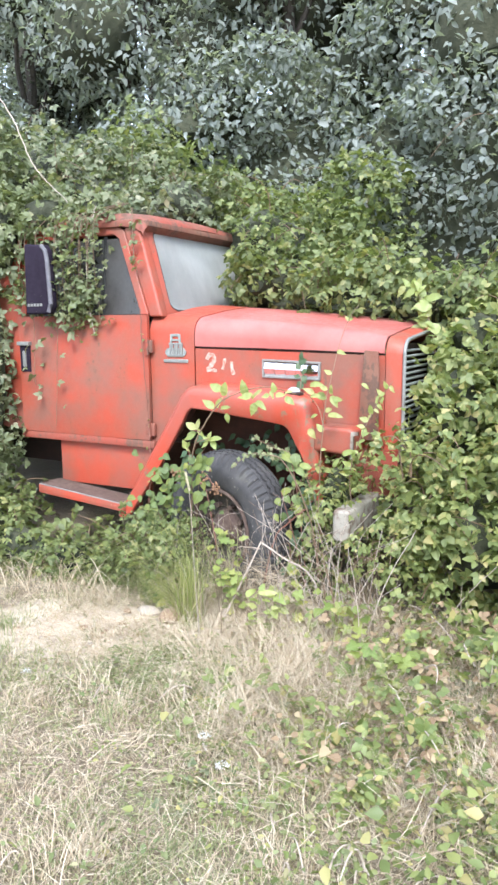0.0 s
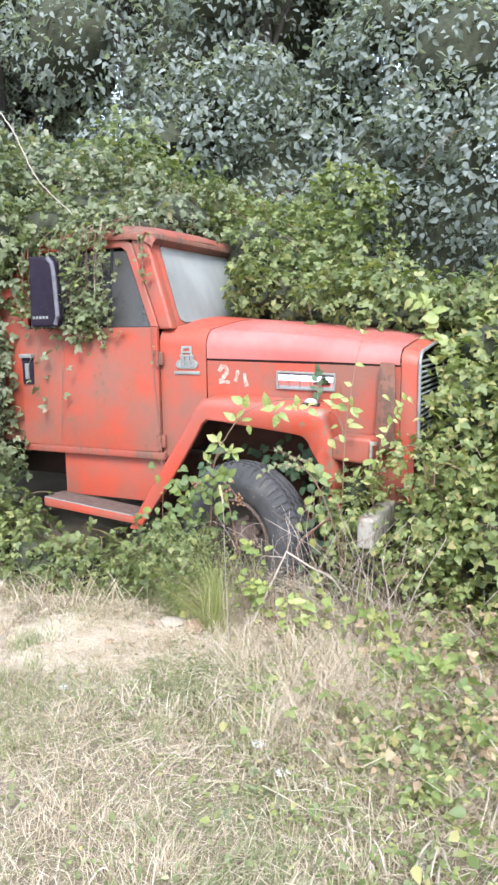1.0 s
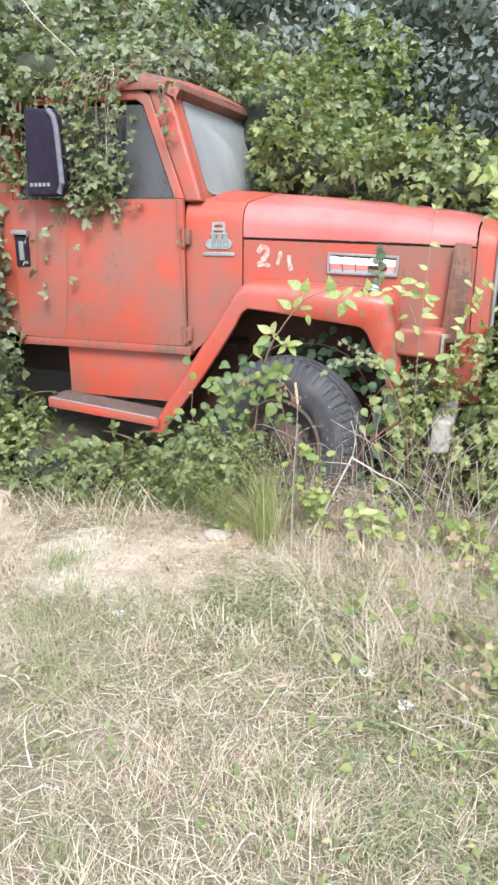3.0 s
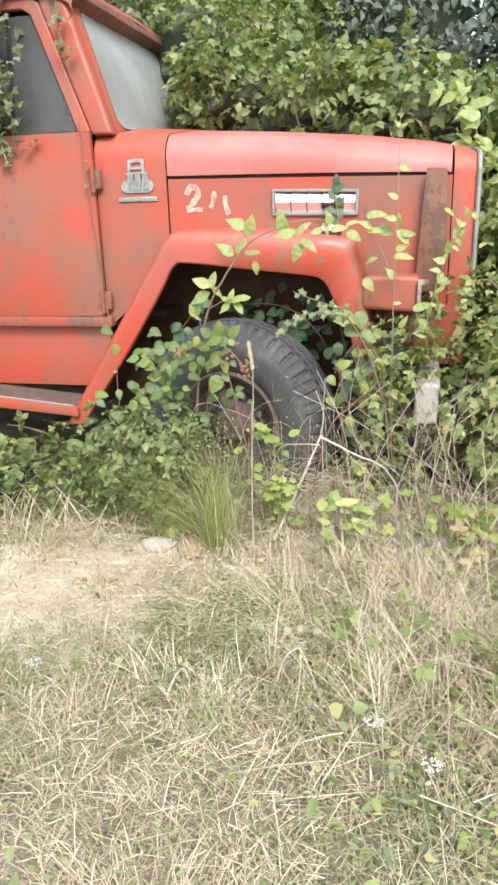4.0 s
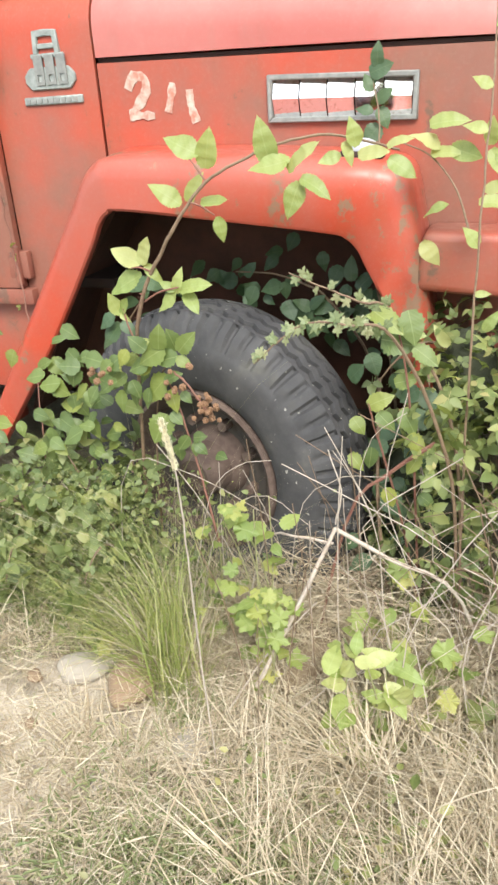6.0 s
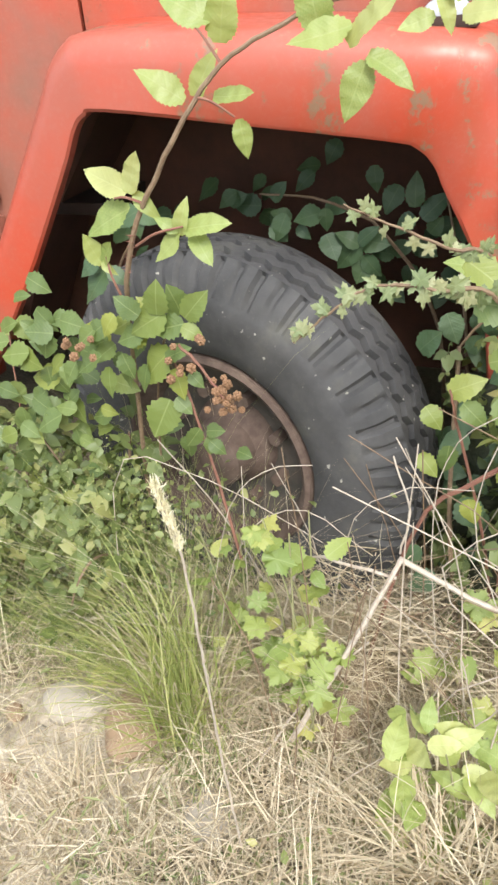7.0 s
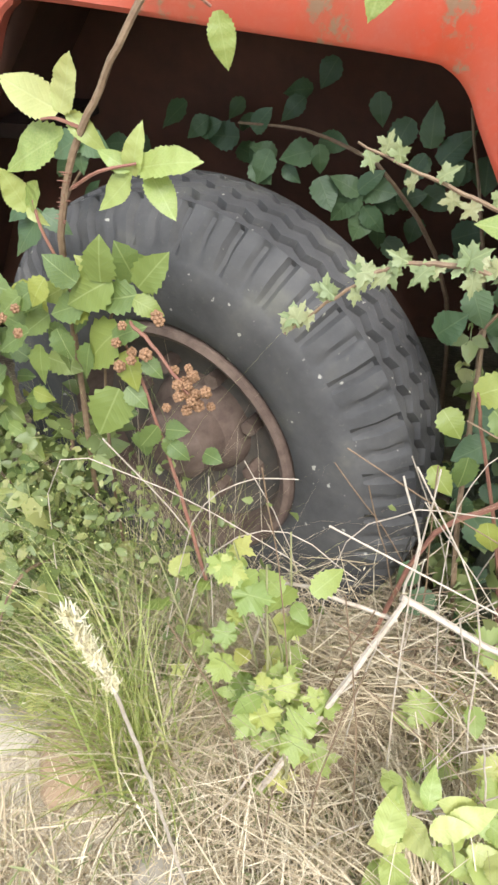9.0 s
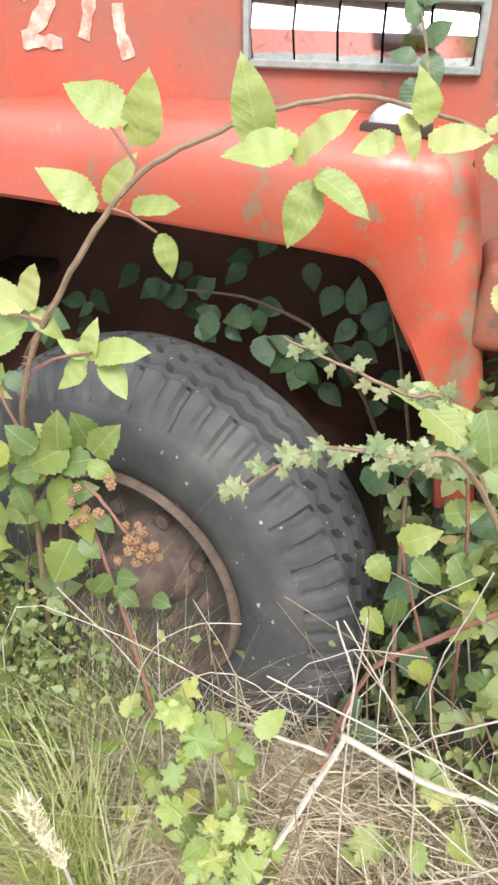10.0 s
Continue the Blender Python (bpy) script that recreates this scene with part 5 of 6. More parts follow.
def clumped(name, label, clumps, blades, box, weight, height, width, material, spread_by=0.05, lean=0.9):
    """Grass in separate clumps of uneven height."""
    c = on_ground(clumps, box, weight)
    k = np.repeat(np.arange(clumps), blades)
    n = len(k)
    tall = height * (0.4 + 0.9 * RNG.random(clumps))[k]
    xy = c[k, :2] + RNG.normal(size=(n, 2)) * spread_by * (0.5 + RNG.random(clumps))[k][:, None]
    p = np.column_stack((xy, c[k, 2] - 0.005))
    a = RNG.uniform(0, 2 * math.pi, n)
    tilt = (RNG.normal(size=(clumps, 2)) * 0.35)[k]
    f = np.column_stack((np.cos(a) * lean * RNG.random(n) + tilt[:, 0], np.sin(a) * lean * RNG.random(n) + tilt[:, 1], 0.12 * np.ones(n)))
    u = np.tile(np.array((0.0, 0.0, 1.0)), (n, 1)) + RNG.normal(size=(n, 3)) * 0.2
    ob = scatter(name, ARC, p, f, u, tall * (0.4 + 0.7 * RNG.random(n)), material, None, label, widths=width * (0.5 + RNG.random(n)))
    return tagged(ob, label, "grass", kind="stuff")


clumped("dry_grass", "clumps of bleached dry grass", 620, 46, FRONT, lambda x, y: (0.3 + 0.7 * patchy(x, y, 0.2)) * (1 - np.minimum(1, bare(x, y))), 0.17, 0.0028, STRAW)
clumped("green_grass", "clumps of dull green grass", 420, 44, FRONT, lambda x, y: patchy(x, y, 3.7) ** 1.3 * (1 - np.minimum(1, bare(x, y))), 0.13, 0.0034, GRASS)
clumped("tall_dry_grass", "tangled yellow straw before the brambles", 330, 40, (-1.85, 0.6, 2.2, 3.5), lambda x, y: np.clip((x + 1.85) * 1.5, 0.05, 1) * (0.25 + 0.75 * patchy(x, y, 2.2)), 0.36, 0.0025, STRAW, 0.06, 1.0)
clumped("green_grass", "low feathery green patch in the dry grass", 50, 30, (-2.25, -1.5, 2.5, 2.95), lambda x, y: np.exp(-((x + 1.95) / 0.28) ** 2 - ((y - 2.76) / 0.16) ** 2), 0.11, 0.0045, GRASS, 0.035, 1.0)
clumped("tall_dry_grass", "clumps of tall bent straw before the bumper", 340, 34, (-1.95, 0.5, 2.6, 3.6), lambda x, y: np.clip((x + 2.0) * 1.2, 0.05, 1) * patchy(x, y, 0.6), 0.44, 0.0023, STRAW, 0.07, 1.2)
sward("tall_dry_grass", "tall bleached grass stalks beside the wheel", "grass", 1500, (-2.0, 0.6, 2.5, 3.75), lambda x, y: np.clip((x + 2.1) * 0.9, 0, 1) * patchy(x, y, 0.4), 0.50, 0.003, STRAW)
sward("tall_dry_grass", "tall bleached grass before the running board", "grass", 900, (-5.0, -2.6, 3.15, 3.6), lambda x, y: patchy(x, y, 3.0), 0.34, 0.0045, STRAW)
sward("tall_green_grass", "long green grass below the brambles", "grass", 2600, (-4.8, -2.3, 3.4, 3.75), lambda x, y: patchy(x, y, 1.9), 0.24, 0.005, GRASS)
sward("weed_leaves", "low yellow-green weeds in the grass", "weed", 1500, (-1.6, 1.2, 1.6, 3.6), lambda x, y: patchy(x, y, 4.4) ** 1.5 * np.clip((x + 1.7) * 0.8, 0.02, 1), 0.05, 0.045, LEAF_YELLOW, 1.0, SINGLE, 0.30)
sward("weed_leaves", "tiny grey-green weeds in the grass", "weed", 5200, (-2.6, 0.6, 0.8, 3.3), lambda x, y: patchy(x, y, 5.2) ** 2 * (1 - np.minimum(1, bare(x, y))), 0.030, 0.011, GRASS, 1.0, SINGLE, 0.07)
sward("weed_leaves", "small green leaves at the foot of the brambles", "weed", 2600, (-4.6, -2.05, 3.35, 3.75), lambda x, y: patchy(x, y, 0.9), 0.05, 0.046, LEAF_MID, 1.0, TRIFOLIATE, 0.30)

sward("straw_stalks", "long bleached stalks lying across the weeds", "straw", 2400, (-1.9, 0.9, 1.9, 3.45), lambda x, y: 0.25 + 0.75 * patchy(x, y, 1.4), 0.27, 0.0024, STRAW, 1.0, BLADE, 0.16)
sward("straw_stalks", "bleached stalks lying on the dry ground", "straw", 900, (-4.6, -1.5, 0.9, 3.4), lambda x, y: (0.2 + 0.8 * patchy(x, y, 4.1)) * (1 - 0.8 * np.minimum(1, bare(x, y))), 0.18, 0.0022, STRAW, 1.0, BLADE, 0.05)


def weed_clumps(label, clumps, leaves, box, weight, height, size, material, template, spread_by=0.06, slim=1.0):
    """Low leafy plants in clumps of uneven height, leaves facing up and out."""
    c = on_ground(clumps, box, weight)
    k = np.repeat(np.arange(clumps), leaves)
    n = len(k)
    tall = height * (0.3 + RNG.random(clumps))[k]
    p = np.column_stack((c[k, :2] + RNG.normal(size=(n, 2)) * spread_by, c[k, 2] + 0.01 + tall * RNG.random(n)))
    a = RNG.uniform(0, 2 * math.pi, n)
    f = np.column_stack((np.cos(a), np.sin(a), RNG.uniform(-0.35, 0.45, n)))
    u = unit(np.column_stack((RNG.normal(size=n) * 0.4, RNG.normal(size=n) * 0.4 - 0.25, np.ones(n))))
    own = (0.7 + 0.6 * RNG.random(clumps))[k]
    s = size * own * (0.5 + 0.8 * RNG.random(n))
    ob = scatter("weed_leaves", template, p, f, u, s, material, None, label, widths=s * slim)
    return tagged(ob, label, "weed", kind="stuff")


weed_clumps("yellow-green bramble seedlings among straw", 150, 11, (-1.6, 1.0, 2.1, 3.5), lambda x, y: rank(x, y) * (0.15 + 0.85 * patchy(x, y, 0.7)), 0.20, 0.066, LEAF_YELLOW, TRIFOLIATE, 0.075)
weed_clumps("green bramble seedlings among straw", 70, 11, (-1.4, 1.0, 1.9, 3.2), lambda x, y: rank(x, y) * patchy(x, y, 3.1) ** 2, 0.13, 0.052, LEAF_GREY, TRIFOLIATE, 0.07)
weed_clumps("small yellowing weeds among straw", 300, 15, (-1.9, 0.9, 1.2, 3.3), lambda x, y: (0.1 + rank(x, y)) * patchy(x, y, 1.8), 0.12, 0.027, LEAF_YELLOW, SINGLE, 0.06)
weed_clumps("fine feathery green weeds in a low mat", 120, 30, (-2.3, -1.1, 2.2, 3.1), lambda x, y: np.exp(-((x + 1.82) / 0.32) ** 2 - ((y - 2.68) / 0.27) ** 2) * (0.1 + 0.9 * patchy(x * 3, y * 3, 1.0)), 0.10, 0.032, GRASS, SINGLE, 0.05, 0.2)
weed_clumps("fine feathery green weeds in a low mat", 170, 30, (-3.4, 0.6, 0.9, 2.4), lambda x, y: patchy(x, y, 2.9) ** 2, 0.06, 0.026, GRASS, SINGLE, 0.06, 0.2)
weed_clumps("withered brown leaves caught in the weeds", 90, 12, (-1.2, 0.9, 1.9, 3.4), lambda x, y: rank(x, y) * patchy(x, y, 5.0) ** 2, 0.22, 0.04, DEAD_LEAF, SINGLE, 0.07)


# ---- larger leaves, one by one ----
def blade_mesh(name, width, lobes, teeth, material, fold=0.12, droop=0.2, steps=14):
    """A leaf one unit long with a toothed or lobed edge, folded along the rib."""
    bm = bmesh.new()
    rib, edge = [], {1: [], -1: []}
    for i in range(steps + 1):
        t = i / steps
        z = -droop * t * t
        rib.append(bm.verts.new((t, 0, z)))
        w = width / 2 * (math.sin(math.pi * t ** 0.72) ** 0.85 if 0 < t < 1 else 0)
        if lobes:
            w *= 0.2 + 0.85 * abs(math.sin(math.pi * lobes * t))
        for s in (1, -1):
            k = w * (1 + (teeth if i % 2 else -teeth))
            edge[s].append(bm.verts.new((t - 0.03 * (i % 2), s * k, z + fold * k + 0.035 * math.sin(8 * t + 1.7 * s) + 0.012 * math.sin(23 * t))) if 0 < i < steps else rib[-1])
    for s in (1, -1):
        for i in range(steps):
            q = []
            for v in (rib[i], rib[i + 1], edge[s][i + 1], edge[s][i]):
                if v not in q:
                    q.append(v)
            if len(q) > 2:
                bm.faces.new(q if s > 0 else q[::-1])
    me = bpy.data.meshes.new(name)
    bm.to_mesh(me)
    bm.free()
    me.materials.append(material)
    me.shade_smooth()
    return me


BRIGHT = [blade_mesh("young_leaf", 0.56, 0, 0.05, LEAF_BRIGHT, 0.2, 0.15, 26), blade_mesh("young_leaf", 0.48, 0, 0.055, LEAF_BRIGHT, 0.4, 0.3, 26), blade_mesh("young_leaf", 0.54, 0, 0.05, LEAF_BRIGHT, 0.15, -0.1, 26)]
ROUND = [blade_mesh("round_leaf", 0.74, 0, 0.09, LEAF_ROUND, 0.12, 0.2), blade_mesh("round_leaf", 0.64, 0, 0.10, LEAF_ROUND, 0.25, 0.15), blade_mesh("round_leaf", 0.78, 0, 0.08, LEAF_ROUND, 0.05, 0.35)]
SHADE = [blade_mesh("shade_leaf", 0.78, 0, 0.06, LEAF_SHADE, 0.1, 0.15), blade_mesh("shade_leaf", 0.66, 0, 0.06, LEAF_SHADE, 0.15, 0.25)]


def lobed_mesh(name, material, lobes, deep, narrow, cup):
    """A leaf one unit long with rounded lobes all round, narrowing to its stalk."""
    bm = bmesh.new()
    mid = bm.verts.new((0.42, 0, 0))
    n, ring = 8 * lobes, []
    for k in range(n):
        a = 2 * math.pi * k / n
        r = (0.42 - deep + deep * math.cos(lobes * a)) * (1 + 0.10 * (-1) ** k)
        x, y = 0.42 + r * 1.38 * math.cos(a), r * narrow * 1.5 * math.sin(a)
        if math.cos(a) < -0.7:
            x, y = 0.42 - 0.42 * (-math.cos(a)), y * 0.6
        ring.append(bm.verts.new((x, y, cup * abs(y) - 0.2 * x * x + 0.03 * math.sin(5 * a))))
    for k in range(n):
        bm.faces.new((mid, ring[k], ring[(k + 1) % n]))
    me = bpy.data.meshes.new(name)
    bm.to_mesh(me)
    bm.free()
    me.materials.append(material)
    me.shade_smooth()
    return me


HAW = [lobed_mesh("lobed_leaf", LEAF_PALE, 5, 0.11, 0.8, 0.2), lobed_mesh("lobed_leaf", LEAF_PALE, 5, 0.09, 0.62, 0.35)]
WEED = [blade_mesh("weed_leaf", 0.66, 0, 0.12, LEAF_WEED, 0.15, 0.25), lobed_mesh("weed_leaf", LEAF_WEED, 5, 0.09, 0.8, 0.25), lobed_mesh("weed_leaf", LEAF_WEED, 7, 0.06, 0.85, 0.1)]


def leaf(parent, meshes, place, forward, up, size, name="leaf"):
    f = Vector(forward).normalized()
    s = Vector(up).cross(f).normalized()
    u = f.cross(s)
    ob = new(name, random.choice(meshes))
    rot = Matrix((f, s, u)).transposed().to_4x4()
    ob.parent = parent
    ob.matrix_parent_inverse = Matrix.Translation(-world_base(parent))
    ob.matrix_basis = Matrix.Translation(place) @ rot @ Matrix.Diagonal((size, size * random.uniform(0.9, 1.1), size, 1))
    return ob


def facing(angle, depth=-0.15):
    """A direction in the plane that faces the track: degrees from the truck's front, turning up."""
    a = radians(angle)
    return (math.cos(a), depth + random.uniform(-0.2, 0.2), math.sin(a))


def toward():
    return (random.uniform(-0.35, 0.35), -0.75, 0.6 + random.uniform(-0.35, 0.35))


def centred(parent, meshes, x, y, z, angle, size, depth=-0.15):
    d = Vector(facing(angle, depth)).normalized()
    leaf(parent, meshes, Vector((x, y, z)) - d * size * 0.5, d, toward(), size)


# the young cane that climbs past the tyre and over the fender
spray = thing("bramble_shoot", (-2.32, 3.6, 0), "young bramble shoot with bright toothed leaves over the fender", "bramble")
part("cane", tube(curve_points([(-2.36, 3.62, 0.0), (-2.32, 3.58, 0.45), (-2.27, 3.53, 0.78), (-2.215, 3.46, 0.98), (-2.17, 3.45, 1.095), (-2.13, 3.45, 1.155), (-2.09, 3.45, 1.215), (-2.05, 3.46, 1.27), (-2.01, 3.47, 1.31), (-1.97, 3.48, 1.335), (-1.91, 3.5, 1.36), (-1.85, 3.53, 1.38), (-1.77, 3.56, 1.39), (-1.68, 3.6, 1.37), (-1.62, 3.63, 1.35)], 60, 0.0012), 0.0055, 0.0025, 7), CANE, spray)
for x, z, a, s in [(-2.22, 1.156, 155, 0.088), (-2.165, 1.168, 66, 0.07), (-2.15, 1.116, 318, 0.06), (-2.231, 1.09, 204, 0.103), (-2.092, 1.098, 75, 0.062), (-2.05, 1.09, 16, 0.086), (-2.12, 1.048, 228, 0.064), (-2.06, 1.049, 304, 0.066), (-2.119, 1.088, 144, 0.045), (-2.266, 1.042, 110, 0.062), (-2.236, 1.038, 49, 0.058), (-2.24, 1.009, 328, 0.035)]:
    centred(spray, BRIGHT, x, 3.45, z, a, s)
for x, z, a, s in [(-2.11, 1.39, 150, 0.10), (-2.05, 1.38, 75, 0.095), (-1.92, 1.39, 100, 0.11), (-1.91, 1.34, 195, 0.10), (-1.84, 1.36, 45, 0.10), (-1.81, 1.30, 338, 0.085), (-1.86, 1.27, 250, 0.09), (-1.78, 1.35, 200, 0.055), (-1.74, 1.36, 300, 0.055), (-1.73, 1.40, 100, 0.065), (-1.69, 1.36, 10, 0.075), (-1.64, 1.38, 30, 0.06), (-1.63, 1.33, 330, 0.075), (-2.16, 1.29, 140, 0.095), (-2.09, 1.30, 60, 0.08), (-2.04, 1.27, 0, 0.08), (-2.03, 1.21, 280, 0.065)]:
    centred(spray, BRIGHT, x + 0.035, 3.5, z - 0.005, a, s * 0.92)
for a, b in [((-2.155, 3.45, 1.12), (-2.2, 3.44, 1.13)), ((-2.18, 3.45, 1.05), (-2.09, 3.45, 1.085)), ((-2.22, 3.45, 0.95), (-2.24, 3.45, 1.03)), ((-2.01, 3.47, 1.31), (-2.06, 3.5, 1.36)), ((-2.05, 3.46, 1.27), (-2.0, 3.48, 1.24))]:
    part("leaf_stalk", tube(curve_points([a, ((a[0] + b[0]) / 2, (a[1] + b[1]) / 2 - 0.01, (a[2] + b[2]) / 2 + 0.008), b], 6), 0.0025, 0.0018, 5), CANE_RED, spray)
for k in range(26):
    t = random.uniform(0.1, 0.8)
    q = Vector((-2.21, 3.455, 0.99)).lerp(Vector((-2.17, 3.45, 1.095)), t)
    part("thorn", tube([q, q + Vector((random.uniform(-0.012, 0.012), -0.008, 0.003))], 0.0018, 0.0003, 4), CANE_RED, spray)

# the leafy bramble beside the tyre with its dry fruit
bush = thing("bramble_plant", (-2.3, 3.5, 0), "bramble with matt round leaves and dry fruit beside the tyre", "bramble")
for pts in ([(-2.3, 3.62, 0), (-2.28, 3.58, 0.4), (-2.2, 3.5, 0.8), (-2.12, 3.46, 0.92)], [(-2.03, 3.42, 0.42), (-2.07, 3.44, 0.58), (-2.11, 3.45, 0.74), (-2.15, 3.46, 0.86)], [(-2.12, 3.44, 0.88), (-2.08, 3.42, 0.86), (-2.03, 3.41, 0.80)], [(-2.3, 3.56, 0.0), (-2.42, 3.52, 0.35), (-2.52, 3.5, 0.6)]):
    part("cane", tube(curve_points(pts, 14, 0.0015), 0.0035, 0.002, 6), CANE if pts[0][2] < 0.3 else CANE_RED, bush)
UPPER = [(-2.144, 0.97, 81, 0.061), (-2.198, 0.955, 136, 0.049), (-2.082, 0.956, 50, 0.065), (-2.139, 0.912, 191, 0.06), (-2.089, 0.909, 339, 0.04), (-2.212, 0.891, 197, 0.058), (-2.209, 0.882, 203, 0.059), (-2.171, 0.924, 206, 0.076), (-2.179, 0.834, 217, 0.09), (-2.122, 0.871, 35, 0.055), (-2.124, 0.806, 287, 0.058), (-2.17, 0.728, 247, 0.08), (-2.126, 0.756, 324, 0.04)]
LOWER = [(-2.249, 0.914, 233, 0.045), (-2.298, 0.838, 209, 0.063), (-2.267, 0.798, 270, 0.056), (-2.231, 0.825, 292, 0.05), (-2.291, 0.891, 212, 0.05), (-2.313, 0.876, 220, 0.055), (-2.352, 0.806, 238, 0.051), (-2.204, 0.80, 255, 0.055), (-2.086, 0.822, 321, 0.035), (-2.114, 0.688, 235, 0.05), (-2.068, 0.711, 20, 0.041), (-2.082, 0.673, 272, 0.036), (-2.056, 0.688, 322, 0.037)]
for x, z, a, s in UPPER + LOWER:
    centred(bush, ROUND, x, 3.43 + random.uniform(-0.02, 0.02), z, a, s * 1.08, -0.3)
    if random.random() < 0.6:
        centred(bush, ROUND, x + random.uniform(-0.05, 0.03), 3.47, z - random.uniform(0.0, 0.05), a + random.uniform(-60, 60), s, -0.3)
for k in range(52):
    x, z = random.gauss(-2.44, 0.09), random.gauss(0.72, 0.10)
    centred(bush, ROUND, x, random.uniform(3.46, 3.56), max(0.25, min(0.93, z)), random.uniform(-220, 40), random.uniform(0.04, 0.072), -0.3)
for k in range(34):
    centred(bush, ROUND, random.gauss(-2.62, 0.12), random.uniform(3.5, 3.62), max(0.15, random.gauss(0.54, 0.13)), random.uniform(-220, 40), random.uniform(0.045, 0.08), -0.3)


def berry_mesh():
    bm = bmesh.new()
    for k in range(14):
        a, h = k * 2.4, -0.9 + 1.8 * k / 13
        r = math.sqrt(max(0, 1 - h * h))
        m = bmesh.ops.create_icosphere(bm, subdivisions=1, radius=0.42)["verts"]
        for v in m:
            v.co += Vector((0.65 * r * math.cos(a), 0.65 * r * math.sin(a), 0.7 * h))
    me = bpy.data.meshes.new("berry")
    bm.to_mesh(me)
    bm.free()
    me.materials.append(BERRY)
    me.shade_smooth()
    return me


BERRY_MESH = berry_mesh()
for cx, cz, n in ((-2.03, 0.795, 17), (-2.05, 0.84, 4), (-2.11, 0.84, 5), (-2.075, 0.905, 3), (-2.31, 0.865, 8)):
    for k in range(n):
        ob = new("berry", BERRY_MESH)
        ob.parent = bush
        ob.matrix_parent_inverse = Matrix.Translation(-world_base(bush))
        s = random.uniform(0.006, 0.0095)
        ob.matrix_basis = pose(cx + random.gauss(0, 0.017), 3.415 + random.gauss(0, 0.012), cz + random.gauss(0, 0.014), random.uniform(0, 360), 0, random.uniform(0, 360)) @ Matrix.Diagonal((s, s, s, 1))

# hawthorn twigs with pale lobed leaves, before the tyre
for pts, n in (([(-1.42, 3.55, 0.0), (-1.45, 3.5, 0.6), (-1.58, 3.42, 0.98), (-1.68, 3.35, 1.04), (-1.76, 3.35, 1.04), (-1.81, 3.35, 1.01), (-1.882, 3.35, 0.947)], 22), ([(-1.40, 3.6, 0.0), (-1.46, 3.58, 0.7), (-1.6, 3.55, 1.0), (-1.68, 3.5, 1.05), (-1.76, 3.5, 1.08), (-1.84, 3.5, 1.11)], 11)):
    twig = thing("hawthorn_twig", tuple(pts[0]), "thin hawthorn twig with small pale lobed leaves", "shrub", "hawthorn twigs by the tyre")
    line = curve_points(pts, 40, 0.0015)
    part("twig", tube(line, 0.005, 0.0015, 6), CANE, twig)
    for k in range(n + 14):
        i = 17 + int(24 * (k + 0.5) / n) if k < n else random.randint(15, 22)
        a = random.choice((60, 100, 150, 210, 250, 290)) + random.uniform(-25, 25)
        d = Vector(facing(a))
        leaf(twig, HAW, line[min(i, 40)], d, toward(), random.uniform(0.022, 0.034))

# leaves in the wheel housing, whose shade is put into their leaf colour
shade = thing("bramble_plant", (-2.0, 4.12, 0), "bramble growing up inside the wheel housing, leaf green darkened for shade", "bramble")
for pts in ([(-1.7, 4.1, 0), (-1.72, 4.1, 0.6), (-1.85, 4.02, 0.9), (-2.0, 4.0, 0.99), (-2.15, 4.0, 1.0)], [(-1.62, 4.05, 0), (-1.66, 3.95, 0.7), (-1.74, 3.98, 1.05)], [(-2.6, 4.1, 0), (-2.6, 4.05, 0.7), (-2.45, 4.0, 0.95)]):
    part("cane", tube(curve_points(pts, 14, 0.002), 0.006, 0.0025, 6), CANE, shade)
WELL_LEAVES = [(-1.8, 1.011, 93, 0.068), (-1.756, 0.98, 51, 0.072), (-1.816, 0.949, 237, 0.04), (-1.974, 0.894, 304, 0.06), (-1.988, 0.952, 275, 0.05), (-2.03, 0.962, 189, 0.06), (-1.971, 0.976, 1, 0.055), (-1.937, 0.912, 141, 0.058), (-1.94, 0.87, 232, 0.073), (-1.884, 0.899, 0, 0.068), (-1.898, 0.919, 48, 0.055), (-1.886, 0.843, 310, 0.06), (-1.909, 0.833, 253, 0.062), (-2.102, 0.956, 153, 0.05), (-2.096, 0.933, 246, 0.061), (-2.106, 1.009, 54, 0.05), (-2.1, 0.92, 317, 0.05), (-2.043, 0.922, 328, 0.04), (-1.818, 0.94, 222, 0.055), (-1.75, 0.939, 58, 0.045)]
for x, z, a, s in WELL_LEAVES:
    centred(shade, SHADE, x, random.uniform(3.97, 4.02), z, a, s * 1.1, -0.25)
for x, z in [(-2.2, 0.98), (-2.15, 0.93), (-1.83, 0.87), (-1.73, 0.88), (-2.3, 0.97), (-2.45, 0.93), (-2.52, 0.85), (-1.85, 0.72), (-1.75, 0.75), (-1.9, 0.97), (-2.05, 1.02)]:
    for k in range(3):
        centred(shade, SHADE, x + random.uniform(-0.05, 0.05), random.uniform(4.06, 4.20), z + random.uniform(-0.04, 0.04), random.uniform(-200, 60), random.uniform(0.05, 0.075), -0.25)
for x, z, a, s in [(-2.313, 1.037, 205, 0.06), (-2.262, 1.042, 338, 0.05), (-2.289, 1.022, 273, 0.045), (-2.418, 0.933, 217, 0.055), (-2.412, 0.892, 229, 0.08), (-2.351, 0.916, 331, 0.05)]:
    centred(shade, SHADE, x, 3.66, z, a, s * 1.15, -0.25)

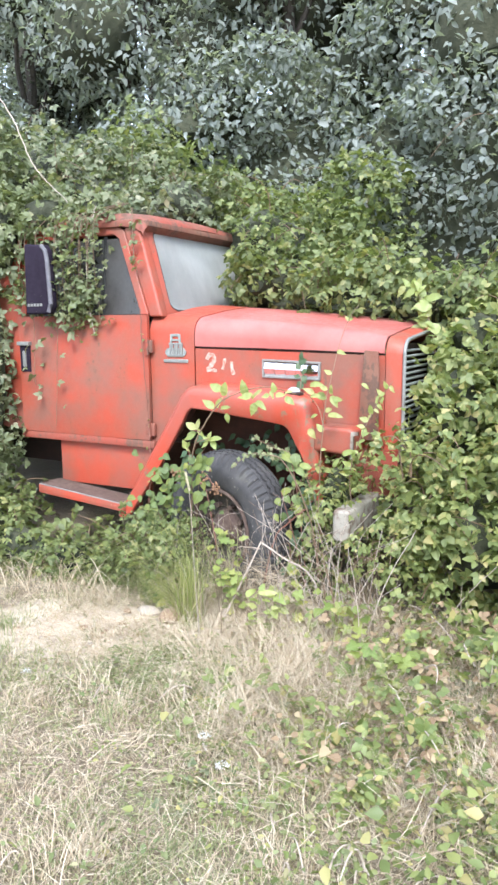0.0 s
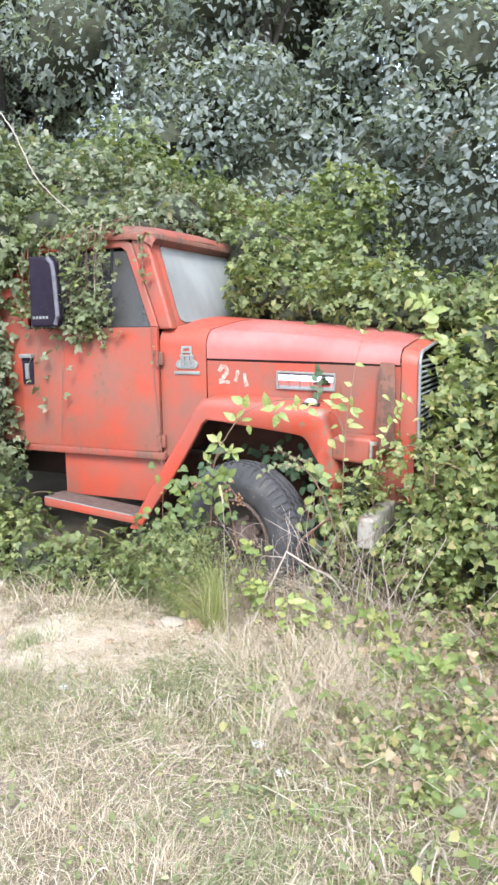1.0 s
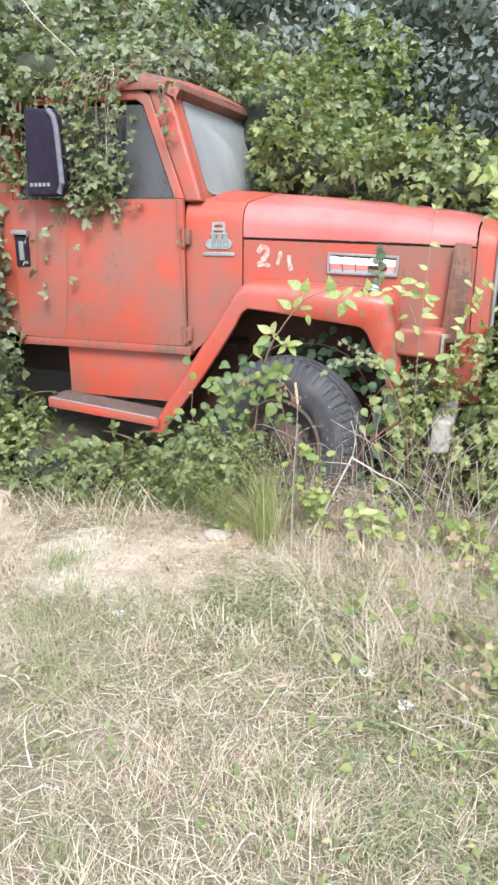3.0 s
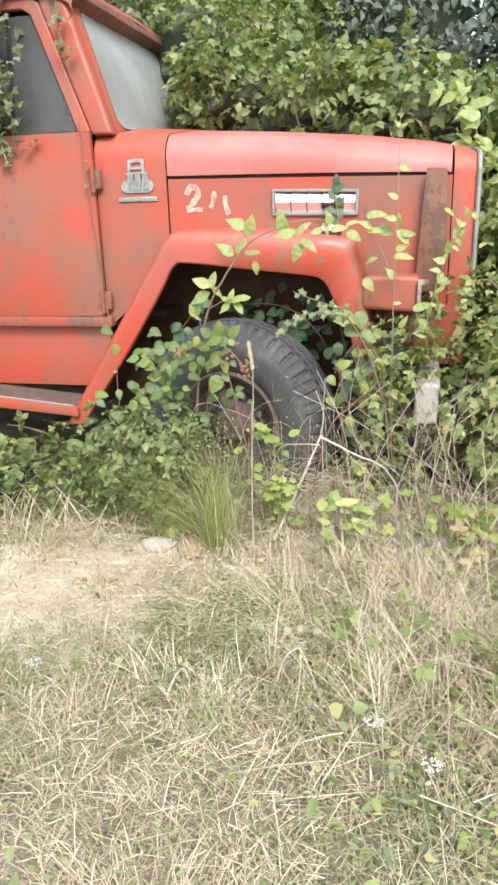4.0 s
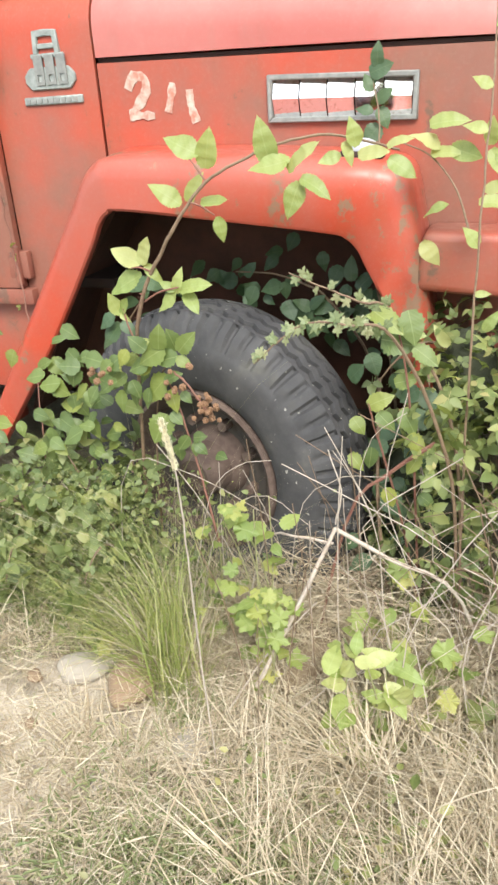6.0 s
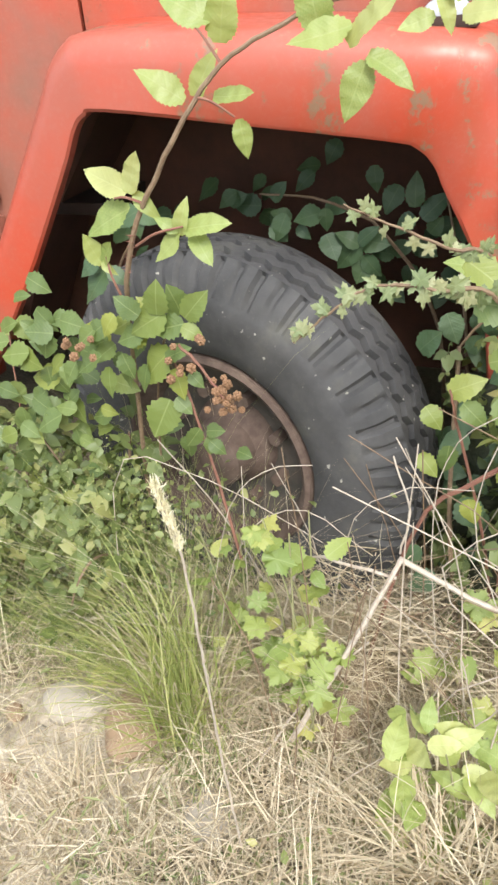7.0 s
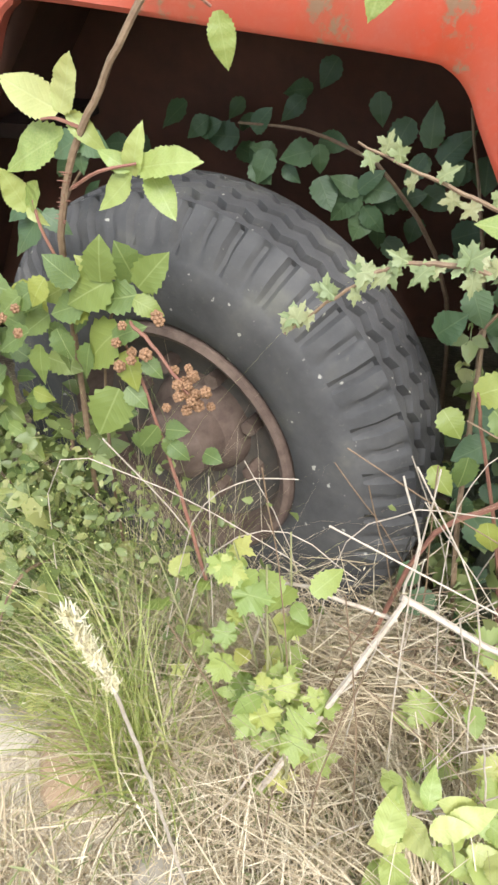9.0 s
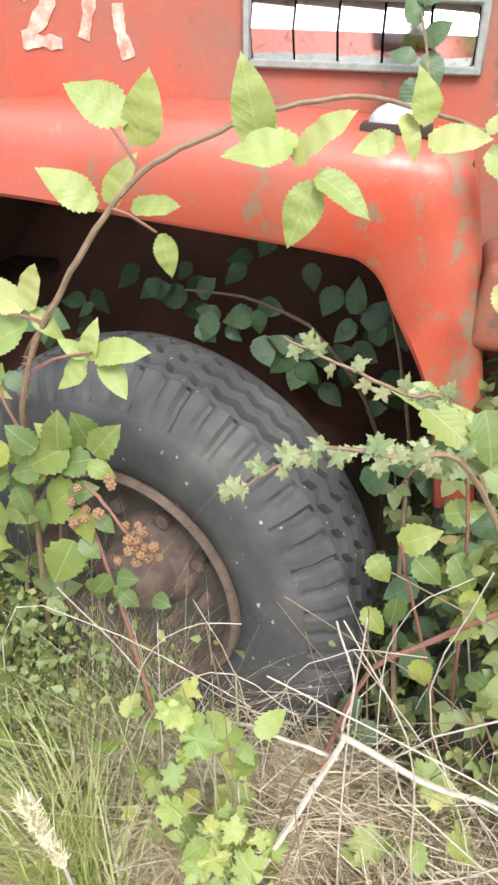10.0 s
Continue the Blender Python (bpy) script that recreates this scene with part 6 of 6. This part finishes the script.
# a sunlit bramble between the tyre and the apron
side_bramble = thing("bramble_plant", (-1.55, 3.55, 0), "bramble with broad sunlit leaves beside the tyre tread", "bramble")
for pts in ([(-1.52, 3.6, 0), (-1.54, 3.56, 0.5), (-1.57, 3.53, 0.85), (-1.60, 3.52, 1.0)], [(-1.50, 3.6, 0), (-1.56, 3.56, 0.4), (-1.64, 3.53, 0.72), (-1.66, 3.52, 0.80)]):
    part("cane", tube(curve_points(pts, 14, 0.0015), 0.004, 0.002, 6), CANE_RED, side_bramble)
for x, z, a, s in [(-1.616, 1.007, 334, 0.092), (-1.596, 0.954, 2, 0.085), (-1.563, 0.993, 290, 0.08), (-1.635, 0.808, 35, 0.066), (-1.614, 0.763, 320, 0.058), (-1.575, 0.856, 21, 0.06), (-1.684, 0.646, 315, 0.055), (-1.654, 0.647, 267, 0.06), (-1.54, 0.708, 310, 0.065), (-1.51, 0.562, 325, 0.05), (-1.56, 0.764, 312, 0.07), (-1.684, 0.737, 316, 0.05), (-1.53, 0.93, 330, 0.07), (-1.55, 0.64, 240, 0.06), (-1.60, 0.56, 290, 0.055)]:
    centred(side_bramble, ROUND, x, 3.51 + random.uniform(-0.02, 0.03), z, a, s, -0.3)

# bright shoot before the nose of the truck
nose = thing("bramble_shoot", (-1.4, 3.5, 0), "upright bramble shoot with yellow-green leaves before the bonnet", "bramble")
line = curve_points([(-1.4, 3.5, 0.0), (-1.43, 3.52, 0.6), (-1.44, 3.6, 1.16), (-1.44, 3.7, 1.42), (-1.45, 3.95, 1.72), (-1.46, 4.2, 1.86)], 40, 0.002)
part("cane", tube(line, 0.0035, 0.0015, 6), CANE, nose)
for k in range(9):
    i = int(14 + 26 * k / 9)
    for a in (random.uniform(-30, 60), random.uniform(120, 210)):
        if random.random() < 0.6:
            leaf(nose, BRIGHT, line[i] + Vector((0, 0, random.uniform(-0.02, 0.02))), facing(a), toward(), random.uniform(0.035, 0.06))
line = curve_points([(-1.22, 3.6, 0.0), (-1.25, 3.6, 0.6), (-1.3, 3.68, 0.95), (-1.22, 3.8, 1.25), (-1.12, 3.84, 1.42)], 30, 0.002)
part("cane", tube(line, 0.0035, 0.0015, 6), CANE, nose)
for k in range(24):
    leaf(nose, BRIGHT, line[int(14 + 16 * k / 24)], facing(random.uniform(0, 360)), toward(), random.uniform(0.03, 0.065))
line = curve_points([(-0.95, 4.3, 0.6), (-1.0, 4.4, 1.3), (-1.1, 4.5, 1.75), (-1.25, 4.6, 2.0)], 30, 0.002)
part("cane", tube(line, 0.006, 0.002, 6), CANE, nose)
for k in range(40):
    leaf(nose, BRIGHT, line[int(10 + 20 * k / 40)] + Vector((random.uniform(-0.05, 0.05), random.uniform(-0.05, 0.05), 0)), facing(random.uniform(-60, 240)), toward(), random.uniform(0.07, 0.12))

NOSE_LEAVES = [(-1.526, 1.403, 14, 0.085), (-1.527, 1.338, 5, 0.07), (-1.482, 1.334, 340, 0.08), (-1.392, 1.32, 354, 0.065), (-1.435, 1.376, 93, 0.06), (-1.412, 1.307, 304, 0.08), (-1.408, 1.232, 5, 0.085), (-1.569, 1.365, 141, 0.075), (-1.544, 1.218, 194, 0.06), (-1.66, 0.958, 161, 0.085), (-1.549, 1.116, 309, 0.07), (-1.231, 1.403, 333, 0.05), (-1.322, 1.023, 15, 0.085), (-1.512, 0.915, 125, 0.065), (-1.4, 0.958, 60, 0.06), (-1.59, 0.922, 2, 0.085)]
for x, z, a, s in NOSE_LEAVES:
    centred(nose, BRIGHT, x, 3.70, z, a, s)
part("cane", tube(curve_points([(-1.46, 3.66, 1.16), (-1.50, 3.69, 1.26), (-1.56, 3.70, 1.33), (-1.62, 3.69, 1.36)], 16), 0.003, 0.0016, 6), CANE, nose)

# dark leaves hanging before the bonnet vent
strand = thing("bramble_strand", (-1.70, 3.86, 1.335), "thin strand with dark leaves before the bonnet vent", "bramble")
part("cane", tube(curve_points([(-1.70, 3.86, 1.335), (-1.71, 3.90, 1.42), (-1.73, 3.93, 1.50), (-1.72, 3.95, 1.56)], 14, 0.001), 0.0025, 0.0015, 5), CANE, strand)
for x, z, a in [(-1.73, 1.37, 230), (-1.70, 1.41, 300), (-1.75, 1.43, 160), (-1.70, 1.46, 40), (-1.74, 1.49, 110), (-1.71, 1.52, 20), (-1.72, 1.55, 90)]:
    centred(strand, SHADE, x, 3.92, z, a, random.uniform(0.045, 0.065))

# weeds with single leaves that can be told apart
def weed(x, y, n, height, size, spread_by, meshes, label):
    z = ground_z(x, y)
    ob = thing("weed", (x, y, z), label, "weed", "leafy weeds by the wheel")
    for k in range(max(2, n // 8)):
        part("stem", tube(curve_points([(x + random.uniform(-0.02, 0.02), y, z - 0.01), (x + random.uniform(-0.5, 0.5) * spread_by, y + random.uniform(-0.4, 0.4) * spread_by, z + height * 0.55), (x + random.uniform(-1, 1) * spread_by, y + random.uniform(-0.6, 0.6) * spread_by, z + height)], 8), 0.003, 0.0015, 5), GRASS, ob)
    for k in range(n):
        h = height * random.uniform(0.15, 1.05)
        p = (x + random.uniform(-1, 1) * spread_by * (0.4 + 0.6 * h / height), y + random.uniform(-0.7, 0.7) * spread_by, z + h)
        a = random.uniform(0, 6.28)
        leaf(ob, meshes, p, (math.cos(a), math.sin(a) - 0.3, random.uniform(-0.3, 0.5)), (random.uniform(-0.4, 0.4), -0.5, 0.8), size * random.uniform(0.6, 1.15))


weed(-1.91, 3.36, 40, 0.56, 0.056, 0.085, WEED, "fresh yellow-green weed before the wheel")
weed(-2.04, 3.42, 16, 0.48, 0.045, 0.08, WEED, "fresh yellow-green weed before the wheel")
weed(-1.87, 3.29, 26, 0.34, 0.052, 0.085, WEED, "yellowing weed with a few bleached leaves")
weed(-1.60, 3.20, 34, 0.32, 0.078, 0.09, BRIGHT, "bright yellow-green bramble seedling in straw")
weed(-1.46, 3.30, 16, 0.30, 0.066, 0.09, WEED, "bright yellow-green bramble seedling in straw")
weed(-1.24, 3.42, 14, 0.36, 0.07, 0.08, BRIGHT, "yellow-green bramble seedling in dead stems")
weed(-1.60, 3.42, 14, 0.36, 0.07, 0.08, WEED, "yellowing weed in dead stems")
weed(-2.36, 3.33, 9, 0.07, 0.045, 0.05, WEED, "small green seedling in straw")
weed(-2.42, 3.36, 8, 0.08, 0.04, 0.05, ROUND, "small green seedling in straw")
weed(-1.15, 3.2, 24, 0.35, 0.08, 0.14, WEED, "yellowing weed in dry grass")
weed(-0.85, 2.9, 26, 0.32, 0.08, 0.16, WEED, "yellowing weed in dry grass")

# long grass tuft, seed head, dead stems
def tuft(x, y, n, height, material, label):
    z = ground_z(x, y)
    a = RNG.uniform(0, 2 * math.pi, n)
    p = np.column_stack((x + 0.035 * RNG.normal(size=n), y + 0.03 * RNG.normal(size=n), np.full(n, z)))
    f = np.column_stack((np.cos(a), np.sin(a), np.zeros(n))) * RNG.uniform(0.25, 0.9, n)[:, None] + np.array((-0.15, 0, 0.55))
    f[:, 2] *= 0.2
    tagged(scatter("grass_tuft", ARC, p, f, np.tile((0, 0, 1.0), (n, 1)) + RNG.normal(size=(n, 3)) * 0.1, height * RNG.uniform(0.4, 1.1, n), material, None, label, widths=0.0045 * RNG.uniform(0.5, 1.2, n)), label, "grass")


tuft(-2.13, 3.25, 90, 0.40, FRESH_GRASS, "long green grass tuft before the wheel")
tuft(-2.20, 3.36, 60, 0.42, FRESH_GRASS, "long green grass tuft before the wheel")
n = 130
a = RNG.uniform(0, 2 * math.pi, n)
out = np.column_stack((np.cos(a) * 0.55 - 0.14, np.sin(a) * 0.5, np.full(n, 0.45)))
p = np.column_stack((-2.13 + 0.035 * RNG.normal(size=n), 3.26 + 0.03 * RNG.normal(size=n), np.full(n, 0.0)))
tagged(scatter("grass_tuft", ARC, p, out, np.tile((0, 0, 1.0), (n, 1)), 0.60 * RNG.uniform(0.35, 1.1, n), FRESH_GRASS, None, "", widths=0.0046 * RNG.uniform(0.5, 1.2, n)), "upright yellow-green grass tuft before the wheel", "grass")
tuft(-2.12, 3.27, 90, 0.46, STRAW, "dry blades in the long green grass tuft")
tuft(-4.2, 3.3, 130, 0.40, STRAW, "bleached drooping grass tuft before brambles")
tuft(-1.55, 3.1, 120, 0.42, STRAW, "bleached dry grass tuft beside weeds")
tuft(-1.0, 3.3, 130, 0.48, STRAW, "bleached dry grass tuft beside weeds")

seed_head = thing("grass_stalk", (-1.93, 3.06, 0), "single pale grass stalk with a feathery seed head", "grass")
line = curve_points([(-1.93, 3.06, -0.01), (-1.915, 3.0, 0.45), (-1.88, 2.92, 0.86), (-1.885, 2.895, 1.0)], 40, 0.0008)
part("stalk", tube(line, 0.0024, 0.0012, 5), CANE_DRY, seed_head)
pp = np.array([line[i] for i in RNG.integers(30, 41, 560)]) + RNG.normal(size=(560, 3)) * 0.0022
scatter("seed_head", BLADE, pp, RNG.normal(size=(560, 3)) * 0.30 + np.array((0, 0, 0.9)), RNG.normal(size=(560, 3)), 0.010, PALE_SEED, seed_head, "feathery pale seed head", widths=0.0016)


def dead_stem(pts, r, label="bleached broken dead stem", material=None):
    ob = thing("dead_stem", tuple(pts[0]), label, "stem", "dead stems by the wheel")
    part("stem", tube(curve_points(pts, 10, 0.0015), r, r * 0.7, 6), material or CANE_DRY, ob)


dead_stem([(-1.89, 3.26, 0.10), (-1.80, 3.30, 0.31), (-1.705, 3.36, 0.545)], 0.0065)
dead_stem([(-1.71, 3.38, 0.53), (-1.57, 3.38, 0.46), (-1.42, 3.42, 0.36), (-1.30, 3.45, 0.02)], 0.0055)
dead_stem([(-1.68, 3.30, 0.0), (-1.70, 3.36, 0.50), (-1.69, 3.37, 0.78)], 0.0016)
dead_stem([(-1.71, 3.38, 0.54), (-1.70, 3.40, 0.62), (-1.735, 3.42, 0.72)], 0.0022)
dead_stem([(-1.71, 3.36, 0.50), (-1.80, 3.38, 0.49), (-1.91, 3.42, 0.43), (-2.0, 3.44, 0.02)], 0.0035)
dead_stem([(-1.98, 3.2, 0.0), (-1.88, 3.3, 0.16), (-1.76, 3.38, 0.30)], 0.003)
dead_stem([(-1.58, 3.6, 0.0), (-1.64, 3.6, 0.45), (-1.66, 3.7, 0.80)], 0.006, "grey woody bramble stem", CANE)
dead_stem([(-1.5, 3.5, 0.72), (-1.6, 3.5, 0.63), (-1.7, 3.5, 0.5), (-1.8, 3.48, 0.02)], 0.0055, "thin reddish bramble cane before the tyre", CANE_RED)
for k in range(60):
    x, y = random.uniform(-1.95, -0.8), random.uniform(3.15, 3.65)
    h, a = random.uniform(0.25, 0.8), random.uniform(0, 6.28)
    lean_by = random.uniform(0.05, 0.4)
    dead_stem([(x, y, -0.01), (x + 0.5 * lean_by * math.cos(a), y + 0.25 * lean_by * math.sin(a), h * 0.6), (x + lean_by * math.cos(a), y + 0.4 * lean_by * math.sin(a) - 0.03, h)], random.uniform(0.0012, 0.0018) if x < -1.55 else random.uniform(0.0015, 0.003), "thin bleached dead stem", random.choice((CANE_DRY, CANE)))

clumped("fine_grass", "fine wispy grass with tiny seeds before the wheel", 26, 40, (-2.45, -1.85, 3.40, 3.60), lambda x, y: np.ones_like(x), 0.50, 0.0011, STRAW, 0.06, 0.9)
clumped("fine_grass", "fine wispy green grass below the brambles", 40, 30, (-2.75, -2.15, 3.36, 3.58), lambda x, y: np.ones_like(x), 0.42, 0.0013, GRASS, 0.06, 0.9)
n_tiny = 1700
tiny = np.column_stack((RNG.normal(-2.40, 0.17, n_tiny), RNG.uniform(3.40, 3.58, n_tiny), RNG.uniform(0.08, 0.56, n_tiny)))
tagged(scatter("weed_leaves", SINGLE, tiny, RNG.normal(size=(n_tiny, 3)) + np.array((0, -0.3, 0.2)), RNG.normal(size=(n_tiny, 3)) * 0.6 + np.array((0, -0.5, 0.7)), 0.022 * RNG.uniform(0.5, 1.3, n_tiny), LEAF_MID), "dense small-leaved weed beside the tyre", "weed", kind="stuff")

clumped("fine_grass", "thin dry wisps standing before the rusted wheel", 16, 26, (-2.38, -1.92, 3.42, 3.56), lambda x, y: np.ones_like(x), 0.95, 0.0009, STRAW, 0.05, 0.8)
clumped("fine_grass", "thin green wisps standing before the rusted wheel", 10, 26, (-2.38, -2.0, 3.42, 3.56), lambda x, y: np.ones_like(x), 0.9, 0.001, GRASS, 0.05, 0.8)
for k in range(54):
    x, y, h = random.uniform(-1.62, -1.0), random.uniform(3.2, 3.5), random.uniform(0.4, 0.9)
    dead_stem([(x, y, -0.01), (x + random.uniform(-0.10, 0.10), y, h * 0.35), (x + random.uniform(-0.16, 0.16), y, h * 0.7), (x + random.uniform(-0.3, 0.3), y - 0.03, h)], random.uniform(0.0009, 0.0018), "thin bleached dead stem", random.choice((CANE_DRY, CANE)))

# fine seeded grass beside the tyre, thin threads of dry grass over the rim
n_seed = 1300
seeds = np.column_stack((RNG.normal(-2.30, 0.11, n_seed), RNG.uniform(3.34, 3.46, n_seed), RNG.normal(0.46, 0.09, n_seed)))
tagged(scatter("grass_seeds", SINGLE, seeds, RNG.normal(size=(n_seed, 3)), RNG.normal(size=(n_seed, 3)), 0.0042 * RNG.uniform(0.6, 1.3, n_seed), FRESH_GRASS), "tiny pale seeds of a fine feathery grass", "grass", kind="stuff")
clumped("fine_grass", "fine pale seeded grass beside the tyre", 26, 22, (-2.45, -2.12, 3.34, 3.46), lambda x, y: np.ones_like(x), 0.75, 0.0010, FRESH_GRASS, 0.05, 0.7)
for pts in ([(-2.34, 3.40, 0.0), (-2.28, 3.40, 0.60), (-2.10, 3.41, 0.62), (-1.86, 3.42, 0.50)], [(-2.16, 3.40, 0.0), (-2.06, 3.41, 0.50), (-1.98, 3.42, 0.64), (-1.88, 3.43, 0.67)], [(-2.02, 3.40, 0.0), (-2.015, 3.40, 0.4), (-2.01, 3.41, 0.66)], [(-2.12, 3.38, 0.0), (-2.03, 3.40, 0.46), (-1.90, 3.41, 0.58), (-1.78, 3.42, 0.50)], [(-1.60, 3.40, 0.0), (-1.66, 3.42, 0.55), (-1.64, 3.43, 0.74), (-1.56, 3.44, 0.82)], [(-1.86, 3.42, 0.0), (-1.82, 3.44, 0.50), (-1.72, 3.46, 0.62), (-1.60, 3.46, 0.64)]):
    dead_stem(pts, 0.0011, "thin bleached thread of dry grass")

# heap of dead stems and straw against the foot of the tyre
clumped("dead_stem_heap", "tangled dead stems heaped against the tyre", 90, 40, (-2.08, -1.42, 3.40, 3.56), lambda x, y: np.ones_like(x), 0.34, 0.0016, STRAW, 0.06, 1.6)
n_lie = 2600
lie = np.column_stack((RNG.uniform(-2.1, -1.3, n_lie), RNG.uniform(3.36, 3.62, n_lie), 0.36 * RNG.random(n_lie) ** 1.3))
lie[:, 2] *= np.clip(1.25 - 2.2 * np.abs(lie[:, 0] + 1.72), 0.25, 1)
tagged(scatter("dead_stem_heap", BLADE, lie, RNG.normal(size=(n_lie, 3)) * np.array((1, 0.5, 0.35)), RNG.normal(size=(n_lie, 3)) + np.array((0, -0.6, 0.8)), RNG.uniform(0.06, 0.24, n_lie), STRAW, None, "", widths=RNG.uniform(0.001, 0.0026, n_lie)), "bleached and brown stems heaped before the tyre", "straw", kind="stuff")
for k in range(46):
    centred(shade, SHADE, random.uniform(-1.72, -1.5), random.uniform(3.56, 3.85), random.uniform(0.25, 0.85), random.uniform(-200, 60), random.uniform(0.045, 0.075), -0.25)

# flowers and stones
def flower(x, y, h):
    z = ground_z(x, y)
    ob = thing("wild_flower", (x, y, z), "white flat-headed wild flower in the grass", "flower", "white wild flowers")
    part("stem", tube([(x, y, z - 0.01), (x + 0.01, y, z + h)], 0.002, 0.0015, 5), GRASS, ob)
    n = 90
    r, a = 0.026 * np.sqrt(RNG.random(n)), RNG.uniform(0, 6.28, n)
    p = np.column_stack((x + 0.01 + r * np.cos(a), y + r * np.sin(a), z + h + 0.008 * RNG.random(n)))
    scatter("flower_head", SINGLE, p, np.column_stack((np.cos(a), np.sin(a), 0.2 * np.ones(n))), np.tile((0, 0, 1.0), (n, 1)), 0.007, PETAL, ob, "white flower head")


for x, y, h in ((-1.41, 2.27, 0.03), (-1.25, 2.15, 0.03), (-2.53, 2.36, 0.0)):
    flower(x, y, h + 0.02)


def stone(x, y, r, flat, material, label):
    bm = bmesh.new()
    bmesh.ops.create_icosphere(bm, subdivisions=3, radius=1)
    seed = Vector((x * 7, y * 5, r * 40))
    turn = random.uniform(0, 6.28)
    for v in bm.verts:
        k = 1 + 0.25 * noise.noise(v.co * 1.3 + seed) + 0.06 * noise.noise(v.co * 5 + seed)
        q = Vector((v.co.x * 1.2 * k, v.co.y * 0.85 * k, v.co.z * flat * k))
        v.co = Vector((x + r * (q.x * math.cos(turn) - q.y * math.sin(turn)), y + r * (q.x * math.sin(turn) + q.y * math.cos(turn)), ground_z(x, y) + r * q.z + r * flat * 0.35))
    tagged(part("stone", bm, material, None, label), label, "stone", "stones in the straw")


stone(-2.245, 3.245, 0.078, 0.62, STONE_TAN, "rounded orange-tan stone in straw")
stone(-2.41, 3.26, 0.068, 0.5, STONE_PALE, "pale flat stone in straw")
stone(-1.79, 3.45, 0.12, 0.8, STONE_BROWN, "brown stone below the dead stems")
stone(-1.87, 3.50, 0.085, 0.8, STONE_BROWN, "brown stone below the dead stems")
stone(-1.69, 3.52, 0.06, 0.7, STONE_BROWN, "brown stone below the dead stems")
stone(-2.02, 3.11, 0.06, 0.4, STONE_PALE, "flat grey stone in straw")
stone(-4.0, 3.4, 0.13, 0.45, STONE_PALE, "pale stone at the edge of the brambles")
for k in range(26):
    x, y = random.gauss(-2.65, 0.35), random.gauss(2.88, 0.28)
    stone(x, y, random.uniform(0.010, 0.026), 0.5, random.choice((STONE_PALE, STONE_PALE, STONE_TAN)), "small pale stone on bare earth")
